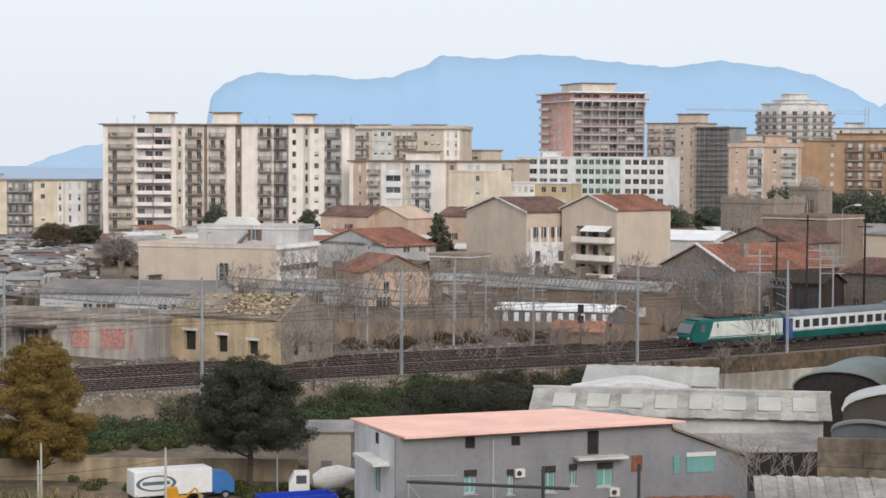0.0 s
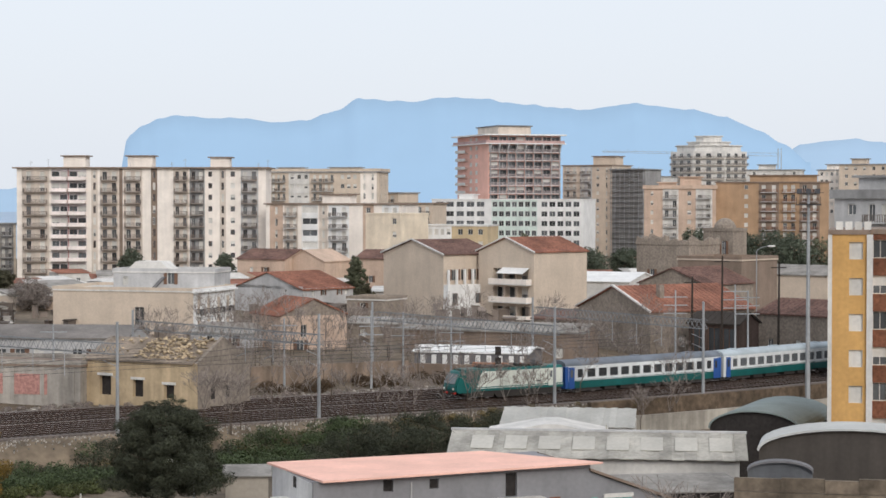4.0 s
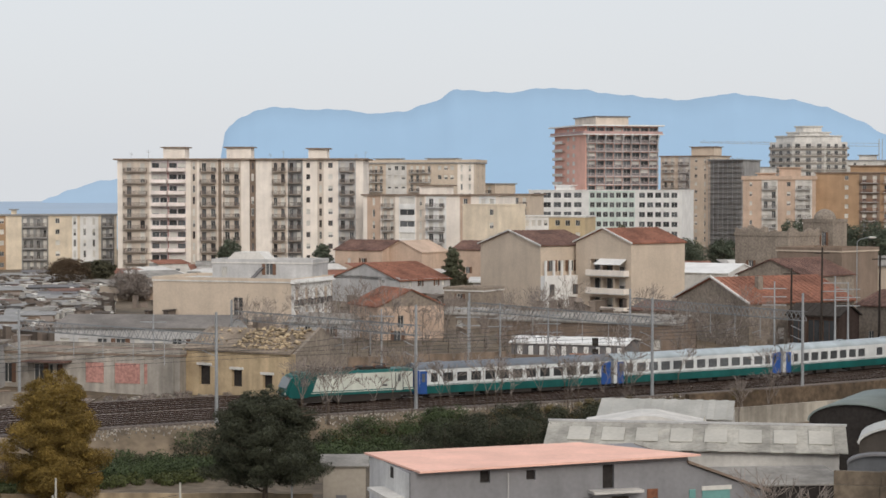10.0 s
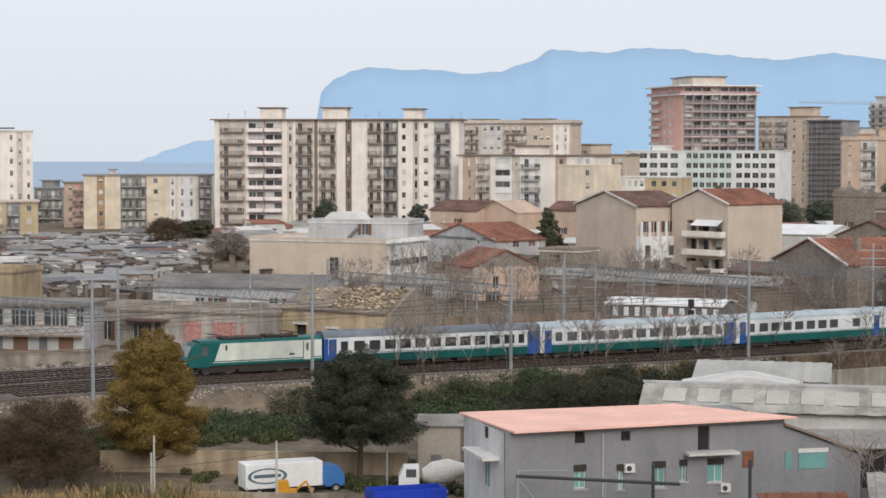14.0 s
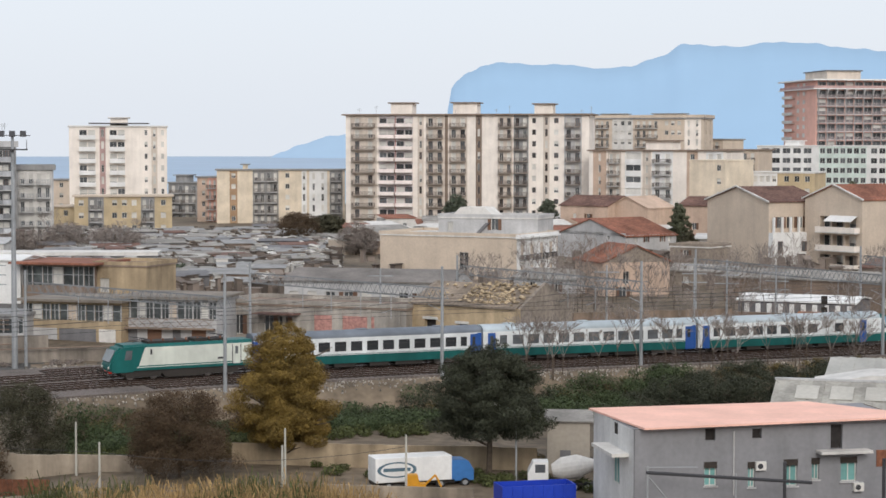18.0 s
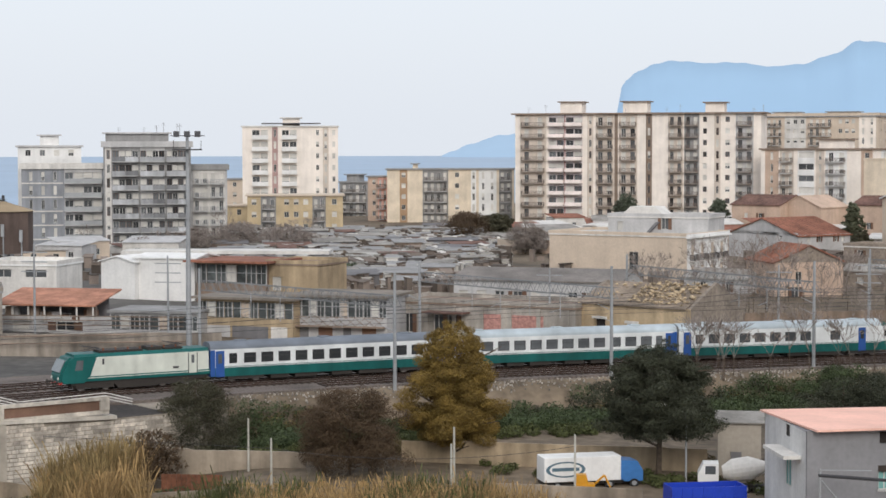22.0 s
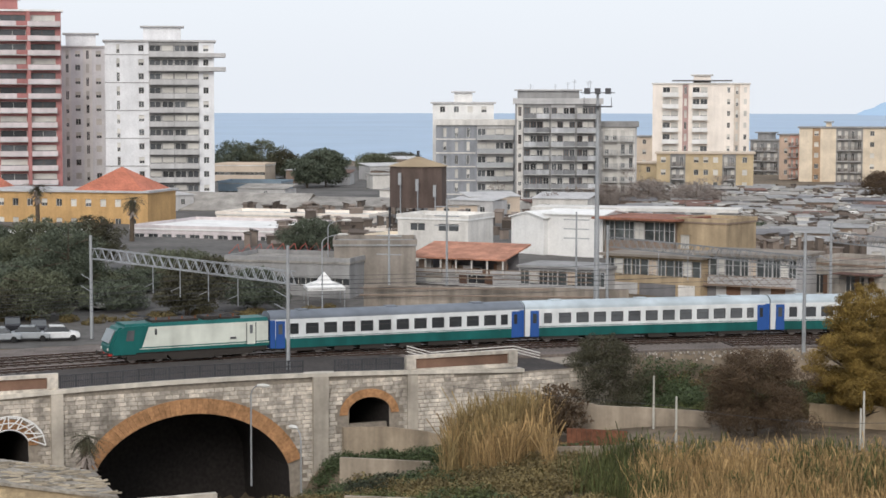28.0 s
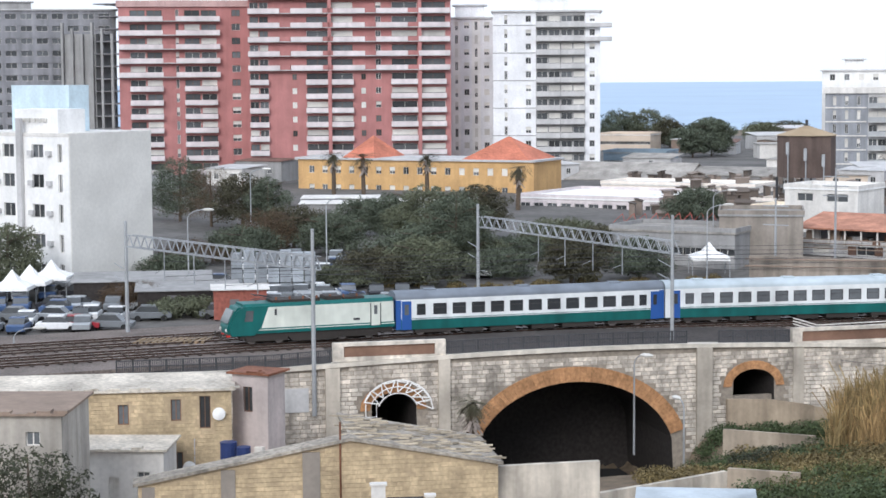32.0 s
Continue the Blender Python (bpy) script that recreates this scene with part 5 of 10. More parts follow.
# dark boards and roof fill the dark gap right of the red roof
OL, L, H = corner_house("timber_shed", "dark open timber shed with a brown sheet roof", (48.6, 283.8), (55.0, 278.4), 6, 5.6, mat("dark_brown_boards", (0.075, 0.05, 0.04), grain=0.2, streak=0.25), 1.4, UNDER_DARK, "x", front=[(0.2, 2.0, 1.0, 4.0), (0.5, 2.0, 1.0, 4.0), (0.8, 2.0, 1.0, 4.0)], seed=19, styles=("dim",), cat="shed")
for at, h in (((50.6, 268.5), 15.5), ((59.6, 273.0), 14.5), ((46.8, 271.0), 12.5)):
    pole = thing("telegraph_pole", "dark tarred wooden telegraph pole with a crossarm", "pole", (*at, 0.4), 0.4, group="telegraph poles by the old houses")
    bm = bmesh.new()
    rod(bm, (0, 0, -0.6), (0.12, 0, h), 0.2, 7, 0.13)
    part("shaft", bm, UNDER_DARK, pole)
    bm = bmesh.new()
    box(bm, -1.2, 1.3, -0.06, 0.06, h - 0.9, h - 0.75)
    part("crossarm", bm, UNDER_DARK, pole)
corner_house("old_stone_house", "low rough stone house with a red-brown roof", (60.78, 293.78), (69.24, 283.67), 12, 6.36, STONEW, 2.0, TILEB, "x", front=[(0.2, 1, 1, 1.6), (0.6, 1, 1, 1.6)], seed=14)
corner_house("old_stone_house", "cluttered low house with tin patches on its roof", (74.33, 372.66), (88.21, 361.39), 14, 9.35, BEIGE, 1.6, FIBRE, "x", front=[(0.3, 1, 3, 1.6), (0.5, 1, 3, 1.6), (0.8, 1.4, 3, 1.6)], seed=15)
corner_house("warehouse", "long low warehouse with a bright white roof", (42.39, 397.75), (54.75, 391.19), 18, 6.93, OFFWHITE, 1.6, WHITE, "x", seed=16, tiles=False, cat="warehouse")
corner_house("old_stone_house", "sagging tiled roofs of an old farmstead", (47.42, 326.57), (57.15, 316.89), 14, 9.63, STONEW, 2.6, TILEB, "y", seed=17, front=[(0.5, 1, 4, 1.5)])
# goods shed with a white roof on piers
# dark grey wall colour stands for the shaded openings between the piers
GS, L, H = corner_house("goods_shed", "low goods shed with white roof over white piers", (7.36, 261.9), (22.28, 257.04), 9, 3.1, DGREY, 0.55, WHITE, "x", seed=18, tiles=False, cat="shed")
for i in range(10):
    bm = bmesh.new()
    box(bm, L * (0.06 + 0.098 * i), L * (0.06 + 0.098 * i) + 0.6, -0.3, 0, 0, H - 0.3)
    part("pier", bm, WHITE, GS)
bm = bmesh.new()
box(bm, -2, L + 2, -1.6, -0.9, 0, H * 0.5)
part("plinth", bm, BROWNW, GS)


HT, L, H = corner_house("platelayers_hut", "low hut with a rusty orange sheet roof", (14.2, 247.6), (20.4, 245.6), 5, 1.5, BROWNW, 1.0, mat("rusty_orange_sheet", (0.36, 0.17, 0.1), grain=0.2, stain=0.3), "x", seed=56, tiles=False, cat="hut", z0=-0.3)
SG = thing("signal_post", "dark signal post with two black lamp heads", "railway signal", (17.4, 243.2, -0.3))
bm = bmesh.new()
rod(bm, (0, 0, 0), (0, 0, 5.0), 0.08, 6)
part("post", bm, DSTEEL, SG)
for z in (3.1, 4.5):
    bm = bmesh.new()
    box(bm, -0.38, 0.38, -0.16, 0.0, z, z + 1.0)
    hd = part("lamp_head", bm, UNDER_DARK, SG, "black signal lamp head")
    for x in (-0.18, 0.18):
        bm = bmesh.new()
        rod(bm, (x, -0.17, z + 0.5), (x, -0.3, z + 0.5), 0.12, 8)
        part("hood", bm, DSTEEL, hd)


# low rubble houses and walls between line and town
corner_house("old_stone_house", "low rubble-stone house with a patched roof", (-5.84, 315.95), (6.64, 309.93), 9, 3.63, STONEW, 0.8, FIBRE, "x", front=[(0.2, 1, 1.2, 1.6), (0.5, 1, 1.2, 1.6), (0.8, 1, 1.2, 1.6)], seed=51)
corner_house("old_stone_house", "dark stone outbuilding with a white-edged roof", (-2.45, 359.99), (4.83, 355.97), 8, 5.07, STONEW, 0, OFFWHITE, "x", front=[(0.4, 1.2, 3, 1.6)], seed=52)
corner_house("old_stone_house", "long low brown shed behind the goods shed", (5.94, 284.94), (31.8, 274.16), 8, 4.65, BROWNW, 1.0, FIBRE, "x", front=[(0.1 + 0.11 * i, 1.2, 1.0, 1.5) for i in range(8)], seed=53)
corner_house("old_stone_house", "small grey house with a stained roof", (-26.14, 298.86), (-16.17, 293.56), 8, 3.35, LGREY, 1.2, FIBRE, "x", front=[(0.3, 1, 1.4, 1.6), (0.7, 1, 1.4, 1.6)], seed=54)
corner_house("old_stone_house", "brown stone house beside the old farmstead", (29.45, 328.68), (36.96, 322.89), 9, 3.48, STONEW, 1.2, TILEB, "x", front=[(0.5, 1, 1.6, 1.6)], seed=55)


# ---- ruined yellow signal house ----
def ruin():
    a, c = (-32.61, 228.69), (-18.51, 220.22)
    t, L = house("ruined_house", "ruined tan-yellow house with a fallen roof of loose rubble", a, c, 12, -0.4, 0, YELLOW)
    H = 5.03 + 0.4
    D = 10.5
    fr = [(u * L - w / 2, u * L + w / 2, 1.3, 1.3 + h) for u, w, h in ((0.2, 1.7, 2.3), (0.49, 1.5, 2.0), (0.76, 1.4, 1.6))]
    ri = [(2.6, 3.4, 1.2, 2.6), (5.6, 6.4, 1.2, 2.6)]
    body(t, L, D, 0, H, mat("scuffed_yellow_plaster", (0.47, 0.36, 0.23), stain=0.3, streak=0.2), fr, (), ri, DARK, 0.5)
    bm = bmesh.new()
    facade(bm, 0, D, 0, H, ri, L + 0.04, 0.04, side="r")
    part("end_wall", bm, [STONEW, DARK], t, "bare stone end wall")
    for x, up in ((L - 0.45, 2.8), (0, 2.4)):
        bm = bmesh.new()
        prism(bm, [(0, H), (D, H), (D / 2, H + up)], x, x + 0.45, "x")
        part("gable", bm, STONEW, t, "bare stone gable")
    bm = bmesh.new()
    prism(bm, [(-0.3, H - 0.1), (D / 2, H + 2.2), (D / 2, H + 2.35), (-0.3, H + 0.1)], 0.5, L - 0.5, "x")
    prism(bm, [(D + 0.3, H - 0.1), (D / 2, H + 2.2), (D / 2, H + 2.35), (D + 0.3, H + 0.1)], 0.5, L - 0.5, "x")
    part("roof_deck", bm, mat("grey_roof_boards", (0.22, 0.175, 0.135), grain=0.3, stain=0.4), t)
    for u, w, h in ((0.2, 1.7, 2.3), (0.49, 1.5, 2.0), (0.76, 1.4, 1.6)):
        bm = bmesh.new()
        box(bm, u * L - w / 2 - 0.25, u * L + w / 2 + 0.25, -0.12, 0, 1.3 + h, 1.3 + h + 0.3)
        part("lintel", bm, OFFWHITE, t)
    rng = random.Random(5)
    shapes = []
    for k in range(6):
        bm = bmesh.new()
        bmesh.ops.create_icosphere(bm, subdivisions=1, radius=0.3)
        for v in bm.verts:
            v.co = Vector((v.co.x * rng.uniform(0.7, 1.5), v.co.y * rng.uniform(0.7, 1.4), v.co.z * rng.uniform(0.4, 0.9)))
        shapes.append(mesh(bm, mat("rubble_stone", (0.36, 0.28, 0.185), rnd=0.5), "stone"))
    for i in range(260):
        u = rng.uniform(0.42, 0.96) if rng.random() < 0.85 else rng.uniform(0.05, 0.95)
        w = rng.uniform(0.05, 1)
        y = w * D / 2
        s = part("stone", shapes[i % 6], None, t, loc=(u * L, y, H + 0.15 + 2.25 * w + rng.uniform(0, 0.3)), rz=rng.uniform(0, 6))
        k = rng.uniform(0.4, 1.0)
        s.scale = (k, k, k)


ruin()

# ---- low railway buildings beyond the yard ----
DINGY = mat("dingy_plaster", (0.34, 0.31, 0.275), stain=0.25, streak=0.25)
RB, L, H = corner_house("railway_building", "long white railway building with a grey sheet roof", (-52.39, 250.58), (-29.94, 248.2), 14, 5.93, LGREY, 1.2, mat("dark_sheet_roof", (0.19, 0.17, 0.155), stain=0.3, grain=0.15), "x",
    front=[(0.06 + 0.11 * i, 1.3, 2.8, 1.8) for i in range(9)], seed=20, tiles=False, cat="building")
RC, L, H = corner_house("railway_building", "worn grey-white workshop with bricked-up pink openings", (-56.29, 233.31), (-32.65, 226.66), 9, 4.18, DINGY, 0, BROWNW, "x",
    front=[(0.25, 1.3, 0.8, 2.2), (0.33, 1.3, 0.8, 2.2), (0.08, 1.2, 0.6, 2.4)], seed=21, styles=("plain", "leaf"), cat="building")
for u0, u1 in ((0.485, 0.6), (0.66, 0.83)):
    bm = bmesh.new()
    box(bm, u0 * L, u1 * L, -0.06, 0, H - 3.3, H - 0.9)
    part("bricked_opening", bm, mat("pink_brick_infill", (0.42, 0.22, 0.19), grain=0.3), RC)
for i in range(7):
    bm = bmesh.new()
    x = L * (0.02 + 0.155 * i)
    box(bm, x, x + 0.5, -0.16, 0, 0, H)
    part("pilaster", bm, DINGY, RC)
bm = bmesh.new()
box(bm, 0.2 * L, 0.43 * L, -2.2, 0, H - 0.9, H - 0.75)
part("canopy", bm, TILEB, RC)


def glazed_house(label, a, c, depth, z0, z1, wall, roof, bays, base, seed, over=0.6, rail=False, lower=()):
    """A light house with a long band of framed panes over a plain base."""
    t, L = house("glazed_house", label, a, c, depth, z0, z1, wall, "building")
    H = z1 - z0
    step = L / bays
    cells = [(step * i + 0.08, step * (i + 1) - 0.08, base, H - 0.35) for i in range(bays)]
    body(t, L, depth, 0, H, wall, cells, (), (), mat("grey_green_panes", (0.085, 0.095, 0.095), 0.15, 0, 0.2, 1.5, 0.5, 0.5, 0, spec=0.5), 0.12)
    for i in range(bays + 1):
        bm = bmesh.new()
        box(bm, step * i - 0.06, step * i + 0.06, -0.06, 0.06, base, H - 0.3)
        part("mullion", bm, LGREY, t)
    for i in range(bays):
        if i % 3 != 1:
            bm = bmesh.new()
            box(bm, step * (i + 0.5) - 0.03, step * (i + 0.5) + 0.03, -0.03, 0.05, base, H - 0.3)
            part("glazing_bar", bm, LGREY, t)
        if i % 4 == seed % 4:
            bm = bmesh.new()
            box(bm, step * i + 0.1, step * (i + 1) - 0.1, 0.02, 0.1, base + 0.1, H - 0.4)
            part("closed_blind", bm, SHUTTER if i % 8 < 4 else BEIGE, t)
    bm = bmesh.new()
    box(bm, 0, L, -0.05, 0.05, (base + H) / 2, (base + H) / 2 + 0.09)
    part("transom", bm, STEEL, t)
    bm = bmesh.new()
    box(bm, -over, L + over, -over * 1.6, depth + 0.3, H, H + 0.3)
    part("roof", bm, roof, t)
    for x0, x1, m in lower:
        bm = bmesh.new()
        box(bm, x0, x1, -0.05, 0, 0.2, base - 1.0 - (0.3 if rail else 0))
        part("lower_door", bm, m, t)
    if rail:
        bm = bmesh.new()
        n = int(L / 1.1)
        for i in range(n):
            x = L * i / n
            rod(bm, (x, -1.2, base - 1.0), (x + L / n, -1.2, base), 0.04, 4)
            rod(bm, (x + L / n, -1.2, base - 1.0), (x, -1.2, base), 0.04, 4)
        box(bm, 0, L, -1.25, -1.15, base, base + 0.08)
        box(bm, 0, L, -1.25, -1.15, base - 1.1, base - 1.0)
        box(bm, 0, L, -1.3, 0, base - 1.2, base - 1.1)
        part("lattice_railing", bm, BROWNW, t)
    return t, L, H


TAN = mat("tan_render", (0.37, 0.285, 0.185), stain=0.25, streak=0.2)
ROOFB = mat("brown_grey_felt", (0.21, 0.18, 0.15), stain=0.3, grain=0.15)
glazed_house("beige railway house with a long glazed veranda", (-79.57, 226.42), (-66.81, 224.26), 9, -0.3, 4.97, TAN, ROOFB, 11, 3.0, 1, lower=[(0.4, 4.4, LGREY), (4.7, 9.6, DGREY), (10.0, 12.2, OFFWHITE)])
glazed_house("long glazed gallery with a rusty lattice railing", (-67.25, 226.22), (-55.35, 225.3), 9, -0.3, 5.38, LGREY, ROOFB, 12, 3.3, 2, rail=True, lower=[(0.4, 1.9, DGREY), (3.2, 5.0, SHUTBR), (6.4, 7.4, DGREY), (8.8, 10.6, SHUTBR)])
glazed_house("glazed house under a red sheet roof", (-93.73, 265.97), (-82.65, 264.38), 10, -0.3, 6.97, BROWNW, TILE, 7, 4.2, 3, over=1.2)
corner_house("flat_roofed_house", "small brown flat-roofed annex", (-82.95, 265.34), (-74.84, 263.58), 9, 6.68, TAN, 0, BROWNW, "x", seed=30, front=[(0.2, 1.5, 3, 2)])
bm = bmesh.new()
box(bm, 0, 32, 0, 7, 0, 0.5)
solid("canopy_roof", bm, OFFWHITE, "long thin pale canopy roof over sheds", "roof", (*(-110.45, 278.93), 7.16), span((-110.45, 278.93), (-85.01, 283.53))[0])
corner_house("storage_shed", "white tarpaulin-covered storage shed", (-109.48, 268.54), (-103.53, 266.6), 8, 6.71, WHITE, 0.8, WHITE, "y", seed=31, tiles=False, cat="shed")
corner_house("storage_shed", "white windowless shed with a shallow roof", (-103.74, 267.6), (-94.3, 266.83), 8, 7.3, WHITE, 0.5, WHITE, "x", seed=32, tiles=False, cat="shed")
WB, L, H = corner_house("flat_roofed_house", "white flat-roofed house with narrow high windows", (-118.9, 248.63), (-107.9, 248.59), 9, 7.2, OFFWHITE, 0, WHITE, "x", front=[(0.28, 2.4, 5.6, 1.1), (0.72, 3.2, 5.6, 1.1)], seed=33, styles=("plain",))
# terracotta-roofed terrace house and its blank grey neighbour
AW, L, H = corner_house("terrace_house", "low house with a terracotta awning over an open terrace", (-104.43, 222.73), (-89.64, 222.63), 9, 2.09, LGREY, 0, LGREY, "x", seed=34, front=[(0.2, 2.2, 1, 1.6), (0.6, 2.4, 1, 1.6)])
bm = bmesh.new()
prism(bm, [(-1.2, H + 2.0), (7.5, H + 3.4), (7.5, H + 3.6), (-1.2, H + 2.2)], -0.3, L - 1.5, "x")
part("awning_roof", bm, mat("faded_orange_awning", (0.40, 0.19, 0.125), grain=0.15, stain=0.3, stain_scale=0.6), AW, "terracotta awning roof")
rng = random.Random(61)
for i in range(16):
    bm = bmesh.new()
    x, y, w, hh = rng.uniform(0, L - 2.5), rng.uniform(-0.4, 2.5), rng.uniform(0.5, 1.8), rng.uniform(0.4, 1.7)
    box(bm, x, x + w, y, y + 0.6, H + 0.25, H + 0.25 + hh)
    part("stored_crate", bm, rng.choice((BROWNW, DGREY, LGREY, SHUTBR, TIN)), AW)
for z in (0.3, 0.9, 1.4):
    bm = bmesh.new()
    rod(bm, (-1, -1.35, H + z - 0.6), (L + 10, -1.35, H + z - 0.5), 0.07, 5)
    part("pipe", bm, BROWNW, AW)
for i in range(7):
    bm = bmesh.new()
    x = (L - 2) * i / 6
    box(bm, x, x + 0.18, -0.9, -0.72, H, H + 2.1)
    part("awning_post", bm, OFFWHITE, AW)
bm = bmesh.new()
box(bm, 0, L - 1.8, 4.0, 4.2, H, H + 2.6)
part("back_wall", bm, DGREY, AW)
corner_house("blank_wall_house", "windowless grey rendered building", (-108.33, 208.54), (-99.37, 212.96), 9, 6.3, mat("dull_grey_render", (0.25, 0.22, 0.19), streak=0.2, stain=0.25), 0, GREY, "x", seed=35, cat="building")
for k, (p, q, dz) in enumerate((((-100.3, 199.6), (-79.0, 205.3), 2.3), ((-100.3, 199.5), (-74.0, 206.6), 1.5), ((-78.0, 203.9), (-50.0, 215.3), 1.2))):
    bm = bmesh.new()
    rod(bm, (0, 0, 0), (q[0] - p[0], q[1] - p[1], 0.2), 0.09, 6)
    solid("pipe_run", bm, BROWNW, "brown pipe along the stained railway wall", "pipe", (*p, dz), group="pipes along the railway wall")
glazed_house("low row of blue-grey glazed stalls", (-89.58, 222.66), (-78.38, 222.6), 7, -0.3, 3.36, LGREY, GREY, 9, 1.6, 5, over=0.3)


# ---- shanty roofs and small yards further back ----
def shed(name, label, at, w, d, h, rz, wall, roof, cat="shed", group="", pitch=0.4):
    t = thing(name, label, cat, (at[0], at[1], land(*at) - 0.1), rz, group)
    bm = bmesh.new()
    box(bm, -w / 2, w / 2, 0, d, 0, h)
    part("wall", bm, wall, t)
    bm = bmesh.new()
    prism(bm, [(-0.3, h + 0.02), (d + 0.3, h + pitch), (d + 0.3, h + pitch + 0.1), (-0.3, h + 0.12)], -w / 2 - 0.3, w / 2 + 0.3, "x")
    part("roof", bm, roof, t)
    if name not in ("shack", "cottage"):
        bm = bmesh.new()
        box(bm, -w * 0.2, -w * 0.2 + 0.9, -0.06, 0, 0, min(2.0, h - 0.2))
        part("door", bm, DGREY, t)
    if name == "cottage":
        for x in ((-0.28, 0.2) if math.hypot(*at) < 420 else (0.05,)):
            part("window", window_mesh(1.1, 1.2, "plain"), None, t, loc=(w * x, -0.01, h * 0.42))
    return t


rng = random.Random(12)
LABELS = {0: "low shack with a pale sheet roof", 1: "low shack with a rusty brown roof", 2: "small grey lean-to with a fibre-cement roof", 3: "white-walled shack with a dull tin roof"}
for i in range(150):
    az, d = radians(rng.uniform(10.2, 18.6)), rng.uniform(295, 500)
    at = (-d * math.sin(az), d * math.cos(az))
    k = rng.choice((0, 0, 0, 1, 2, 2, 3))
    shed("shack", LABELS[k], at, rng.uniform(3, 11), rng.uniform(3, 6), rng.uniform(1.5, 2.5), az + rng.uniform(-0.3, 0.3),
         rng.choice((GREY, BROWNW, DGREY, BROWNW, STONEW)), (GREY, TILEB, FIBRE, DGREY)[k], group="shacks of the shanty yard", pitch=rng.uniform(0.15, 0.6))


def scrap(label, az0, az1, d0, d1, n, seed, material):
    """Boards, sheets and boxes heaped between the shacks."""
    rng = random.Random(seed)
    bm = bmesh.new()
    for i in range(n):
        az, d = radians(rng.uniform(az0, az1)), rng.uniform(d0, d1)
        x, y = -d * math.sin(az), d * math.cos(az)
        z = land(x, y) + rng.uniform(0.5, 2.6)
        w, l, rise = rng.uniform(0.3, 1.7), rng.uniform(0.25, 0.9), rng.uniform(-0.3, 0.5)
        a = rng.uniform(0, 3.1)
        u, v = Vector((math.cos(a), math.sin(a), 0)) * w, Vector((-math.sin(a), math.cos(a), rise)) * l
        c = Vector((x, y, z))
        lo = [bm.verts.new(c + e - Vector((0, 0, 0.12))) for e in (-u - v, u - v, u + v, -u + v)]
        hi = [bm.verts.new(c + e) for e in (-u - v, u - v, u + v, -u + v)]
        bm.faces.new(hi), bm.faces.new(lo[::-1])
        for k in range(4):
            bm.faces.new((lo[k], lo[(k + 1) % 4], hi[(k + 1) % 4], hi[k]))
        foot = [bm.verts.new(c + e * 0.8 - Vector((0, 0, 0.12))) for e in (-u - v, u - v, u + v, -u + v)]
        base = [bm.verts.new((p.co.x, p.co.y, land(x, y) - 0.2)) for p in foot]
        for k in range(4):
            bm.faces.new((base[k], base[(k + 1) % 4], foot[(k + 1) % 4], foot[k]))
    ob = solid("scrap_sheds", bm, material, label, "scrap")
    tagged(ob, kind="stuff")


scrap("heaps of pale boards and sheets between the shacks", 10.2, 18.6, 296, 480, 1300, 3, mat("pale_scrap_sheet", (0.46, 0.44, 0.41), island=0.5))
scrap("heaps of dark boards and sheets between the shacks", 10.2, 18.6, 290, 490, 1500, 4, mat("dark_scrap_sheet", (0.16, 0.13, 0.11), island=0.6))
scrap("clutter of dark lean-tos among the old houses", -14, 9.5, 300, 400, 260, 5, bpy.data.materials["dark_scrap_sheet"])
scrap("clutter of sheds and boards towards the shore", 18.6, 30, 300, 420, 300, 6, bpy.data.materials["dark_scrap_sheet"])
HL = ["small plain plaster house among the yards", "small flat-roofed house with stained walls", "low tiled cottage among the yards"]
for i in range(85):
    az, d = radians(rng.uniform(-15.5, 10.0)), rng.uniform(395, 500)
    at = (-d * math.sin(az), d * math.cos(az))
    k = rng.randrange(3)
    hh = rng.uniform(2.6, 4.2)
    shed("cottage", HL[k], at, rng.uniform(6, 12), rng.uniform(6, 10), hh, az + rng.uniform(-0.6, 0.6),
         rng.choice((BEIGE, OFFWHITE, STONEW, LGREY, PEACH, CREAM)), (FIBRE, OFFWHITE, TILE)[k], "house", "houses of the old quarter", rng.uniform(0.3, 1.6))

# ---- the shore side ----
block("apartment_block", "long five-storey beige apartment row with loggias", (-135.3, 551.65), (-98.69, 559.36), 12, 16.58, 3.15, 5, PALEYEL,
      [(0.02, 0.1, "blank"), (0.1, 0.16, "win", 1, ORANGE), (0.17, 0.28, "blank"), (0.28, 0.48, "balc", 2, GREY), (0.5, 0.6, "win", 1), (0.66, 0.7, "slit", 1, WHITE), (0.72, 0.86, "slit", 2, WHITE), (0.88, 0.98, "balc", 1, GREY)], GREY, [(0.2, 0.24, 1.2)], 0, 0, 40)
block("apartment_block", "peach end block of the apartment row", (-144.25, 563.84), (-137.35, 561.44), 12, 14.29, 3.15, 5, PEACH, [(0.1, 0.5, "win", 1), (0.5, 0.95, "balc", 1, CORAL)], GREY, (), 0, 0, 41)
block("apartment_block", "dark grey balconied block behind the yellow tower", (-162.45, 598.34), (-152.33, 596.87), 12, 11.89, 3.1, 5, GREY, [(0.05, 0.95, "balc", 2)], GREY, [(0.1, 0.5, 2)], 0, 0, 42)
block("apartment_block", "beige block behind the yellow tower", (-191.16, 568.73), (-184.55, 568.81), 12, 13.28, 3.1, 5, BEIGE, [(0.2, 0.8, "win", 1)], GREY, (), 0, 0, 43)
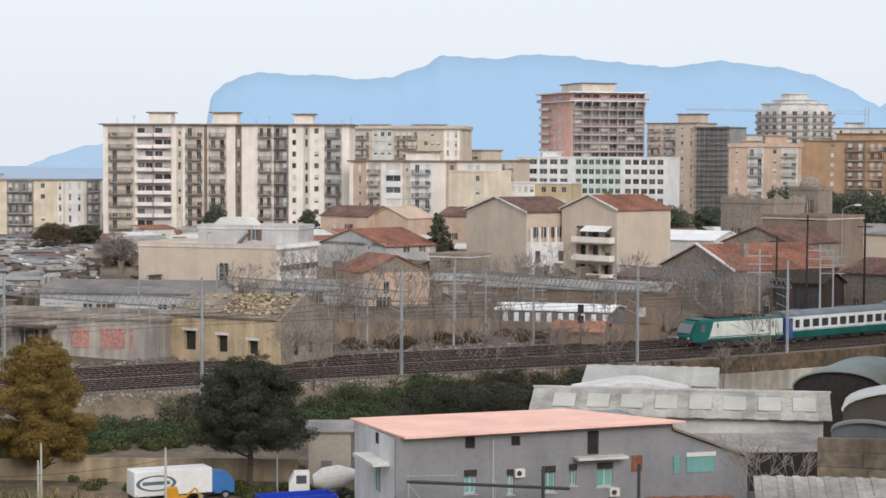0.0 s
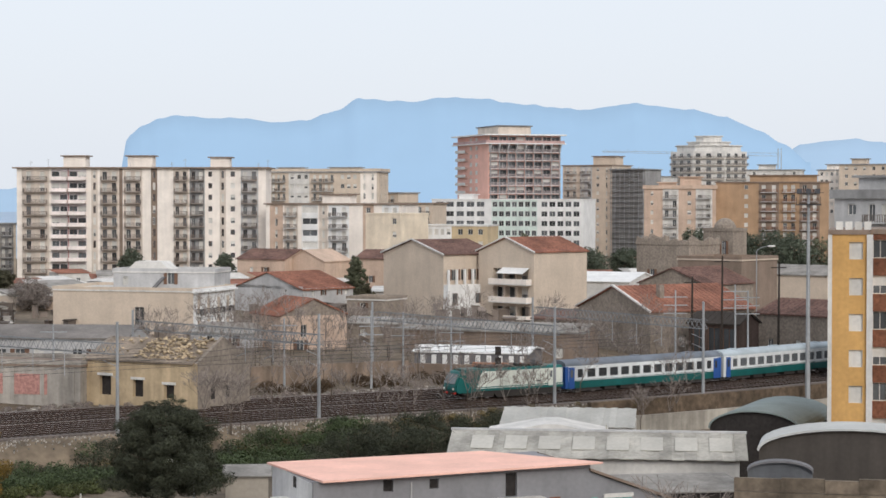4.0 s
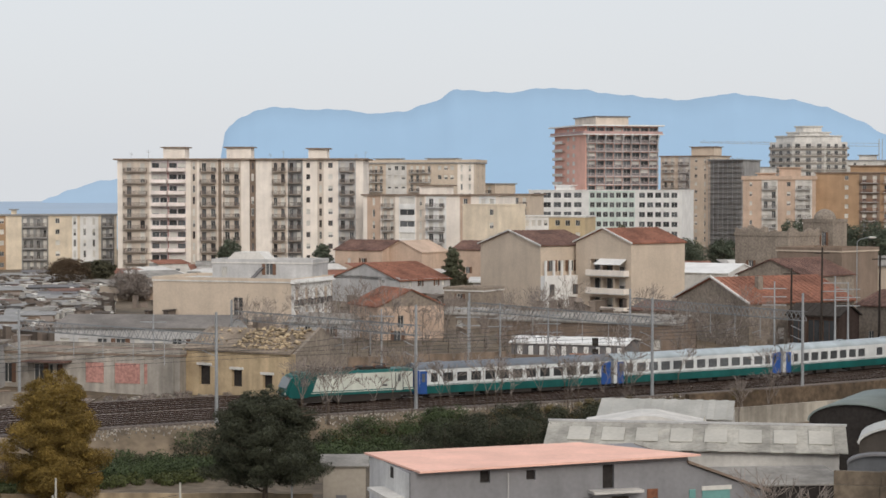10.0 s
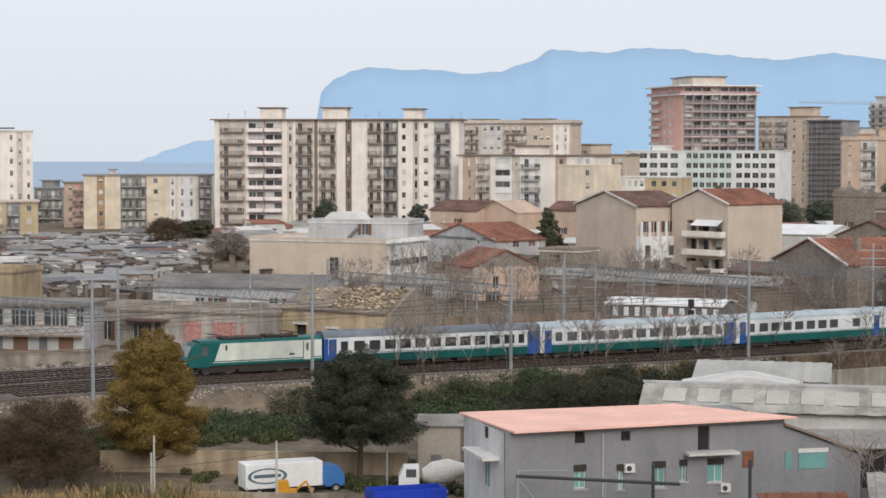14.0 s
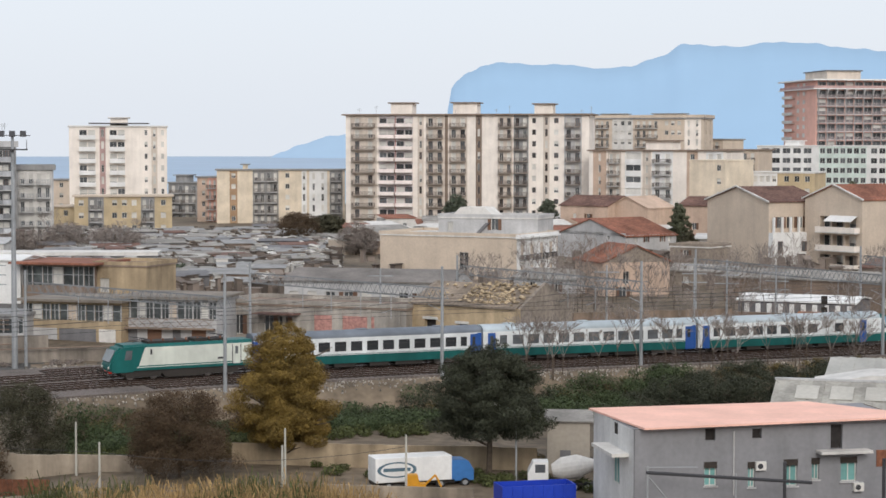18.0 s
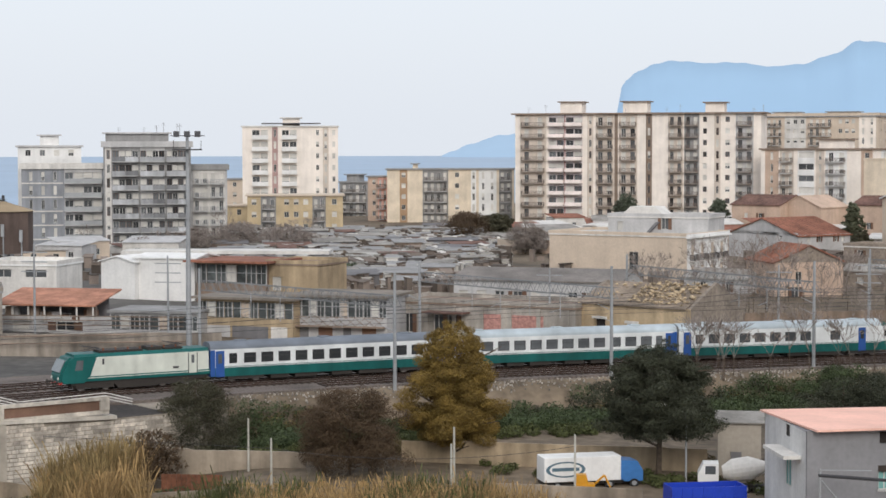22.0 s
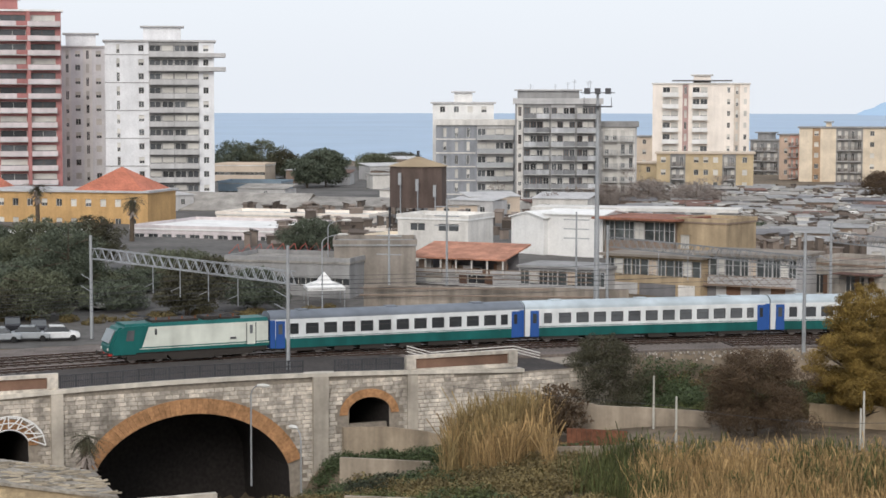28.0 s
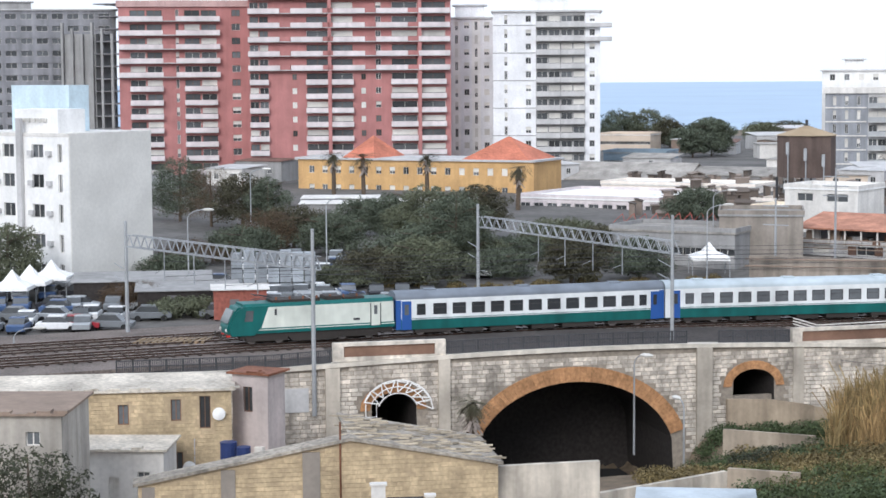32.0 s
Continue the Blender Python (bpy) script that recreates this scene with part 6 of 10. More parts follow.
YT, L, H, zf = block("tower_block", "pale yellow tower block with small white balconies and red-brown panels", (-161.36, 495.38), (-136.8, 502.72), 15, 28.7, 3.12, 9, CREAM,
      [(0.1, 0.27, "solid", 1), (0.31, 0.37, "slit", 1, PINKW), (0.41, 0.57, "solid", 1), (0.76, 0.81, "win", 1), (0.84, 0.9, "slit", 1, LOGGIA), (0.93, 0.98, "win", 1)], OFFWHITE, [(0.42, 0.6, 2.0)], 0, 0, 44, over=0.3, cat="tower block", rail=WHITE, slab=WHITE, styles=("half", "plain", "shut"))
bm = bmesh.new()
box(bm, L * 0.2, L * 0.82, -1.0, 11, H + 0.9, H + 1.15)
part("roof_canopy", bm, DGREY, YT)
block("apartment_block", "four-storey yellow apartment block with brown balconies", (-148.52, 459.6), (-125.73, 466.35), 12, 11.17, 3.1, 4, YELLOW,
      [(0.02, 0.12, "win", 1), (0.14, 0.3, "balc", 1, GREY), (0.36, 0.66, "win", 3), (0.68, 0.82, "balc", 1, GREY), (0.84, 0.98, "win", 1)], BEIGE, (), 0, 0, 45)
block("apartment_block", "lower yellow wing with brown stains", (-156.75, 466.36), (-150.09, 465.4), 12, 8.46, 3.1, 4, YELLOW, [(0.3, 0.9, "win", 1)], BEIGE, (), 0, 0, 46)
GA, L, H, zf = block("apartment_block", "large grey apartment block with continuous metal balconies", (-161.64, 398.46), (-143.88, 405.21), 18, 23.46, 3.1, 7, GREY,
      [(0.02, 0.09, "slit", 1, OFFWHITE), (0.1, 0.4, "solid", 2, GREY), (0.42, 0.7, "solid", 2, LGREY), (0.72, 0.98, "solid", 2, GREY)], LGREY, [(0.02, 0.75, 2.6)], 0, 0, 47, parapet=0.9, rail=mat("grey_metal_panels", (0.36, 0.365, 0.375), rnd=0.5, streak=0.2), styles=("plain", "dim", "half"))
antennas(GA, L, 18, H + 3, 6, 9)
SW, SL, SH_, szf = block("apartment_block", "grey-panelled wing with brown balcony stack", (-180.28, 396.98), (-163.9, 404.02), 16, 18.68, 3.1, 7, mat("slate_grey_panels", (0.26, 0.27, 0.29), streak=0.15),
      [(0.04, 0.48, "slit", 3), (0.52, 0.98, "solid", 2, LGREY)], OFFWHITE, (), 0, 0, 48, parapet=0.8, topmat=OFFWHITE, rail=STEEL)
for z in szf:
    bm = bmesh.new()
    box(bm, -0.05, SL * 0.5, -0.1, 0, z - 0.16, z + 0.12)
    part("string_course", bm, OFFWHITE, SW)
block("apartment_block", "white set-back top storeys above the grey wing", (-188.85, 413.96), (-175.66, 419.72), 10, 23.53, 3.0, 7, WHITE, [(0.05, 0.95, "win", 4)], LGREY, [(0.35, 0.65, 2.2)], 0, 0, 49)
block("apartment_block", "lower grey wing with cluttered balconies", (-147.23, 414.64), (-139.57, 417.28), 14, 18.31, 3.1, 7, LGREY, [(0.05, 0.95, "balc", 2, OFFWHITE)], GREY, (), 0, 0, 50, parapet=0.8, rail=STEEL)


def water_tank():
    c = (-139.19, 299.21)
    t = thing("water_tower", "brown octagonal water tank on an iron frame", "water tower", (*c, -0.2), 0.2)
    z0, z1, R = 6 + 0.2, 12.96 + 0.2, 4.9
    pts = [(R * math.cos(math.pi / 8 + math.pi / 4 * i), R * math.sin(math.pi / 8 + math.pi / 4 * i)) for i in range(8)]
    bm = bmesh.new()
    prism(bm, pts, z0, z1, "z")
    part("tank", bm, mat("brown_tank_paint", (0.11, 0.08, 0.068), streak=0.2), t)
    bm = bmesh.new()
    top = bm.verts.new((0, 0, z1 + 1.7))
    ring = [bm.verts.new((x * 1.08, y * 1.08, z1)) for x, y in pts]
    for i in range(8):
        bm.faces.new((ring[i], ring[(i + 1) % 8], top))
    part("cap", bm, mat("ochre_tank_cap", (0.33, 0.25, 0.16)), t)
    bm = bmesh.new()
    rod(bm, (0, 0, z1 + 1.6), (0, 0, z1 + 2.6), 0.25, 8)
    part("finial", bm, DSTEEL, t)
    for x, y in pts[::2]:
        bm = bmesh.new()
        rod(bm, (x, y, 0), (x, y, z0), 0.25, 6)
        part("leg", bm, DSTEEL, t)
    for i in range(3):
        bm = bmesh.new()
        a = -1.9 + 0.55 * i
        rod(bm, (5.6 * math.cos(a), 5.6 * math.sin(a), 0), (5.6 * math.cos(a), 5.6 * math.sin(a), z1 - 1.0 - i), 0.12, 6)
        box(bm, 5.6 * math.cos(a) - 0.25, 5.6 * math.cos(a) + 0.25, 5.6 * math.sin(a) - 0.6, 5.6 * math.sin(a) - 0.3, z1 - 3 - i, z1 - 1.0 - i)
        part("aerial", bm, STEEL, t)


water_tank()
# ---- big towers at the far end ----
WT, L, H, zf = block("tower_block", "white and grey tower block with long grey balconies", (-245.57, 362.68), (-225.25, 375.64), 16, 37.23, 3.12, 11, PALEG,
      [(0.02, 0.24, "blank"), (0.1, 0.14, "slit", 1), (0.26, 0.4, "win", 1), (0.4, 0.86, "solid", 2, GREY), (0.87, 0.98, "win", 1)], LGREY, [(0.35, 0.7, 3.0)], 0, 0, 60, rail=LGREY, styles=("plain", "half"), cat="tower block")
for k in range(10):
    bm = bmesh.new()
    z = H - 3.0 - 6.2 * k
    if z > 1:
        box(bm, -0.03, L * 0.4, -0.07, 0, z, z + 0.18)
        part("string_course", bm, GREY, WT)
bm = bmesh.new()
box(bm, L * 0.4, L + 2.6, -1.6, 6, H - 6.5, H - 5.6)
box(bm, L * 0.4, L + 2.6, -1.6, 6, H - 3.4, H - 2.5)
part("top_gallery", bm, LGREY, WT)
block("tower_block", "white tower wing with narrow windows", (-263.23, 371.13), (-255.1, 376.76), 16, 36.3, 3.12, 11, PALEG, [(0.05, 0.22, "slit", 1, WHITE), (0.25, 0.5, "win", 1), (0.5, 0.7, "slit", 1, WHITE), (0.72, 0.98, "win", 1)], LGREY, [(0.1, 0.8, 2.8)], 0, 0, 61, cat="tower block")
RT, L, H, zf = block("tower_block", "red tower block with long pale and pink balcony fronts", (-285.12, 324.54), (-249.92, 352.37), 18, 43.42, 3.13, 15, RED,
      [(0.005, 0.1, "solid", 1), (0.28, 0.52, "solid", 1), (0.6, 0.68, "win", 1), (0.7, 0.98, "solid", 1)], WHITE, [(0.2, 0.8, 2.5)], 0, 0, 62, rail=PALEPINK, slab=LGREY, cat="tower block", styles=("plain", "dim", "half"))
for z in zf[:6]:
    balconies(RT, [L * 0.0, L * 0.21, L * 0.42, L * 0.63, L * 0.84], [z], L * 0.155, 1.6, "solid", LGREY, PALEPINK, -0.05)
    balconies(RT, [L * 0.157, L * 0.367, L * 0.577, L * 0.787], [z], L * 0.05, 1.45, "solid", LGREY, RED, -0.05)
for z in zf[6:]:
    for u in (0.215, 0.555):
        part("window", window_mesh(1.0, 1.3, "shut" if (int(z * 7) + int(u * 10)) % 3 else "dim"), None, RT, loc=(L * u, -0.02, z + 0.9))
for x in (0.4, 0.845):
    bm = bmesh.new()
    box(bm, L * x - 0.4, L * x + 0.4, -1.5, 0, 0, H)
    part("pier", bm, RED, RT)
RT2, L, H, zf = block("tower_block", "lower red tower wing with pale balcony rows", (-312.82, 312.26), (-291.72, 332.06), 18, 38.96, 3.13, 12, RED,
      [(0.08, 0.34, "solid", 1), (0.4, 0.5, "slit", 1), (0.5, 0.76, "solid", 1), (0.86, 0.95, "wide", 1)], PINKW, (), 0, 0, 63, rail=PALEPINK, slab=LGREY, parapet=1.0, topmat=PINKW, cat="tower block", styles=("plain", "dim", "half"))
for z in zf[:5]:
    balconies(RT2, [0, L * 0.44], [z], L * 0.34, 1.6, "solid", LGREY, PALEPINK, -0.05)
    balconies(RT2, [L * 0.342], [z], L * 0.096, 1.4, "solid", LGREY, RED, -0.05)
bm = bmesh.new()
box(bm, L * 0.3, L * 0.55, 2, 10, H + 0.4, H + 2.8)
part("stair_house", bm, WHITE, RT2)
DT, L, H, zf = block("unfinished_block", "dark grey unfinished concrete block with rows of window bands", (-416.41, 335.9), (-379.08, 377.53), 18, 41.2, 3.3, 11, GREY, [(0.02, 0.98, "wide", 13, mat("blue_grey_concrete", (0.235, 0.235, 0.25), streak=0.2))], LGREY, [(0.2, 0.6, 2)], 0, 0, 64, styles=("plain",))
UF = thing("concrete_frame", "raw concrete frame of an unfinished building", "building", (*(-385.8, 363.39), -0.5), span((-385.8, 363.39), (-366.13, 369.25))[0])
H = 37.73 + 0.5
for i in range(7):
    bm = bmesh.new()
    box(bm, 3.0 * i, 3.0 * i + 0.7, 0, 0.7, 0, H - (i % 3) * 1.5)
    part("column", bm, GREY, UF)
for k in range(15):
    bm = bmesh.new()
    box(bm, 10, 18.7, 0.1, 12, 3.3 * k, 3.3 * k + 0.3)
    part("floor_slab", bm, DGREY, UF)
bm = bmesh.new()
box(bm, 0, 10, 1, 12, 0, H - 3)
part("core", bm, GREY, UF)

# white block beside the car park
XB, L, H, zf = block("apartment_block", "white apartment block with a blank pale end wall", (-173.87, 147.49), (-155.4, 147.13), 12.5, 17.07, 3.3, 7, WHITE,
      [(0.02, 0.2, "wide", 1), (0.22, 0.34, "slit", 1), (0.4, 0.54, "wide", 1), (0.66, 0.8, "wide", 1), (0.88, 0.97, "slit", 1)], OFFWHITE, (), 0, 0, 65, styles=("plain",), over=0.05)
bm = bmesh.new()
box(bm, L + 0.0, L + 0.12, 0.1, 12.4, 0, H + 0.3)
part("end_wall", bm, mat("pale_grey_render", (0.62, 0.6, 0.56), stain=0.08, grain=0.05), XB)
bm = bmesh.new()
box(bm, L * 0.57, L * 0.61, -0.5, -0.1, 0, H + 2)
part("flue", bm, LGREY, XB)
bm = bmesh.new()
box(bm, L * 0.2, L * 0.72, 5.0, 8, H + 0.4, H + 5.6)
part("roof_house", bm, mat("pale_blue_render", (0.5, 0.6, 0.65), streak=0.08), XB, "pale blue rooftop plant room")
bm = bmesh.new()
box(bm, L * 0.5, L * 0.88, 0.6, 4.6, H + 0.4, H + 3.0)
part("roof_house", bm, WHITE, XB, "white rooftop plant room")
for i in range(5):
    bm = bmesh.new()
    box(bm, L * 0.56 + 0.9 * i, L * 0.56 + 0.9 * i + 0.6, 0.35, 0.6, H + 1.6, H + 2.0)
    part("air_conditioner", bm, SHUTTER, XB)
for z in zf[:6]:
    for x in (0.36, 0.66, 0.82):
        bm = bmesh.new()
        box(bm, L * x, L * x + 0.7, -0.4, 0, z + 1.2, z + 1.75)
        part("air_conditioner", bm, LGREY, XB)


# yellow villa with hipped roofs
def hip(bm, x0, x1, y0, y1, z, rise):
    p = [bm.verts.new(c) for c in ((x0, y0, z), (x1, y0, z), (x1, y1, z), (x0, y1, z))]
    m = min(x1 - x0, y1 - y0) / 2
    a, b = bm.verts.new((x0 + m, (y0 + y1) / 2, z + rise)), bm.verts.new((x1 - m + 0.01, (y0 + y1) / 2, z + rise))
    for f in ((p[0], p[1], b, a), (p[1], p[2], b), (p[2], p[3], a, b), (p[3], p[0], a)):
        bm.faces.new(f)


VI, L, H, zf = block("villa", "long ochre-yellow villa with orange hipped roofs", (-246.22, 294.67), (-196.68, 303.91), 14, 6.96, 3.6, 2, VILLAY, [(0.03, 0.97, "win", 16)], LGREY, (), 0, 0, 66, cat="villa")
for x0, x1 in ((0.71, 0.985), (0.2, 0.34)):
    bm = bmesh.new()
    hip(bm, L * x0, L * x1, -0.5, 13, H + 0.4, 4.2)
    part("hipped_roof", bm, mat("orange_roof_tiles", (0.46, 0.16, 0.1), grain=0.25, stain=0.25) if "orange_roof_tiles" not in bpy.data.materials else bpy.data.materials["orange_roof_tiles"], VI)
for label, a, c, dep, zt, wall, rise, roof in (
        ("long old factory shed with a grey ridged roof", (-222.75, 344.21), (-189.61, 349.93), 16, 1.39, BEIGE, 3.2, FIBRE),
        ("low white market hall with a flat roof", (-181.72, 275.46), (-155.29, 277.5), 24, 2.42, PALEPINK, 0, WHITE),
        ("beige row building with small windows", (-191.12, 319.15), (-160.2, 322.39), 12, 2.21, CREAM, 0, OFFWHITE),
        ("blue-grey steel shed near the shore", (-241, 403.51), (-226.03, 407.51), 12, 4.12, mat("blue_grey_cladding", (0.2, 0.26, 0.31)), 0, TIN),
        ("low beige house with white roof terraces", (-149.51, 299.79), (-137.36, 298.95), 10, 1.37, CREAM, 0, OFFWHITE),
        ("small pale flat-roofed house", (-133.89, 268.47), (-127.21, 268.38), 8, 2.62, PALEYEL, 0, WHITE),
        ("long grey-roofed sheds near the shore", (-190.57, 351.69), (-165.89, 355.17), 14, 2.53, GREY, 1.4, FIBRE),
        ("beige villa among the shore pines", (-287.99, 480.27), (-273.63, 484.01), 12, 5.54, BEIGE, 0, OFFWHITE),
        ("pale long depot roof beside the line", (-120.3, 203.04), (-104.41, 204.93), 10, 4.47, GREY, 0, FIBRE)):
    corner_house("depot_building", label, a, c, dep, zt, wall, rise, roof, "x", front=[(0.06 + 0.098 * i, 1.9, zt - (1.6 if zt < 3 else 2.6), 0.9) for i in range(10)], seed=70, tiles=False, cat="building", styles=("plain",))
for i in range(55):
    az, d = radians(rng.uniform(19, 46)), rng.uniform(362, 640)
    at = (-d * math.sin(az), d * math.cos(az))
    k = rng.randrange(3)
    shed("cottage", HL[k], at, rng.uniform(7, 15), rng.uniform(6, 10), rng.uniform(2.6, 4.4), az + rng.uniform(-0.6, 0.6),
         rng.choice((BEIGE, OFFWHITE, LGREY, BROWNW, GREY)), (FIBRE, LGREY, TILEB)[k], "house", "houses towards the shore", rng.uniform(0.2, 1.0))


# ---- masonry and ironwork of the bridge ----
def arch_top(s):
    """Lowest masonry height over the road at s along the bridge, or None where the wall is whole."""
    for m, h, foot, crown, ring in ARCHES:
        k = (s - m) / (h + ring)
        if abs(k) < 1:
            if 20 < m < 30:
                return foot + (crown + ring - foot) * math.sqrt(1 - k * k)
            return crown - h * 0.72 + (h * 0.72 + ring) * math.sqrt(1 - k * k)
    return None


STONES = []
for w, h in ((0.62, 0.36), (0.8, 0.36), (0.95, 0.36)):
    bm = bmesh.new()
    box(bm, 0, w - 0.05, -0.07, 0.02, 0, h - 0.05)
    bmesh.ops.bevel(bm, geom=[e for e in bm.edges if all(v.co.y < -0.05 for v in e.verts)], offset=0.03, segments=1, affect="EDGES")
    STONES.append((w, mesh(bm, STONE, "ashlar")))
rng = random.Random(8)
rest = bmesh.new()
near = 0
for r in range(24):
    z = -8.9 + 0.36 * r
    s = -12 + rng.uniform(0, 0.5)
    while s < BL + 9:
        w, me = rng.choice(STONES)
        low = arch_top(s + w / 2)
        inside = low is not None and z < low and (z + 8.9 > -20)
        for m, h, foot, crown, ring in ARCHES[1:]:
            if abs(s + w / 2 - m) < h + ring and z < crown - h * 0.72 - 1.6 and m > 40:
                inside = z > -4.6
        if not inside and z + 0.4 < cornice_z(s):
            if near < 300 and ((36.2 < s < 40.5 or 45.5 < s < 52) or (5 < s < 8)):
                part("ashlar", me, None, BRIDGE, loc=(s, 0, z + rng.uniform(-0.01, 0.01)))
                near += 1
            else:
                y = rng.uniform(-0.03, 0.02)
                box(rest, s, s + w - 0.05, -0.05 + y, 0.02, z, z + 0.31)
        s += w
tagged(part("ashlar_courses", rest, mat("limestone_courses", (0.455, 0.405, 0.345), grain=0.25, stain=0.3, stain_scale=0.5, island=0.3, streak=0.3), BRIDGE), kind="stuff")
# brick rings of the arches
for m, h, foot, crown, ring in ARCHES:
    big = 20 < m < 30
    n = 64 if big else 22
    b = crown - foot if big else h * 0.72
    base = foot if big else crown - h * 0.72
    for i in range(n):
        a0, a1 = math.pi * i / n, math.pi * (i + 0.97) / n
        if big and not 0.1 < i / n < 0.9:
            continue
        p = []
        for a, e in ((a0, 0), (a1, 0), (a1, ring * (0.95 if big else 0.8)), (a0, ring * (0.95 if big else 0.8))):
            p.append((m - (h + e) * math.cos(a), base + (b + e) * math.sin(a)))
        bm = bmesh.new()
        prism(bm, p, -0.14, 0.3, "y")
        part("voussoir", bm, BRICK, BRIDGE)
bm = bmesh.new()
for i in range(70):
    s0, s1 = -50 + (BL + 50.5) * i / 70, -50 + (BL + 50.5) * (i + 1) / 70
    z0, z1 = cornice_z(s0), cornice_z(s1)
    v = [bm.verts.new(c) for c in ((s0, -0.3, z0 - 0.05), (s1, -0.3, z1 - 0.05), (s1, 0.9, z1 - 0.05), (s0, 0.9, z0 - 0.05), (s0, -0.3, z0 + 0.28), (s1, -0.3, z1 + 0.28), (s1, 0.9, z1 + 0.28), (s0, 0.9, z0 + 0.28))]
    for q in ((0, 1, 5, 4), (4, 5, 6, 7), (3, 2, 1, 0), (1, 2, 6, 5), (2, 3, 7, 6), (3, 0, 4, 7)):
        bm.faces.new([v[k] for k in q])
part("cornice", bm, mat("cornice_stone", (0.5, 0.455, 0.39), stain=0.25, streak=0.2), BRIDGE)
# pilasters that stand proud
for s0, s1, d in ((37.1, 38.5, 0.4), (46.0, 47.0, 0.2), (4.9, 6.1, 0.35), (14.4, 15.4, 0.35)):
    bm = bmesh.new()
    box(bm, s0, s1, -d, 0.0, -9.3, cornice_z(s0) - 0.05)
    part("pilaster", bm, mat("pilaster_stone", (0.42, 0.375, 0.315), stain=0.25, streak=0.2), BRIDGE)
# solid parapets with recessed brown panels
for s0, s1 in ((5.6, 15.1), (46.0, 56.9)):
    z = cornice_z((s0 + s1) / 2) + 0.2
    bm = bmesh.new()
    box(bm, s0, s1, 0.1, 0.5, z, z + 0.35)
    box(bm, s0, s1, 0.05, 0.55, z + 1.25, z + 1.55)
    for x in (s0, s1 - 0.9):
        box(bm, x, x + 0.9, 0.02, 0.58, z + 0.35, z + 1.25)
    pw = part("parapet", bm, STONE, BRIDGE, "pale stone parapet")
    bm = bmesh.new()
    box(bm, s0 + 0.9, s1 - 0.9, 0.25, 0.4, z + 0.35, z + 1.25)
    part("parapet_panel", bm, mat("rust_brown_panel", (0.17, 0.1, 0.07), stain=0.4), pw)
for s0, s1 in ((15.3, 36.4), (39.3, 45.8), (-12, 5.4)):
    n = int((s1 - s0) / 1.3)
    for i in range(n + 1):
        s = s0 + (s1 - s0) * i / n
        z = cornice_z(s) + 0.25
        bm = bmesh.new()
        box(bm, s - 0.04, s + 0.04, 0.3, 0.38, z, z + 1.15)
        part("railing_post", bm, DSTEEL, BRIDGE)
        if i < n:
            t = s0 + (s1 - s0) * (i + 1) / n
            z2 = cornice_z(t) + 0.25
            bm = bmesh.new()
            for k in (0.08, 0.6, 1.1):
                rod(bm, (s, 0.34, z + k), (t, 0.34, z2 + k), 0.05, 4)
            for k in range(9):
                u = (k + 0.5) / 9
                rod(bm, (s + (t - s) * u, 0.34, z + 0.1), (s + (t - s) * u, 0.34, z + 1.1), 0.04, 4)
            part("railing_panel", bm, DSTEEL, BRIDGE)
# white pipe frame on top of the second parapet
bm = bmesh.new()
z = cornice_z(50) + 2.0
for k in range(3):
    rod(bm, (46.3, 0.7, z + 0.25 * k), (48.6, 0.7, z - 0.7 + 0.25 * k), 0.05, 5)
    rod(bm, (48.6, 0.7, z - 0.7 + 0.25 * k), (56.8, 0.7, z - 0.55 + 0.25 * k), 0.05, 5)
    rod(bm, (56.8, 0.7, z - 0.55 + 0.25 * k), (59.5, 0.7, z - 1.3 + 0.25 * k), 0.05, 5)
part("pipe_rail", bm, OFFWHITE, BRIDGE, "white pipe handrail")
# retaining wall left of the bridge and embankment ends
bm = bmesh.new()
box(bm, -50, -8, 0.0, 1.2, -9.5, -0.5)
box(bm, BL + 5.9, BL + 12, 0.02, 9, -9.5, -0.5)
part("retaining_wall", bm, MORTAR, BRIDGE)
bm = bmesh.new()
box(bm, 1.3, 3.5, -0.16, 0.0, -3.9, -1.9)
part("wall_plate", bm, LGREY, BRIDGE, "pale plate behind the mast")
# lattice light frame hung in the small arch
bm = bmesh.new()
for i in range(7):
    a = math.pi * (0.12 + 0.76 * i / 6)
    b = math.pi * (0.12 + 0.76 * (i + 0.8) / 6)
    p0 = (10.9 - 3.0 * math.cos(a), -0.45, -4.2 + 2.6 * math.sin(a))
    p1 = (10.9 - 1.7 * math.cos(a), -0.45, -4.0 + 1.5 * math.sin(a))
    p2 = (10.9 - 3.0 * math.cos(b), -0.45, -4.2 + 2.6 * math.sin(b))
    rod(bm, p0, p1, 0.06, 4), rod(bm, p1, p2, 0.06, 4), rod(bm, p0, p2, 0.06, 4)
for rx, rz in ((3.0, 2.6), (2.35, 2.05), (1.7, 1.5)):
    arc = [(10.9 - rx * math.cos(math.pi * (0.1 + 0.8 * k / 12)), -0.45, -4.1 + rz * math.sin(math.pi * (0.1 + 0.8 * k / 12))) for k in range(13)]
    tube(bm, arc, 0.05)
tube(bm, [(8.2, -0.45, -3.4), (8.2, -0.45, -4.5), (9.1, -0.45, -4.5), (9.1, -0.45, -3.4)], 0.05)
part("light_frame", bm, WHITE, BRIDGE, "white lattice frame of festive lights")

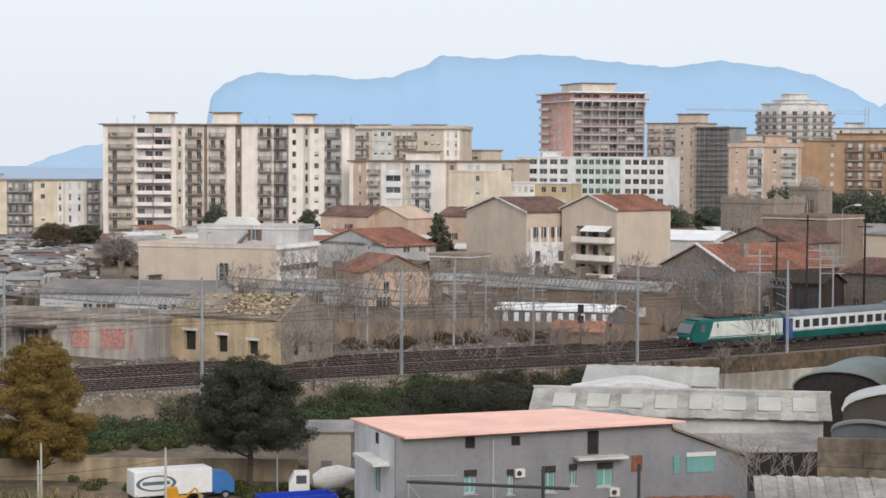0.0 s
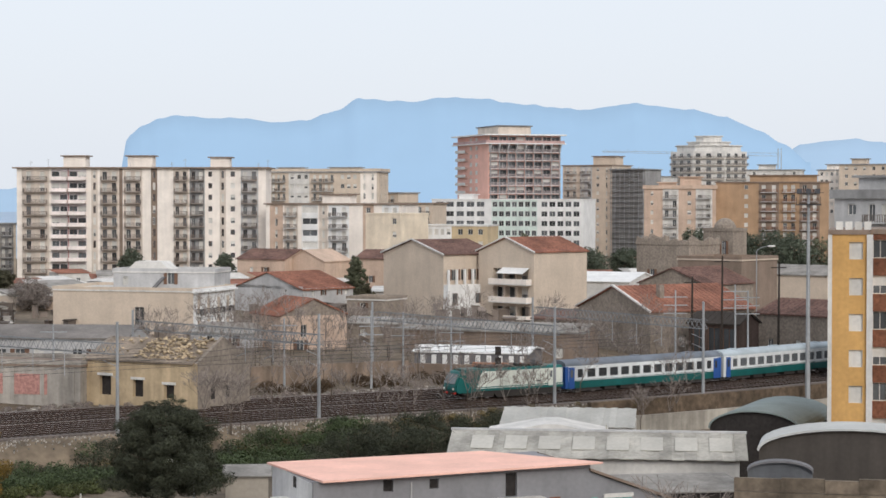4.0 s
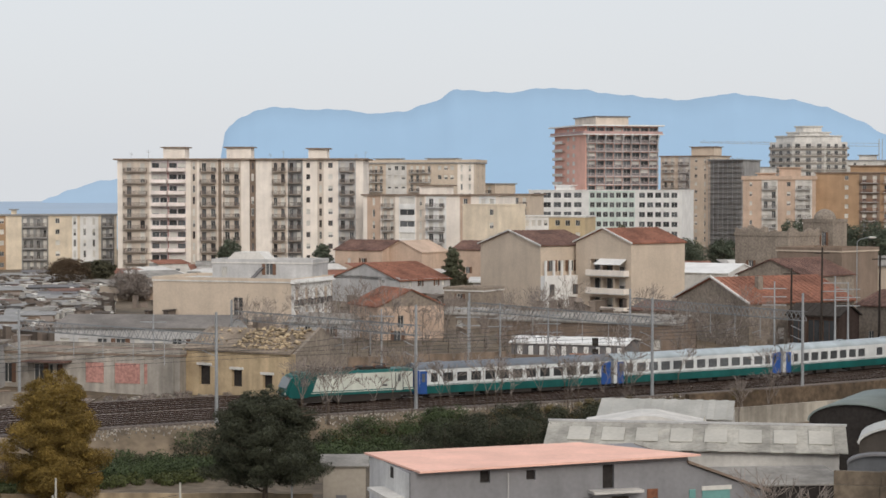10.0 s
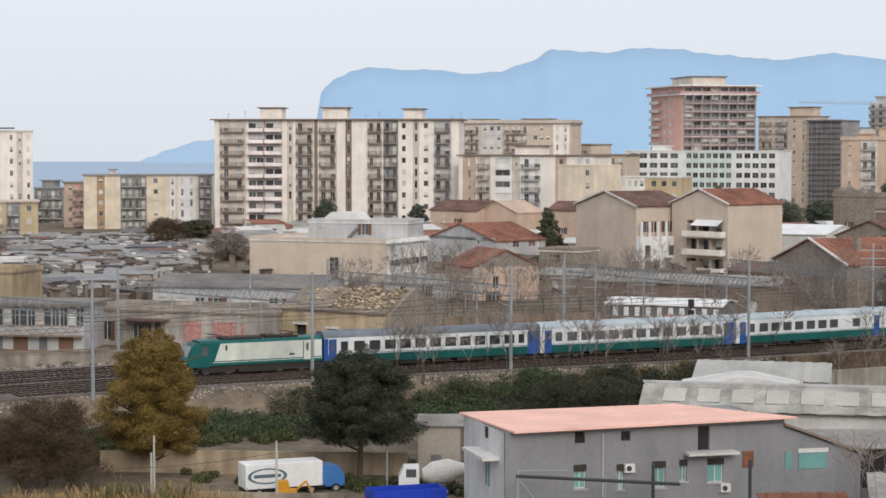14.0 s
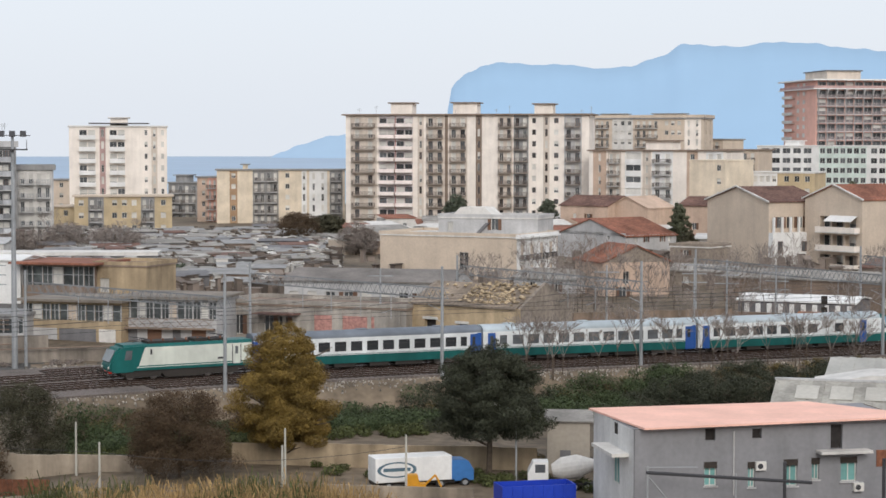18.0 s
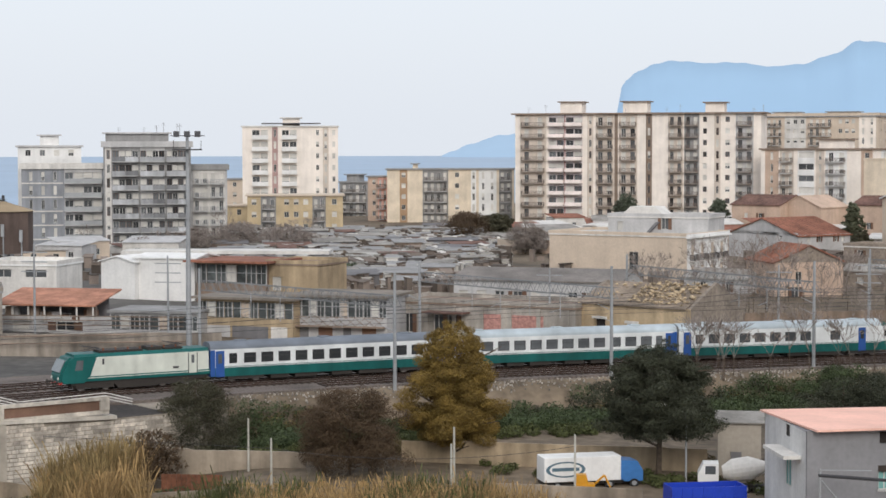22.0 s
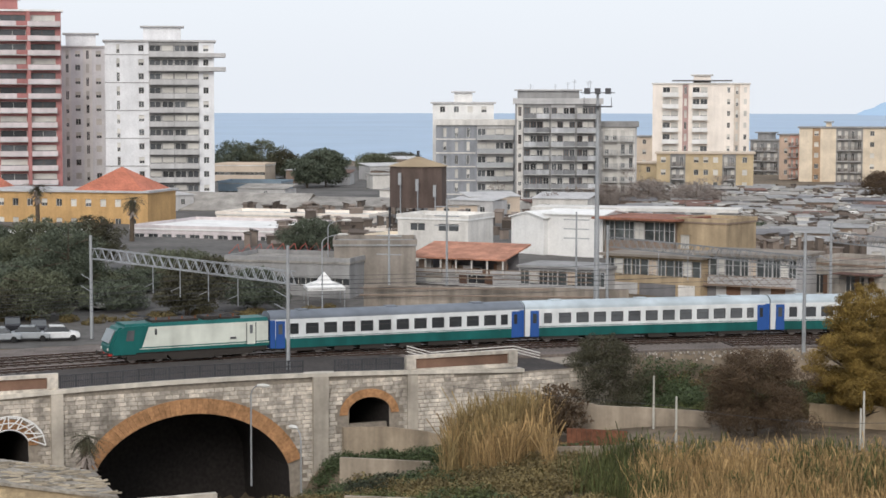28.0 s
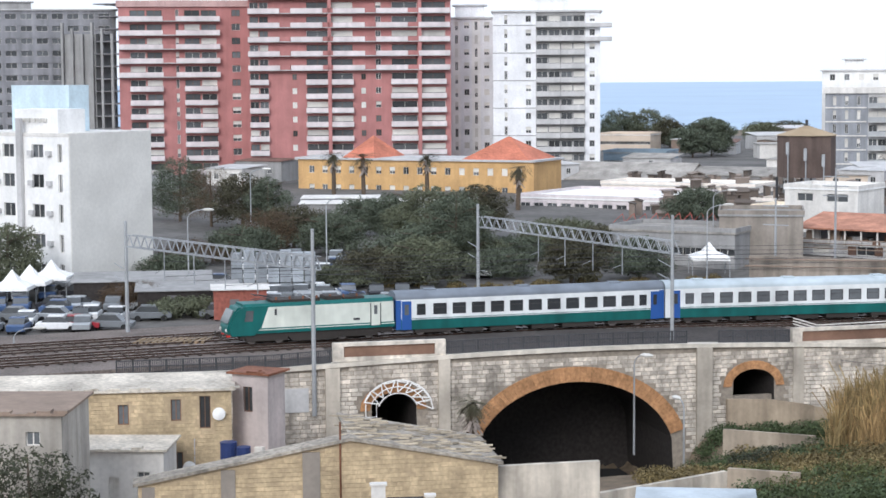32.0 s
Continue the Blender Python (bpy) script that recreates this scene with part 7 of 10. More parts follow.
def rubble(label, x0, x1, v0, v1, n, size, material, seed):
    """Loose stones thrown along the line, each a rough five-sided lump."""
    rng = random.Random(seed)
    vs, fs = [], []
    org = off_line((x0 + x1) / 2, v0)
    for i in range(n):
        x, y = off_line(rng.uniform(x0, x1), rng.uniform(v0, v1) + rng.gauss(0, 0.3))
        s, z = size * rng.uniform(0.5, 1.4), land(x, y) + 0.02
        k = len(vs)
        a0 = rng.uniform(0, 6)
        for j in range(5):
            a = a0 + 1.257 * j
            vs.append((x - org[0] + s * math.cos(a), y - org[1] + s * rng.uniform(0.6, 1.1) * math.sin(a), z - 0.1))
        for j in range(5):
            a = a0 + 1.257 * j
            vs.append((x - org[0] + 0.7 * s * math.cos(a), y - org[1] + 0.7 * s * math.sin(a), z + s * rng.uniform(0.5, 0.9)))
        fs += [(k + j, k + (j + 1) % 5, k + 5 + (j + 1) % 5, k + 5 + j) for j in range(5)] + [tuple(range(k + 5, k + 10))]
    me = bpy.data.meshes.new("rubble")
    me.from_pydata(vs, [], fs)
    me.materials.append(material)
    ob = new("rubble", me)
    ob.location = (*org, 0)
    tagged(ob, label, "rubble", kind="stuff")


PALEST = mat("pale_loose_stone", (0.31, 0.28, 0.245), island=0.6)
rubble("pale loose stones along the edge of the line", -76, 40, -11.0, -8.6, 1700, 0.09, PALEST, 1)
rubble("scattered pale stones between the tracks", -62, 90, 1.6, 2.7, 700, 0.14, PALEST, 2)
rubble("litter of stones and rubbish beyond the tracks", -60, 60, 13.5, 19, 1300, 0.22, PALEST, 3)
for k, v in enumerate((-5.2, -1.7, 5.9, 9.7)):
    rubble("pale ballast stones between two tracks", -74, 70, v - 0.25, v + 0.35, 800, 0.13, PALEST, 10 + k)
# stone edge of the railway bed towards the sheds
bm = strip(22, 118, 2.5, -10.4, -9.6, -3.2, -0.1)
solid("retaining_wall", bm, mat("brown_tufa_blocks", (0.115, 0.082, 0.055), grain=0.4, scale=1.3, stain=0.4, bump=0.5), "brown rough stone retaining wall under the line", "wall", kind="structure")


solid("low_wall", strip(20, 62, 2.5, -12.9, -12.5, -4.4, -1.7), mat("pale_low_render", (0.36, 0.325, 0.275), stain=0.3, streak=0.3), "pale rendered low wall below the railway", "wall", kind="structure")
# road colour lowered to near-black to hold the shade under the arch
bm = bmesh.new()
prism(bm, [(18.5, -4.5), (34.2, -4.5), (34.2, 12.5), (18.5, 12.5)], -13.4, -12.65, "z")
solid("road", bm, mat("shade_dark_asphalt", (0.03, 0.03, 0.031), stain=0.2), "asphalt road through the bridge arch, darkened for the shade there", "road", (*BA, 0), BH, kind="structure")


# ---- overhead line ----
def lattice(bm, p, q, w, n, r=0.05):
    p, q = Vector(p), Vector(q)
    up = Vector((0, 0, w))
    for a in (Vector((0, 0, 0)), up):
        rod(bm, p + a, q + a, r, 4)
    for i in range(n):
        a, b = p + (q - p) * (i / n), p + (q - p) * ((i + 0.5) / n)
        c = p + (q - p) * ((i + 1) / n)
        rod(bm, a, b + up, r * 0.8, 4), rod(bm, b + up, c, r * 0.8, 4)


DULL = mat("dull_galvanised", (0.22, 0.225, 0.23), 0.6, 0.2, stain=0.2)
PORTALS = [((-99.86, 121.15), (-128.63, 128.76)), ((-81.94, 148.95), (-113.49, 164.68)), ((-44.56, 184.7), (-71.17, 202.88)), ((-24.94, 199.45), (-50.15, 220.36)),
           ((-4.53, 211.95), (-27.9, 238.37)), ((22.83, 225.85), (1.61, 255.99)), ((42.26, 236.25), (23.91, 266.93))]
tops = []
for i, (p, pf) in enumerate(PORTALS):
    s = math.atan(track_slope(max(min(p[0], 110), -120)))
    width = math.hypot(pf[0] - p[0], pf[1] - p[1])
    n = Vector(((pf[0] - p[0]) / width, (pf[1] - p[1]) / width))
    t = thing("catenary_portal", "grey lattice catenary portal over the tracks", "catenary portal", (p[0], p[1], -0.4 if i > 1 else -4.2), group="catenary portals of the line")
    base = 0 if i > 1 else 3.8
    far = Vector((n.x * width, n.y * width, base))
    for q, h in ((Vector((0, 0, 0)), 11.6 + base), (far, 10.6)):
        bm = bmesh.new()
        rod(bm, q, q + Vector((0, 0, h)), 0.2, 8, 0.14)
        part("mast", bm, STEEL, t)
        for k in range(2):
            bm = bmesh.new()
            zz = q + Vector((0, 0, h - 4.6 - 1.2 * k))
            rod(bm, zz, zz + Vector((math.cos(s) * 0.2 + n.x * 2.4, n.y * 2.4, 0.5)), 0.04, 4)
            part("bracket", bm, STEEL, t)
    bm = bmesh.new()
    lattice(bm, (0, 0, base + 8.2), far + Vector((0, 0, 8.2)), 1.1, 22, 0.055)
    o = Vector((math.cos(s), math.sin(s), 0)) * 0.7
    lattice(bm, o + Vector((0, 0, base + 8.2)), far + o + Vector((0, 0, 8.2)), 1.1, 22, 0.055)
    for k in range(23):
        q = far * (k / 22) + Vector((0, 0, base * (1 - k / 22) + 8.2))
        rod(bm, q, q + o, 0.045, 4)
    part("lattice_beam", bm, STEEL if i < 2 else DULL, t)
    for v in (8, 13, 18, 23):
        bm = bmesh.new()
        q = Vector((n.x * v, n.y * v, base))
        rod(bm, q + Vector((0, 0, 8.3)), q + Vector((0, 0, 5.6)), 0.05, 4)
        rod(bm, q + Vector((0, 0, 6.6)), q + Vector((n.x * 1.6, n.y * 1.6, 6.1)), 0.04, 4)
        part("drop_arm", bm, STEEL, t)
    tops.append([Vector((p[0] + n.x * v, p[1] + n.y * v, 0)) for v in (8, 13, 18, 23)])
for a, b in zip(tops[:-1], tops[1:]):
    for k in range(4):
        for z, sag in ((5.5, 0.0), (6.9, 0.6)):
            bm = bmesh.new()
            tube(bm, [a[k].lerp(b[k], j / 8) + Vector((0, 0, z - sag * 4 * j / 8 * (1 - j / 8))) for j in range(9)], 0.019)
            org = a[k].copy()
            bmesh.ops.translate(bm, verts=bm.verts, vec=-org)
            solid("contact_wire", bm, DSTEEL, "thin dark overhead line wire", "wire", org, group="overhead wires")
# single masts beyond the yard
for at, h in (((-78.92, 213.91), 11), ((-91.86, 205.39), 12.5), ((1.41, 246), 10), ((42.46, 258.54), 12), ((49.52, 253.2), 13), ((51.95, 256.8), 12), ((-9.61, 244.81), 9), ((11.77, 249.72), 9), ((5.67, 254.94), 9), ((-36.76, 233.12), 9), ((-98.41, 203.45), 9)):
    t = thing("line_mast", "slim grey steel mast with crossarms", "mast", (*at, land(*at)), group="masts beyond the yard")
    bm = bmesh.new()
    rod(bm, (0, 0, 0), (0, 0, h), 0.17, 7, 0.1)
    part("pole", bm, STEEL, t)
    for k in range(3):
        bm = bmesh.new()
        box(bm, -1.6, 1.6, -0.05, 0.05, h - 1 - 1.1 * k, h - 0.88 - 1.1 * k)
        part("crossarm", bm, STEEL, t)


def floodlight(at, top, label):
    t = thing("floodlight_mast", label, "floodlight mast", (*at, land(*at)), math.atan2(at[1], at[0]) - math.pi / 2)
    H = top - land(*at)
    bm = bmesh.new()
    rod(bm, (0, 0, 0), (0, 0, H), 0.35, 10, 0.16)
    part("pole", bm, STEEL, t)
    bm = bmesh.new()
    box(bm, -1.6, 1.6, -0.8, 0.8, H - 1.7, H - 1.55)
    for x in (-1.5, 1.5):
        for y in (-0.75, 0.75):
            rod(bm, (x, y, H - 1.6), (x, y, H - 0.6), 0.04, 4)
    rod(bm, (-1.9, -0.6, H - 0.1), (1.9, -0.6, H - 0.1), 0.06, 4)
    part("platform", bm, DSTEEL, t)
    for k in range(3):
        bm = bmesh.new()
        prism(bm, [(-0.9, H - 0.2), (-0.65, H + 0.4), (-0.35, H + 0.3), (-0.55, H - 0.25)], -1.5 + 1.15 * k, -0.85 + 1.15 * k, "x")
        part("floodlight", bm, DSTEEL, t)


floodlight((-71.96, 201.54), 24.96, "tall grey floodlight mast with a lamp platform")
floodlight((56.95, 243.43), 24.75, "tall dark floodlight mast beside the line")


def street_lamp(at, h, label, reach=1.6, z=None, rz=0.0):
    t = thing("street_lamp", label, "street lamp", (*at, land(*at) if z is None else z), rz, group="street lamps")
    bm = bmesh.new()
    rod(bm, (0, 0, 0), (0, 0, h - 0.9), 0.09, 7, 0.07)
    prev = Vector((0, 0, h - 0.9))
    for k in range(5):
        a = math.pi / 2 * (k + 1) / 5
        c = Vector((reach * (1 - math.cos(a)), 0, h - 0.9 + 0.9 * math.sin(a)))
        rod(bm, prev, c, 0.05, 6)
        prev = c
    part("pole", bm, STEEL, t)
    bm = bmesh.new()
    bmesh.ops.create_uvsphere(bm, u_segments=10, v_segments=6, radius=0.34, matrix=Matrix.Translation(prev + Vector((0.3, 0, 0))) @ Matrix.Diagonal((1.9, 0.8, 0.5, 1)))
    part("lamp_head", bm, SHUTTER, t)


for t0 in (((-80.03, 139, -8.2), 8.5, 0), ((-73.95, 136.46, -7.8), 5.2, 2.6), ((-98.53, 141.93, -8.4), 7.5, 2.8), ((-101.4, 143.42, -8.4), 8.0, 0.2)):
    street_lamp(t0[0][:2], t0[1], "grey street lamp beside the bridge", 0.9, t0[0][2], t0[2])
for at, h, rz in (((-140.23, 149.54), 9.5, 0.4), ((-135.53, 166.9), 9.5, 0.4), ((-114.97, 148.75), 7, 0.5), ((-110.36, 210.87), 8.5, 0.6), ((-130.58, 116.51), 9, 0.6), ((60.73, 293.79), 17, 0.0), ((-13.54, 157.42), 6.4, 2.8), ((-98.88, 187.53), 9.5, 0.6), ((-171.6, 195.33), 10, 0.4)):
    street_lamp(at, h, "curved-arm grey street lamp", 2.0, None, rz)


# ---- the long grey house with the salmon roof ----
def pink_house():
    a, c = (-3.31, 135.36), (20.46, 143.14)
    h, L0 = span(a, c)
    t = thing("long_house", "long grey rendered house with a salmon-coated roof", "house", (*a, -4.3), h)
    L, D, H, g = 21.4, 10.5, 8.15, 4.3
    GR = mat("grey_house_render", (0.242, 0.239, 0.248), grain=0.06, stain=0.1, streak=0.07)
    fr = [(5.2, 5.95, 2.95, 3.8), (8.7, 9.4, 3.0, 3.7), (14.6, 15.5, 2.1, 3.9), (5.15, 6.05, -0.3, 1.4), (11.1, 12.1, -0.5, 1.4), (13.2, 13.75, -0.1, 1.45), (15.4, 16.6, -0.3, 1.45), (8.4, 8.9, -0.5, 1.3)]
    fr = [(x0, x1, z0 + g, z1 + g) for x0, x1, z0, z1 in fr]
    le = [(-5.0, -4.0, 2.9 + g, 3.75 + g), (-4.9, -3.5, -0.6 + g, 1.4 + g)]
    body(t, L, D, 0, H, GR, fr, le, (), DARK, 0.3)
    bm = bmesh.new()
    white = mat("patchy_whitewash", (0.6, 0.59, 0.575), stain=0.12, streak=0.1)
    facade(bm, -D, 0, 0, H, le, -0.05, 0.05, side="l")
    part("whitewashed_end", bm, [white, DARK], t, "whitewashed end wall")
    for i, e in enumerate(fr):
        if i > 2:
            part("window", window_mesh(e[1] - e[0], e[3] - e[2], "teal"), None, t, loc=(e[0], 0.22, e[2]))
    part("window", window_mesh(1.4, 2.0, "teal"), None, t, loc=(-0.01, 4.9, -0.6 + g), rz=-math.pi / 2)
    # lower end with a sloping top
    bm = bmesh.new()
    prism(bm, [(L, 0), (27.6, 0), (27.6, 5.6), (L, 7.9)], 0.05, D - 1, "y")
    e = part("end_wing", bm, GR, t, "sloping end wing")
    bm = bmesh.new()
    prism(bm, [(L - 0.1, 8.0), (28.0, 5.55), (28.0, 5.75), (L - 0.1, 8.2)], -0.3, D - 0.7, "y")
    part("wing_roof", bm, BROWNW, e)
    bm = bmesh.new()
    box(bm, 22.55, 24.8, -0.02, 0.05, 0.4 + g, 1.6 + g)
    box(bm, 21.5, 22.0, -0.02, 0.05, 0.4 + g, 1.7 + g)
    part("wing_window", bm, PANEBLUE, e)
    bm = bmesh.new()
    box(bm, 22.5, 24.9, -0.1, 0.05, 1.6 + g, 1.9 + g)
    part("shutter_box", bm, SHUTTER, e)
    # roof: one thin slab, its far side cut askew
    bm = bmesh.new()
    top = [(0.45, -0.9, 8.4), (22.0, -0.9, 8.72), (17.1, 10.9, 8.34), (-0.35, 10.9, 8.26)]
    hi, lo = [bm.verts.new(c) for c in top], [bm.verts.new((x, y, z - 0.14)) for x, y, z in top]
    bm.faces.new(hi), bm.faces.new(lo[::-1])
    for k in range(4):
        bm.faces.new((lo[k], lo[(k + 1) % 4], hi[(k + 1) % 4], hi[k]))
    part("roof", bm, PINKROOF, t)
    bm = bmesh.new()
    prism(bm, [(0, H), (L, H), (L, 8.56), (0, 8.24)], 0, 0.25, "y")
    part("eave_wall", bm, GR, t)
    bm = bmesh.new()
    prism(bm, [(17.0, H), (27.6, 5.75), (27.6, 5.9), (17.0, 8.3)], 5.0, D, "y")
    part("rear_roof", bm, FIBRE, t, "grey sheet roof behind the salmon one")
    for x0, x1, z, y0, y1 in ((13.5, 17.4, 1.85, -1.1, 0), (-0.9, 0, 2.0, -0.0, 6.5)):
        bm = bmesh.new()
        if x0 > 0:
            box(bm, x0, x1, y0, y1, z + g, z + g + 0.2)
        else:
            box(bm, -1.3, 0, 1.2, 6.6, 1.75 + g, 2.0 + g)
        part("canopy", bm, OFFWHITE, t, "thin concrete canopy")
    for x, z in ((8.9, 0.75), (16.3, -1.0)):
        bm = bmesh.new()
        box(bm, x, x + 0.75, -0.35, 0, z + g, z + g + 0.6)
        ac = part("air_conditioner", bm, SHUTTER, t)
        bm = bmesh.new()
        rod(bm, (x + 0.3, -0.36, z + g + 0.3), (x + 0.3, -0.38, z + g + 0.3), 0.2, 12)
        part("fan_grille", bm, DSTEEL, ac)
    bm = bmesh.new()
    rod(bm, (7.3, -0.06, g - 1), (7.3, -0.06, H - 0.3), 0.06, 6)
    part("downpipe", bm, LGREY, t)
    bm = bmesh.new()
    box(bm, 18.1, 18.95, -0.06, 0, 0.7 + g, 1.9 + g)
    part("meter_box", bm, RUST, t)
    for p, q, r in (((0.1, -2.5, g + 1.25), (12.2, -2.5, g + 0.15), 0.13), ((0.1, -2.5, g + 1.6), (3.8, -2.5, g + 1.5), 0.05), ((0.3, -2.5, g + 0.9), (2.6, -2.5, g - 1.8), 0.06), ((0.2, -2.5, g - 2.2), (0.2, -2.5, g + 1.7), 0.07), ((6.6, -2.5, g - 2.2), (6.6, -2.5, g + 1.0), 0.06)):
        bm = bmesh.new()
        rod(bm, p, q, r, 6)
        part("frame_beam", bm, DSTEEL if r > 0.1 else STEEL, t)
    for e in fr[3:]:
        bm = bmesh.new()
        box(bm, e[0] - 0.04, e[1] + 0.04, -0.03, 0.24, e[3] - 0.42, e[3] + 0.03)
        part("shutter_box", bm, UNDER_DARK, t)
        bm = bmesh.new()
        box(bm, e[0] - 0.1, e[1] + 0.1, -0.12, 0.0, e[2] - 0.1, e[2])
        part("window_sill", bm, LGREY, t)
    for x in (10.2, 17.6):
        bm = bmesh.new()
        rod(bm, (x, -2.5, g - 2.2), (x, -2.5, g + 1.7), 0.12, 6)
        part("post", bm, DSTEEL, t, "dark wooden post")


pink_house()


# ---- sheds of the yard ----
def ribbed(parent, x0, x1, ya, za, yb, zb, material, step=0.9, lift=0.05, name="roof"):
    """A sheet roof in strips, every other one a little proud."""
    n = max(2, int((x1 - x0) / step))
    for i in range(n):
        a, b = x0 + (x1 - x0) * i / n, x0 + (x1 - x0) * (i + 1) / n
        z = lift if i % 2 else 0
        bm = bmesh.new()
        prism(bm, [(ya, za + z), (yb, zb + z), (yb, zb + z + 0.06), (ya, za + z + 0.06)], a, b, "x")
        part("roof_sheet", bm, material, parent)


h, L = span((7.48, 163.83), (32.05, 160.02))
LS = thing("long_shed", "long shed with a weathered fibre-cement roof and skylight sheets", "shed", (*(7.48, 163.83), -4.2), h)
ze, zr = 1.87 + 4.2, 3.54 + 4.2
bm = bmesh.new()
box(bm, 0.3, L - 0.3, 0.4, 9.8, 0, ze - 0.1)
part("wall", bm, OFFWHITE, LS)
ribbed(LS, -0.2, L + 0.4, -0.3, ze, 5.2, zr, mat("pale_weathered_sheet", (0.37, 0.35, 0.31), grain=0.15, stain=0.3, stain_scale=0.4, rnd=0.15), 1.05)
ribbed(LS, -0.2, L + 0.4, 5.2, zr, 10.5, ze, FIBRE, 2.0)
bm = bmesh.new()
box(bm, -0.3, L + 0.5, 5.0, 5.4, zr + 0.02, zr + 0.2)
part("ridge_cap", bm, LGREY, LS)
for i in range(8):
    x = L * (0.07 + 0.117 * i)
    bm = bmesh.new()
    k = (zr - ze) / 5.5
    prism(bm, [(1.2, ze + 1.5 * k + 0.14), (3.8, ze + 4.1 * k + 0.14), (3.8, ze + 4.1 * k + 0.19), (1.2, ze + 1.5 * k + 0.19)], x, x + 1.9, "x")
    part("skylight", bm, mat("milky_skylight", (0.46, 0.435, 0.385), 0.5) if i == 0 else bpy.data.materials["milky_skylight"], LS)
h, L = span((13.07, 181.53), (25.6, 179.18))
S2 = thing("low_shed", "low shed with a pale ribbed roof", "shed", (*(13.07, 181.53), -4.0), h)
ze, zr = 2.37 + 4, 3.64 + 4
bm = bmesh.new()
box(bm, 0.2, L - 0.2, 0.3, 9, 0, ze)
part("wall", bm, OFFWHITE, S2)
ribbed(S2, 0, L, 0, ze, 5.0, zr, mat("pale_ribbed_sheet", (0.42, 0.41, 0.38), rnd=0.06), 0.6)
h, L = span((10.86, 171.66), (22.27, 170.55))
S3 = thing("low_shed", "white hump-roofed shed behind the long shed", "shed", (*(11.49, 173.62), -4.0), h)
bm = bmesh.new()
z = 3.5 + 4
prism(bm, [(0, 0), (11, 0), (11, z - 0.9), (6.5, z), (5, z), (0, z - 0.9)], 0, 6, "y")
part("body", bm, OFFWHITE, S3)


def hangar(name, label, a, c, depth, z_spring, rise, wall, roof, z0=-4.2):
    h, L = span(a, c)
    t = thing(name, label, "hangar", (*a, z0), h)
    zs = z_spring - z0
    n = 18
    arc = [(L / 2 - L / 2 * math.cos(math.pi * i / n), zs + rise * math.sin(math.pi * i / n)) for i in range(n + 1)]
    bm = bmesh.new()
    prism(bm, [(0, 0), (L, 0)] + arc[::-1], 0.2, 0.5, "y")
    part("front_wall", bm, wall, t)
    bm = bmesh.new()
    outer = [(L / 2 + (x - L / 2) * 1.02, z + 0.14) for x, z in arc]
    rings = [[[bm.verts.new((x, y, z)) for x, z in row] for row in (outer, arc)] for y in (-0.2, depth)]
    for i in range(n):
        (fo, fi), (bo, bi) = rings
        for q in ((fo[i], fo[i + 1], bo[i + 1], bo[i]), (fi[i + 1], fi[i], bi[i], bi[i + 1]), (fo[i + 1], fo[i], fi[i], fi[i + 1]), (bo[i], bo[i + 1], bi[i + 1], bi[i])):
            bm.faces.new(q)
    bmesh.ops.recalc_face_normals(bm, faces=bm.faces)
    part("vault_roof", bm, roof, t)
    for x in (0, L - 0.3):
        bm = bmesh.new()
        box(bm, x, x + 0.3, 0.5, depth, 0, zs)
        part("side_wall", bm, wall, t)
    return t


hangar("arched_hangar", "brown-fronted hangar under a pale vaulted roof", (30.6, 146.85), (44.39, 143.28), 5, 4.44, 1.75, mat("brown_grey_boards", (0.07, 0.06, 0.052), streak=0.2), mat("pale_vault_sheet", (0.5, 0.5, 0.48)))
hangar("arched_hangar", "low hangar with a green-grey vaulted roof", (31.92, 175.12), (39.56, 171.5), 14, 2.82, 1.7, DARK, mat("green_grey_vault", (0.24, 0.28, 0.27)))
hangar("arched_shed", "small grey shed with a segmental gable", (27.78, 137.22), (32.28, 136.23), 1.0, 4.2, 0.75, mat("slate_grey_boards", (0.12, 0.125, 0.135), streak=0.2), DGREY)
YS = shed("storage_shed", "low shed with a dark red roof and white fascia", (35.53, 133.35), 8.0, 4, 3.9, 0.0, LGREY, mat("dark_red_sheet", (0.13, 0.05, 0.042), grain=0.2), pitch=1.1)
YS.location.z = -4.2
bm = bmesh.new()
box(bm, -4.4, 4.4, -0.2, 0, 3.9, 4.3)
part("fascia", bm, WHITE, YS)
RUSTY = shed("storage_shed", "small shed with a rusty tin roof beside the grey house", (16.6, 119.8), 5.0, 4.6, 5.6, 0.12, BROWNW, BROWNW, pitch=0.8)
RUSTY.location.z = -5.0
ribbed(RUSTY, -2.9, 2.9, -0.4, 5.78, 5.0, 6.7, RUST, 0.55, 0.05)
# solid near-black walls stand for the shade inside the open shed
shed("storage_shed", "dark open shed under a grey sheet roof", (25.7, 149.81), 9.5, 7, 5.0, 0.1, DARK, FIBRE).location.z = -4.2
LEAN = shed("storage_shed", "grey lean-to with a pale corrugated roof", (24.6, 119.0), 9.4, 5.5, 6.4, -0.12, LGREY, GREY, pitch=1.3)
LEAN.location.z = -5.0
ribbed(LEAN, -5.0, 5.0, -0.4, 6.6, 5.9, 7.95, mat("pale_corrugated", (0.31, 0.29, 0.26), grain=0.2, stain=0.3, rnd=0.15), 0.5, 0.06)
shed("storage_shed", "small pale block hut among bushes", (-9.54, 162.72), 3.6, 4, 4.4, 0.05, mat("block_hut", (0.36, 0.32, 0.27)), FIBRE).location.z = -4.0


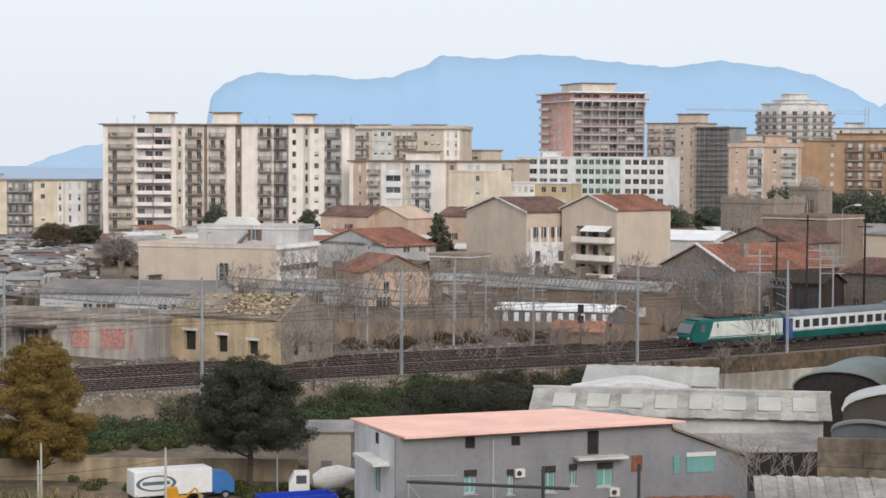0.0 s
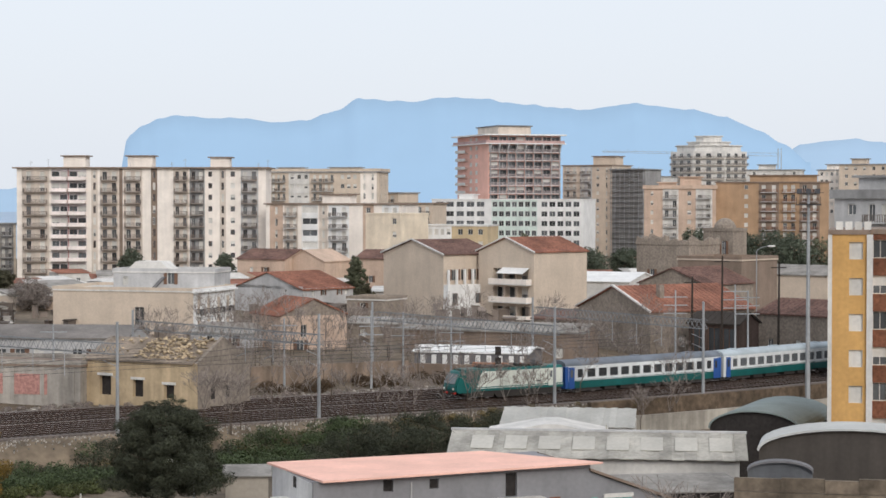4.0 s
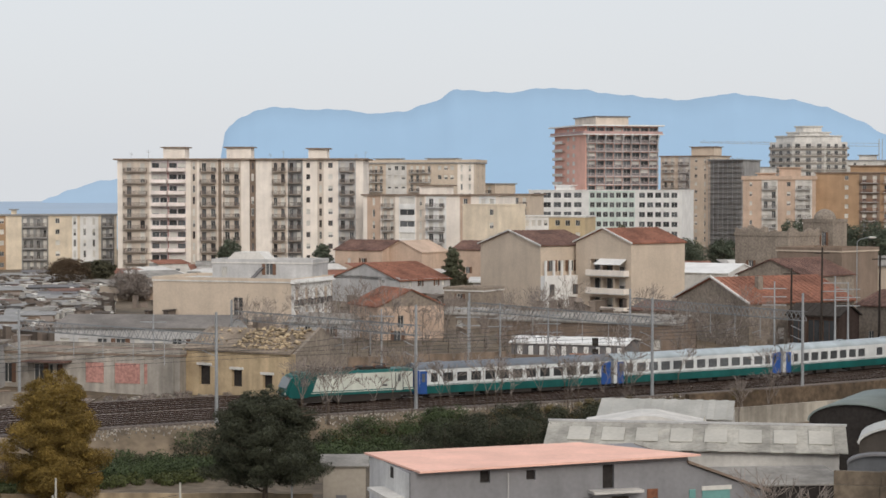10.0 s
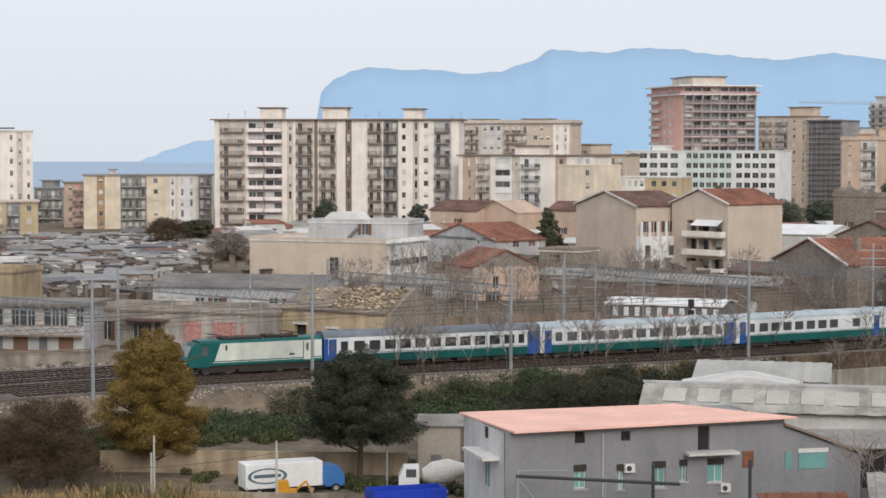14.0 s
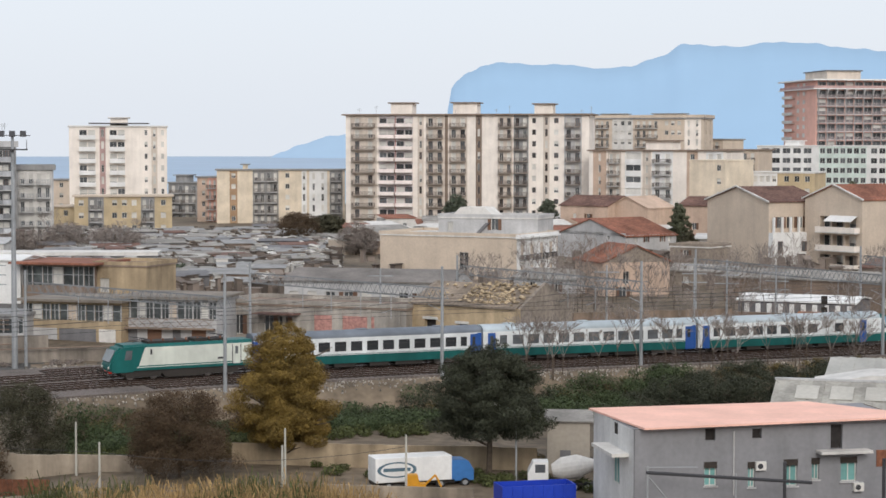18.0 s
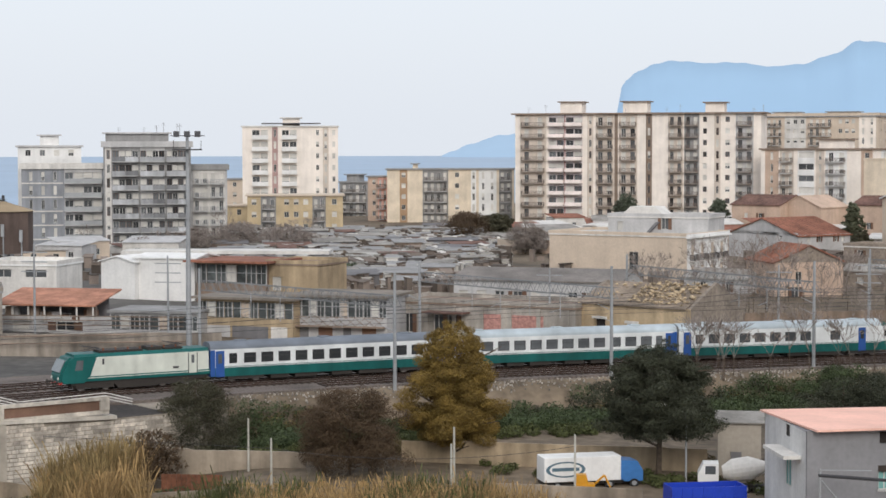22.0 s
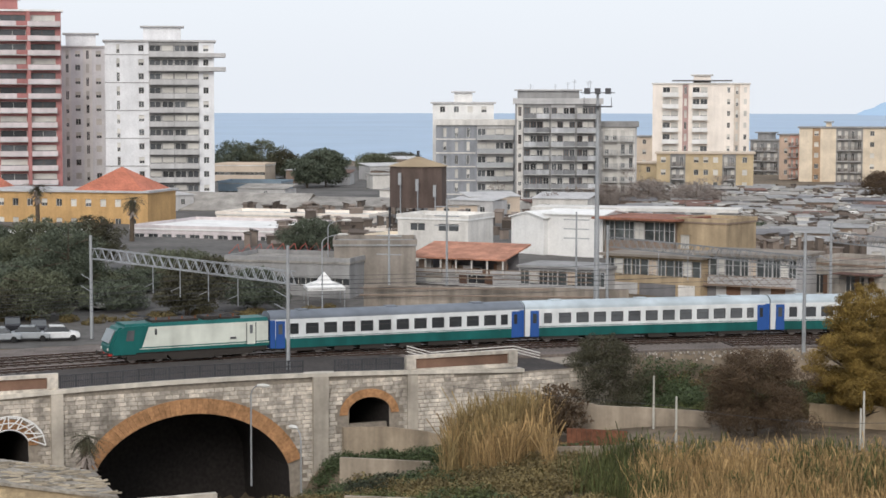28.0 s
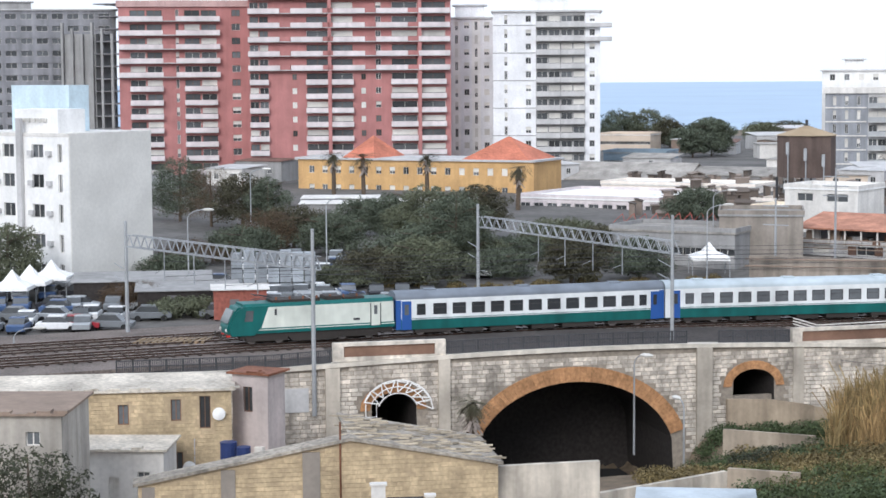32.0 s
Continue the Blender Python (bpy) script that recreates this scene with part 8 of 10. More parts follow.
# ---- yard walls, gate, posts ----
def wall_run(label, a, c, h, th, material, z0=None, name="yard_wall"):
    g, L = span(a, c)
    z = (land(*a) + land(*c)) / 2 if z0 is None else z0
    bm = bmesh.new()
    n = max(1, int(L / 3))
    for i in range(n):
        dz = 0.12 * noise.noise(Vector((a[0] + i * 0.7, a[1], 0)))
        box(bm, L * i / n, L * (i + 1) / n, 0, th, -1.0, h + dz)
    t = solid(name, bm, material, label, "wall", (a[0], a[1], z), g)
    return t


OCWALL = mat("ochre_yard_wall", (0.31, 0.24, 0.16), stain=0.35, streak=0.3)
CWALL = mat("raw_concrete_wall", (0.29, 0.24, 0.185), stain=0.3, streak=0.3)
wall_run("stained ochre yard wall behind the trees", (-38.87, 163.44), (-12.3, 163.54), 2.0, 0.3, OCWALL, -4.0)
wall_run("raw concrete yard wall", (-60.32, 158.94), (-46.4, 159.38), 1.9, 0.3, CWALL, -4.6)
wall_run("low concrete wall along the dirt lane", (-49.27, 143.79), (-24.01, 148.07), 1.5, 0.3, CWALL, -4.6)
wall_run("pale block wall by the reeds", (-54.7, 139.67), (-48.52, 144.05), 2.4, 0.3, CWALL, -5.6)
wall_run("crumbling masonry wall below the bridge", (-72.01, 139.51), (-64.56, 140.92), 2.3, 0.4, CWALL, -7.6)
bm = bmesh.new()
prism(bm, [(0, -4.5), (9.2, -4.5), (9.2, 3.5), (7.5, 4.0), (4.0, 4.6), (0, 4.8)], 0, 0.4, "y")
solid("plastered_wall", bm, mat("ochre_grey_plaster", (0.30, 0.24, 0.175), stain=0.35, streak=0.3), "stained plaster wall below the small bridge arch", "wall", (-75.4, 146.9, -9.0), span((-75.67, 147.35), (-69.57, 154.23))[0])
wall_run("low masonry wall among reeds", (-60.81, 132.73), (-45.96, 135.41), 1.6, 0.4, CWALL, -7.0)
wall_run("low grey wall before the parked lorries", (-30.12, 143.88), (-15.6, 143.75), -2.06 + 4.6, 0.3, CWALL, -4.6)
CW = thing("course_wall", "tall brown wall of rough stone courses before the sheds", "wall", (25.69, 131.51, -4.6), span((25.69, 131.51), (40.01, 127.89))[0])
TUFA = mat("brown_tufa_courses", (0.155, 0.122, 0.09), grain=0.35, scale=1.6, stain=0.35, rnd=0.22, bump=0.5, streak=0.15)
rng = random.Random(31)
for k in range(9):
    x = 0.0
    while x < 14.7:
        w = min(rng.uniform(2.2, 4.2), 14.8 - x)
        bm = bmesh.new()
        y = rng.uniform(-0.05, 0.05)
        box(bm, x, x + w - 0.03, y, y + 0.4, 1.04 * k, 1.04 * k + 0.98 + (rng.uniform(-0.12, 0.05) if k == 8 else 0))
        part("stone_course", bm, TUFA, CW)
        x += w
bm = bmesh.new()
box(bm, 0.05, 14.7, 0.1, 0.36, 0, 9.1)
part("joints", bm, MORTAR, CW)
wall_run("low stained wall before the railway houses", (-100.19, 200.34), (-70.52, 208.39), 2.9, 0.3, mat("stained_yard_wall", (0.25, 0.215, 0.18), stain=0.35, streak=0.35), -0.3)
wall_run("long low parapet beside the workshops", (-78.18, 204.57), (-48.66, 216.6), 1.5, 0.3, bpy.data.materials["stained_yard_wall"], -0.4)
bm = bmesh.new()
box(bm, 0, 5.0, 0.08, 0.12, 0.1, 0.25)
GATE = solid("metal_gate", bm, RUST, "rusty red-brown sheet metal gate in the wall", "gate", (*(-54.98, 147.06), -4.4), span((-54.98, 147.06), (-50.57, 147.58))[0])
for i in range(12):
    bm = bmesh.new()
    box(bm, 0.42 * i, 0.42 * i + 0.39, 0, 0.08, 0, 1.6)
    part("gate_sheet", bm, RUST, GATE)
for at, h in (((-44.49, 143.25), 5.0), ((-51.09, 157.94), 4.6), ((-32.32, 154.66), 4.6), ((-21.11, 146.49), 5.6), ((-30.9, 146.78), 4.5), ((22.64, 176.55), 7.2), ((26.14, 174.05), 7.0), ((25.02, 180.27), 6.4)):
    bm = bmesh.new()
    rod(bm, (0, 0, 0), (0, 0, h), 0.11, 7, 0.08)
    solid("wooden_post", bm, mat("weathered_post", (0.45, 0.43, 0.38)) if "weathered_post" not in bpy.data.materials else bpy.data.materials["weathered_post"], "thin pale weathered post", "post", (*at, land(*at)), group="posts in the yard")
a, b, c = Vector((*(-51.09, 157.94), 0.4)), Vector((*(-44.49, 143.25), 0.2)), Vector((*(-21.11, 146.49), 0.6))
bm = bmesh.new()
a = Vector((*(-63.2, 142.63), 0.7))
tube(bm, [a.lerp(b, u / 6) for u in range(7)] + [b.lerp(c, u / 12) - Vector((0, 0, 3.6 * u / 12 * (1 - u / 12))) for u in range(1, 13)], 0.018)
solid("wire", bm, DSTEEL, "thin sagging wire between yard posts", "wire")


# ---- vehicles of the yard ----
def wheel(parent, x, y, r=0.42, w=0.24):
    bm = bmesh.new()
    rod(bm, (x, y, r), (x, y + w, r), r, 14)
    o = part("wheel", bm, mat("tyre_rubber", (0.02, 0.02, 0.02), 0.8) if "tyre_rubber" not in bpy.data.materials else bpy.data.materials["tyre_rubber"], parent)
    if r > 0.4:
        bm = bmesh.new()
        rod(bm, (x, y - 0.01, r), (x, y + w + 0.01, r), r * 0.55, 10)
        part("rim", bm, STEEL, o)


def lorry():
    a, c = (-24.5, 152.7), (-18.3, 155.57)
    h, L = span(a, c)
    t = thing("box_lorry", "white box lorry body with an oval emblem on its side", "lorry", (*a, -4.1), h)
    t.scale = (0.95, 0.95, 0.86)
    bm = bmesh.new()
    box(bm, 0, L, 0, 2.4, 0.75, 3.1)
    bmesh.ops.bevel(bm, geom=bm.edges[:], offset=0.06, segments=1, affect="EDGES")
    part("box_body", bm, WHITE, t)
    bm = bmesh.new()
    for k in range(24):
        a0, a1 = 2 * math.pi * k / 24, 2 * math.pi * (k + 1) / 24
        o = lambda a, r: (1.9 + 1.75 * r * math.cos(a), -0.02, 1.95 + 0.75 * r * math.sin(a))
        bm.faces.new([bm.verts.new(o(a0, 1)), bm.verts.new(o(a1, 1)), bm.verts.new(o(a1, 0.82)), bm.verts.new(o(a0, 0.82))])
    box(bm, 0.7, 3.1, -0.02, -0.005, 1.8, 2.12)
    part("emblem", bm, mat("blue_grey_ink", (0.1, 0.16, 0.2)), t)
    bm = bmesh.new()
    box(bm, L, L + 0.3, 0.1, 2.3, 0.75, 2.6)
    prism(bm, [(L + 0.3, 0.6), (L + 2.0, 0.6), (L + 2.0, 1.6), (L + 1.5, 2.5), (L + 0.3, 2.6)], 0.1, 2.3, "y")
    part("cab", bm, mat("blue_cab_paint", (0.05, 0.17, 0.42), 0.4), t)
    bm = bmesh.new()
    box(bm, 0, L + 1.8, 0.4, 2.0, 0.45, 0.75)
    part("chassis", bm, UNDER, t)
    for x in (1.2, L - 1.0, L + 1.2):
        wheel(t, x, 0.05)
        wheel(t, x, 2.1)


lorry()


def digger():
    at = (-21.1, 151.6)
    t = thing("mini_digger", "small orange-yellow digger parked by the lorry", "digger", (*at, -4.1), 0.2)
    t.scale = (0.8, 0.8, 0.8)
    OY = mat("machine_yellow", (0.6, 0.28, 0.02), 0.5)
    bm = bmesh.new()
    box(bm, -1.0, 1.0, -0.7, 0.7, 0.5, 1.2)
    prism(bm, [(-0.9, 1.2), (0.4, 1.2), (0.2, 2.1), (-0.8, 2.1)], -0.6, 0.6, "y")
    part("body", bm, OY, t)
    bm = bmesh.new()
    rod(bm, (0.9, 0, 1.0), (2.0, 0, 2.0), 0.12, 6)
    rod(bm, (2.0, 0, 2.0), (2.6, 0, 0.8), 0.1, 6)
    part("arm", bm, OY, t)
    for y in (-0.9, 0.6):
        bm = bmesh.new()
        prism(bm, [(-1.1, 0.25), (-0.9, 0), (0.9, 0), (1.1, 0.25), (0.9, 0.5), (-0.9, 0.5)], y, y + 0.3, "y")
        part("track", bm, UNDER, t)


digger()


def tipper():
    a, c = (-13.3, 142.6), (-7.9, 144.68)
    h, L = span(a, c)
    t = thing("tipper_lorry", "bright blue open tipper body", "lorry", (*a, -4.2), h)
    BL_ = mat("tipper_blue", (0.015, 0.05, 0.42), 0.45)
    bm = bmesh.new()
    for e in ((0, L, 0, 0.1), (0, L, 2.3, 2.4), (0, 0.1, 0.1, 2.3), (L - 0.1, L, 0.1, 2.3)):
        box(bm, *e, 1.0, 2.5)
    box(bm, 0, L, 0, 2.4, 0.9, 1.0)
    b = part("tipper_body", bm, BL_, t)
    for i in range(8):
        bm = bmesh.new()
        box(bm, L * i / 7.2, L * i / 7.2 + 0.12, -0.08, 0, 0.95, 2.55)
        part("rib", bm, BL_, b)
    bm = bmesh.new()
    box(bm, 0, L, 0.5, 1.9, 0.5, 0.9)
    part("chassis", bm, UNDER, t)
    for x in (1.2, 2.3, L - 1.2):
        wheel(t, x, 0.0, 0.48)
        wheel(t, x, 2.1, 0.48)


tipper()


def mixer():
    a = (-12.3, 154.2)
    t = thing("mixer_lorry", "white concrete mixer lorry with a pale drum", "lorry", (*a, -4.1), 0.1)
    t.scale = (0.82, 0.82, 0.82)
    bm = bmesh.new()
    prism(bm, [(0, 0.7), (2.0, 0.7), (2.0, 2.9), (0.5, 2.9), (0, 1.9)], 0, 2.3, "y")
    cab = part("cab", bm, WHITE, t)
    bm = bmesh.new()
    box(bm, 0.7, 1.7, -0.02, 0.0, 1.9, 2.7)
    part("cab_window", bm, GLASS, cab)
    bm = bmesh.new()
    for x0, r0, x1, r1 in ((2.4, 0.6, 3.4, 1.15), (3.4, 1.15, 5.0, 1.2), (5.0, 1.2, 6.6, 0.5)):
        rod(bm, (x0, 1.15, 1.9 + 0.15 * (x0 - 2)), (x1, 1.15, 1.9 + 0.15 * (x1 - 2)), r0, 18, r1)
    part("drum", bm, OFFWHITE, t)
    bm = bmesh.new()
    box(bm, 0, 7, 0.4, 1.9, 0.5, 0.8)
    part("chassis", bm, UNDER, t)
    for x in (1, 4.6, 5.8):
        wheel(t, x, 0.0, 0.48)


mixer()

# ---- trees of the foreground ----
tree("poplar", "olive-yellow leaved tree with a ragged cone crown", (-34.47, 164.43), 13.2, 6.0, LEAFO, 130000, 0.1, 1, 0.04, 0.26, 0.3, clumps=56, clump=0.62, thin=0.4, widest=0.42)
tree("pine", "dark green pine with a broad ragged crown", (-16.07, 160.2), 11.8, 6.4, LEAFP, 88000, 0.17, 2, 0.24, 0.26, 0.2, clumps=64, clump=0.6, thin=0.22, widest=0.38, flat=0.75)
tree("evergreen_bush", "round dark evergreen bush with drooping shoots", (-59.32, 167.83), 8.8, 4.9, LEAFD, 36000, 0.14, 3, 0.02, 0.2, 0.1, "bush", clumps=40, clump=0.7, thin=0.25)
tree("bare_bush", "grey-brown dense leafless bush", (-41.71, 156.54), 8.0, 6.0, LEAFB, 54000, 0.14, 4, 0.0, 0.15, 0.15, "bush", clumps=40, clump=0.75, thin=0.2)
tree("evergreen_bush", "wide dark green bush by the sheds", (6.33, 169.88), 6.0, 5.2, LEAFP, 33000, 0.14, 5, 0.02, 0.2, 0.0, "bush", top=4.52, clumps=40, clump=0.7, thin=0.25)
tree("evergreen_bush", "dark green bush beside the long shed", (2.88, 171.98), 6.0, 5.6, LEAFP, 33000, 0.14, 15, 0.02, 0.2, 0.0, "bush", top=4.56, clumps=40, clump=0.7, thin=0.25)
tree("evergreen_bush", "low dark green bush by the sheds", (-1.15, 174), 4.8, 4.4, LEAFP, 24000, 0.14, 6, 0.02, 0.2, 0.0, "bush", top=3.59, clumps=40, clump=0.7, thin=0.25)
tree("evergreen_bush", "dark green bush before the stone houses", (-87.61, 79.05), 8.0, 4.2, LEAFP, 5000, 0.17, 7, 0.05, 0.15, 0.1, "bush", z=-6)
tree("bare_bush", "bare grey-brown bush by the reeds", (-58.4, 154.32), 5.5, 3.0, LEAFB, 3000, 0.2, 8, 0.05, 0.12, 0.0, "bush")


def hedge(name, label, a, c, n, h, w, leaf, leaves, size, seed, slope=0.0):
    """A run of low scrub along a line, in uneven clumps."""
    rng = random.Random(seed)
    org = ((a[0] + c[0]) / 2, (a[1] + c[1]) / 2)
    z = land(*org)
    blobs = []
    for i in range(n):
        u = (i + rng.random()) / n
        x, y = a[0] + (c[0] - a[0]) * u + rng.uniform(-w, w), a[1] + (c[1] - a[1]) * u + rng.uniform(-w, w)
        s = rng.uniform(0.5, 1.0) * h
        blobs.append((x - org[0], y - org[1], land(x, y) - z + s * 0.4, s * 1.2, s * 1.2, s * 0.7))
    me = leaf_cloud(blobs, leaves * 2, size * 0.72, seed, thin=0.6)
    me.materials.append(leaf)
    ob = new(name, me)
    ob.location = (org[0], org[1], z)
    return tagged(ob, label, "scrub", kind="stuff")


hedge("scrub", "green creeper and scrub on the railway bank", off_track(-72, -12), off_track(-6, -12.5), 230, 1.7, 2.2, LEAFG, 50000, 0.17, 21)
hedge("scrub", "rank green growth at the foot of the bank", off_track(-73, -15.5), off_track(-6, -16), 190, 1.7, 1.8, LEAFG, 38000, 0.18, 32)
hedge("scrub", "weeds between the bank and the yard wall", off_track(-72, -19.5), off_track(-4, -20), 120, 1.0, 1.8, GRASS, 22000, 0.17, 36)
hedge("scrub", "mixed green and olive scrub below the bridge", (-64.57, 135.39), (-45.16, 132.52), 70, 1.6, 4.5, OLIVE, 18000, 0.17, 37)
hedge("scrub", "olive weeds in the rough ground below the bridge", (-63.05, 128.35), (-43.97, 124.46), 70, 1.3, 4.5, OLIVE, 16000, 0.16, 38)
hedge("scrub", "dark brambles on the bank", off_track(-50, -14), off_track(-4, -14), 60, 1.5, 2.2, LEAFP, 12000, 0.18, 33)
hedge("scrub", "dark weeds along the foot of the bank", off_track(-8, -13), off_track(20, -12), 90, 1.4, 2.0, LEAFP, 16000, 0.17, 22)
hedge("scrub", "brown dry scrub along the track edge", off_track(-72, -10.2), off_track(30, -10.4), 170, 0.75, 1.1, OLIVE, 15000, 0.13, 23)
hedge("scrub", "ivy and weeds at the foot of the bridge", (-76.56, 138.21), (-58.78, 133.65), 40, 1.5, 2.0, LEAFG, 9000, 0.16, 24)
hedge("scrub", "rank green weeds below the wall", (-72.44, 129.06), (-55.31, 128.61), 44, 1.3, 3.0, OLIVE, 12000, 0.16, 25)
hedge("scrub", "olive scrub before the masonry wall", (-64.21, 124.41), (-52.15, 121.26), 30, 1.6, 2.0, GRASS, 7000, 0.16, 26)
hedge("scrub", "dry grass and weeds of the yard", (-62.42, 145.15), (-26.48, 147.64), 80, 0.5, 5.0, REED, 9000, 0.15, 27)
hedge("scrub", "dark weeds around the lorries", (-29.12, 162.41), (-8.54, 155.77), 40, 0.9, 3.0, GRASS, 6000, 0.16, 28)
hedge("scrub", "brown weeds between the tracks", off_track(-30, 13.5), off_track(60, 14.5), 70, 0.7, 1.2, TWIG, 9000, 0.14, 29)
hedge("scrub", "low olive scrub beyond the tracks", off_track(-10, 22), off_track(60, 20), 60, 1.2, 4.0, LEAFB, 12000, 0.18, 30)
hedge("scrub", "dark scrub along the street beyond the line", (-129.0, 168.0), (-99.0, 194.0), 40, 0.9, 3.0, OLIVE, 7000, 0.16, 34)
hedge("scrub", "green brambles round the reed clump", (-64.86, 135.25), (-54.77, 147.14), 50, 1.5, 2.2, LEAFG, 12000, 0.17, 35)
hedge("scrub", "dark creeper at the foot of the bridge pier", (-77.2, 143.0), (-66.8, 154.6), 44, 1.5, 1.0, LEAFG, 10000, 0.17, 39)
hedge("scrub", "tangled brambles over the bridge end", (-68.2, 155.6), (-60.2, 163.4), 40, 1.9, 1.4, OLIVE, 9000, 0.17, 40)
hedge("scrub", "dark brambles beside the reed clump", (-66.5, 133.5), (-64.0, 137.5), 14, 1.6, 0.9, LEAFP, 4000, 0.17, 46)
hedge("scrub", "dark brambles and weeds below the reeds", (-55.0, 118.0), (-42.0, 112.5), 60, 1.5, 3.6, LEAFG, 13000, 0.16, 47)
hedge("scrub", "dry olive weeds below the reeds", (-57.0, 121.5), (-44.0, 117.0), 40, 1.2, 3.0, OLIVE, 8000, 0.16, 48)
hedge("scrub", "olive weeds behind the ochre yard wall", (-44.0, 168.6), (-12.5, 167.4), 90, 1.1, 1.8, OLIVE, 14000, 0.16, 49)
hedge("scrub", "rubbish-strewn weeds beside the workshops", off_track(-60, 20), off_track(-10, 20), 50, 0.6, 2.0, TWIG, 6000, 0.14, 31)


def reeds(label, az_pts, n, h, seed, material=None):
    rng = np.random.default_rng(seed)
    verts, faces = [], []
    org = az_pts[0]
    zo = land(*org)
    (ax, ay), (bx, by), wid = az_pts[0], az_pts[1], az_pts[2]
    ln = math.hypot(bx - ax, by - ay)
    px, py = -(by - ay) / ln, (bx - ax) / ln
    tuft = rng.random((max(6, n // 90), 2))
    for i in range(n * 2):
        c = tuft[rng.integers(len(tuft))]
        u, v = c[0] + rng.normal() * 0.045, (c[1] - 0.5) + rng.normal() * 0.1
        x, y = ax + (bx - ax) * u + px * wid * v, ay + (by - ay) * u + py * wid * v
        z = land(x, y)
        hh = h * rng.uniform(0.38, 1.12) * (0.8 + 0.4 * c[1])
        lean = rng.normal(size=2) * 0.16 * hh
        a = rng.uniform(0, 6.28)
        w = np.array([math.cos(a), math.sin(a)]) * 0.02
        p0, p1, p2 = np.array([x, y, z]), np.array([x + lean[0] * 0.3, y + lean[1] * 0.3, z + hh * 0.6]), np.array([x + lean[0], y + lean[1], z + hh])
        k = len(verts)
        for p, ww in ((p0, 1.0), (p1, 1.0)):
            verts += [(p[0] - w[0] * ww - org[0], p[1] - w[1] * ww - org[1], p[2] - zo), (p[0] + w[0] * ww - org[0], p[1] + w[1] * ww - org[1], p[2] - zo)]
        plume = 2.2 if rng.random() < 0.3 else 0.3
        verts += [(p2[0] - w[0] * plume - org[0], p2[1] - w[1] * plume - org[1], p2[2] - zo), (p2[0] + w[0] * plume - org[0], p2[1] + w[1] * plume - org[1], p2[2] - zo)]
        faces += [(k, k + 1, k + 3, k + 2), (k + 2, k + 3, k + 5, k + 4)]
    me = bpy.data.meshes.new("reeds")
    me.from_pydata(verts, [], faces)
    me.materials.append(material or REED)
    ob = new("reeds", me)
    ob.location = (org[0], org[1], zo)
    tagged(ob, label, "reeds", kind="stuff")


reeds("tall dry straw-coloured reeds of the yard", ((-42.2, 126.9), (-20.64, 132.4), 22), 10000, 2.4, 41)
reeds("thick clump of tall olive and straw reeds", ((-61.6, 138.6), (-55.6, 139.6), 8), 3000, 5.0, 42, mat("olive_reeds", (0.24, 0.175, 0.08), grain=0.2, island=0.5, bump=0))
reeds("low dry reeds along the lane", ((-60.77, 137.14), (-53.96, 139.96), 10), 2600, 4.4, 43)
reeds("green-stemmed reeds among the straw", ((-48.52, 129.19), (-25.74, 135.58), 14), 2600, 2.6, 44, GRASS)
reeds("thin dry canes before the stone houses", ((-84.12, 79.87), (-81.11, 82.93), 3), 160, 3.4, 45)


# ---- bare trees between line and town ----
def bare_tree(at, h, seed, label="small leafless grey tree"):
    rng = random.Random(seed)
    t = thing("bare_tree", label, "tree", (*at, land(*at)), rng.uniform(0, 6), group="leafless trees by the line")
    bm = bmesh.new()
    rod(bm, (0, 0, -0.2), (0.1, 0, h * 0.35), 0.06, 6, 0.045)
    part("trunk", bm, BARK, t)
    bm = bmesh.new()

    def grow(p, d, ln, r, depth):
        q = p + d * ln
        rod(bm, p, q, max(r, 0.022), 4, max(r * 0.6, 0.018))
        if depth == 0:
            return
        for k in range(3):
            nd = (d + Vector((rng.uniform(-0.85, 0.85), rng.uniform(-0.85, 0.85), rng.uniform(-0.2, 0.45)))).normalized()
            grow(q, nd, ln * rng.uniform(0.6, 0.85), r * 0.62, depth - 1)
    for k in range(3):
        grow(Vector((0.1, 0, h * 0.33)), Vector((rng.uniform(-0.6, 0.6), rng.uniform(-0.6, 0.6), 1)).normalized(), h * 0.26, 0.042, 3)
    part("branch_crown", bm, TWIG, t)


bare_tree((20.6, 127.6), 9.2, 290, "leafless tree between the grey house and the sheds")
bare_tree((23.2, 129.4), 8.4, 291, "leafless tree between the grey house and the sheds")
rng = random.Random(77)
wall_run("long brown stone wall beyond the tracks", (-17.12, 245.4), (6.45, 255.92), 2.4, 0.4, mat("rusty_brown_wall", (0.22, 0.165, 0.125), stain=0.4, streak=0.3), 0.0)
wall_run("low reddish wall beside the line", (13.74, 245.62), (28.67, 252.38), 1.9, 0.4, bpy.data.materials["rusty_brown_wall"], 0.0)
for i in range(95):
    az, d = rng.uniform(-9.5, 6.0), rng.uniform(228, 300)
    at = (-d * math.sin(radians(az)), d * math.cos(radians(az)))
    bare_tree(at, rng.uniform(5, 10), 300 + i)
for i in range(26):
    p = off_track(rng.uniform(-22, 16), -9.8 + rng.uniform(-1.5, 1))
    bare_tree(p, rng.uniform(4.5, 8), 400 + i, "leafless sapling on the railway bank")
for i in range(14):
    az, d = rng.uniform(12, 23), rng.uniform(380, 470)
    bare_tree((-d * math.sin(radians(az)), d * math.cos(radians(az))), rng.uniform(5, 9), 500 + i, "leafless tree among the shacks")

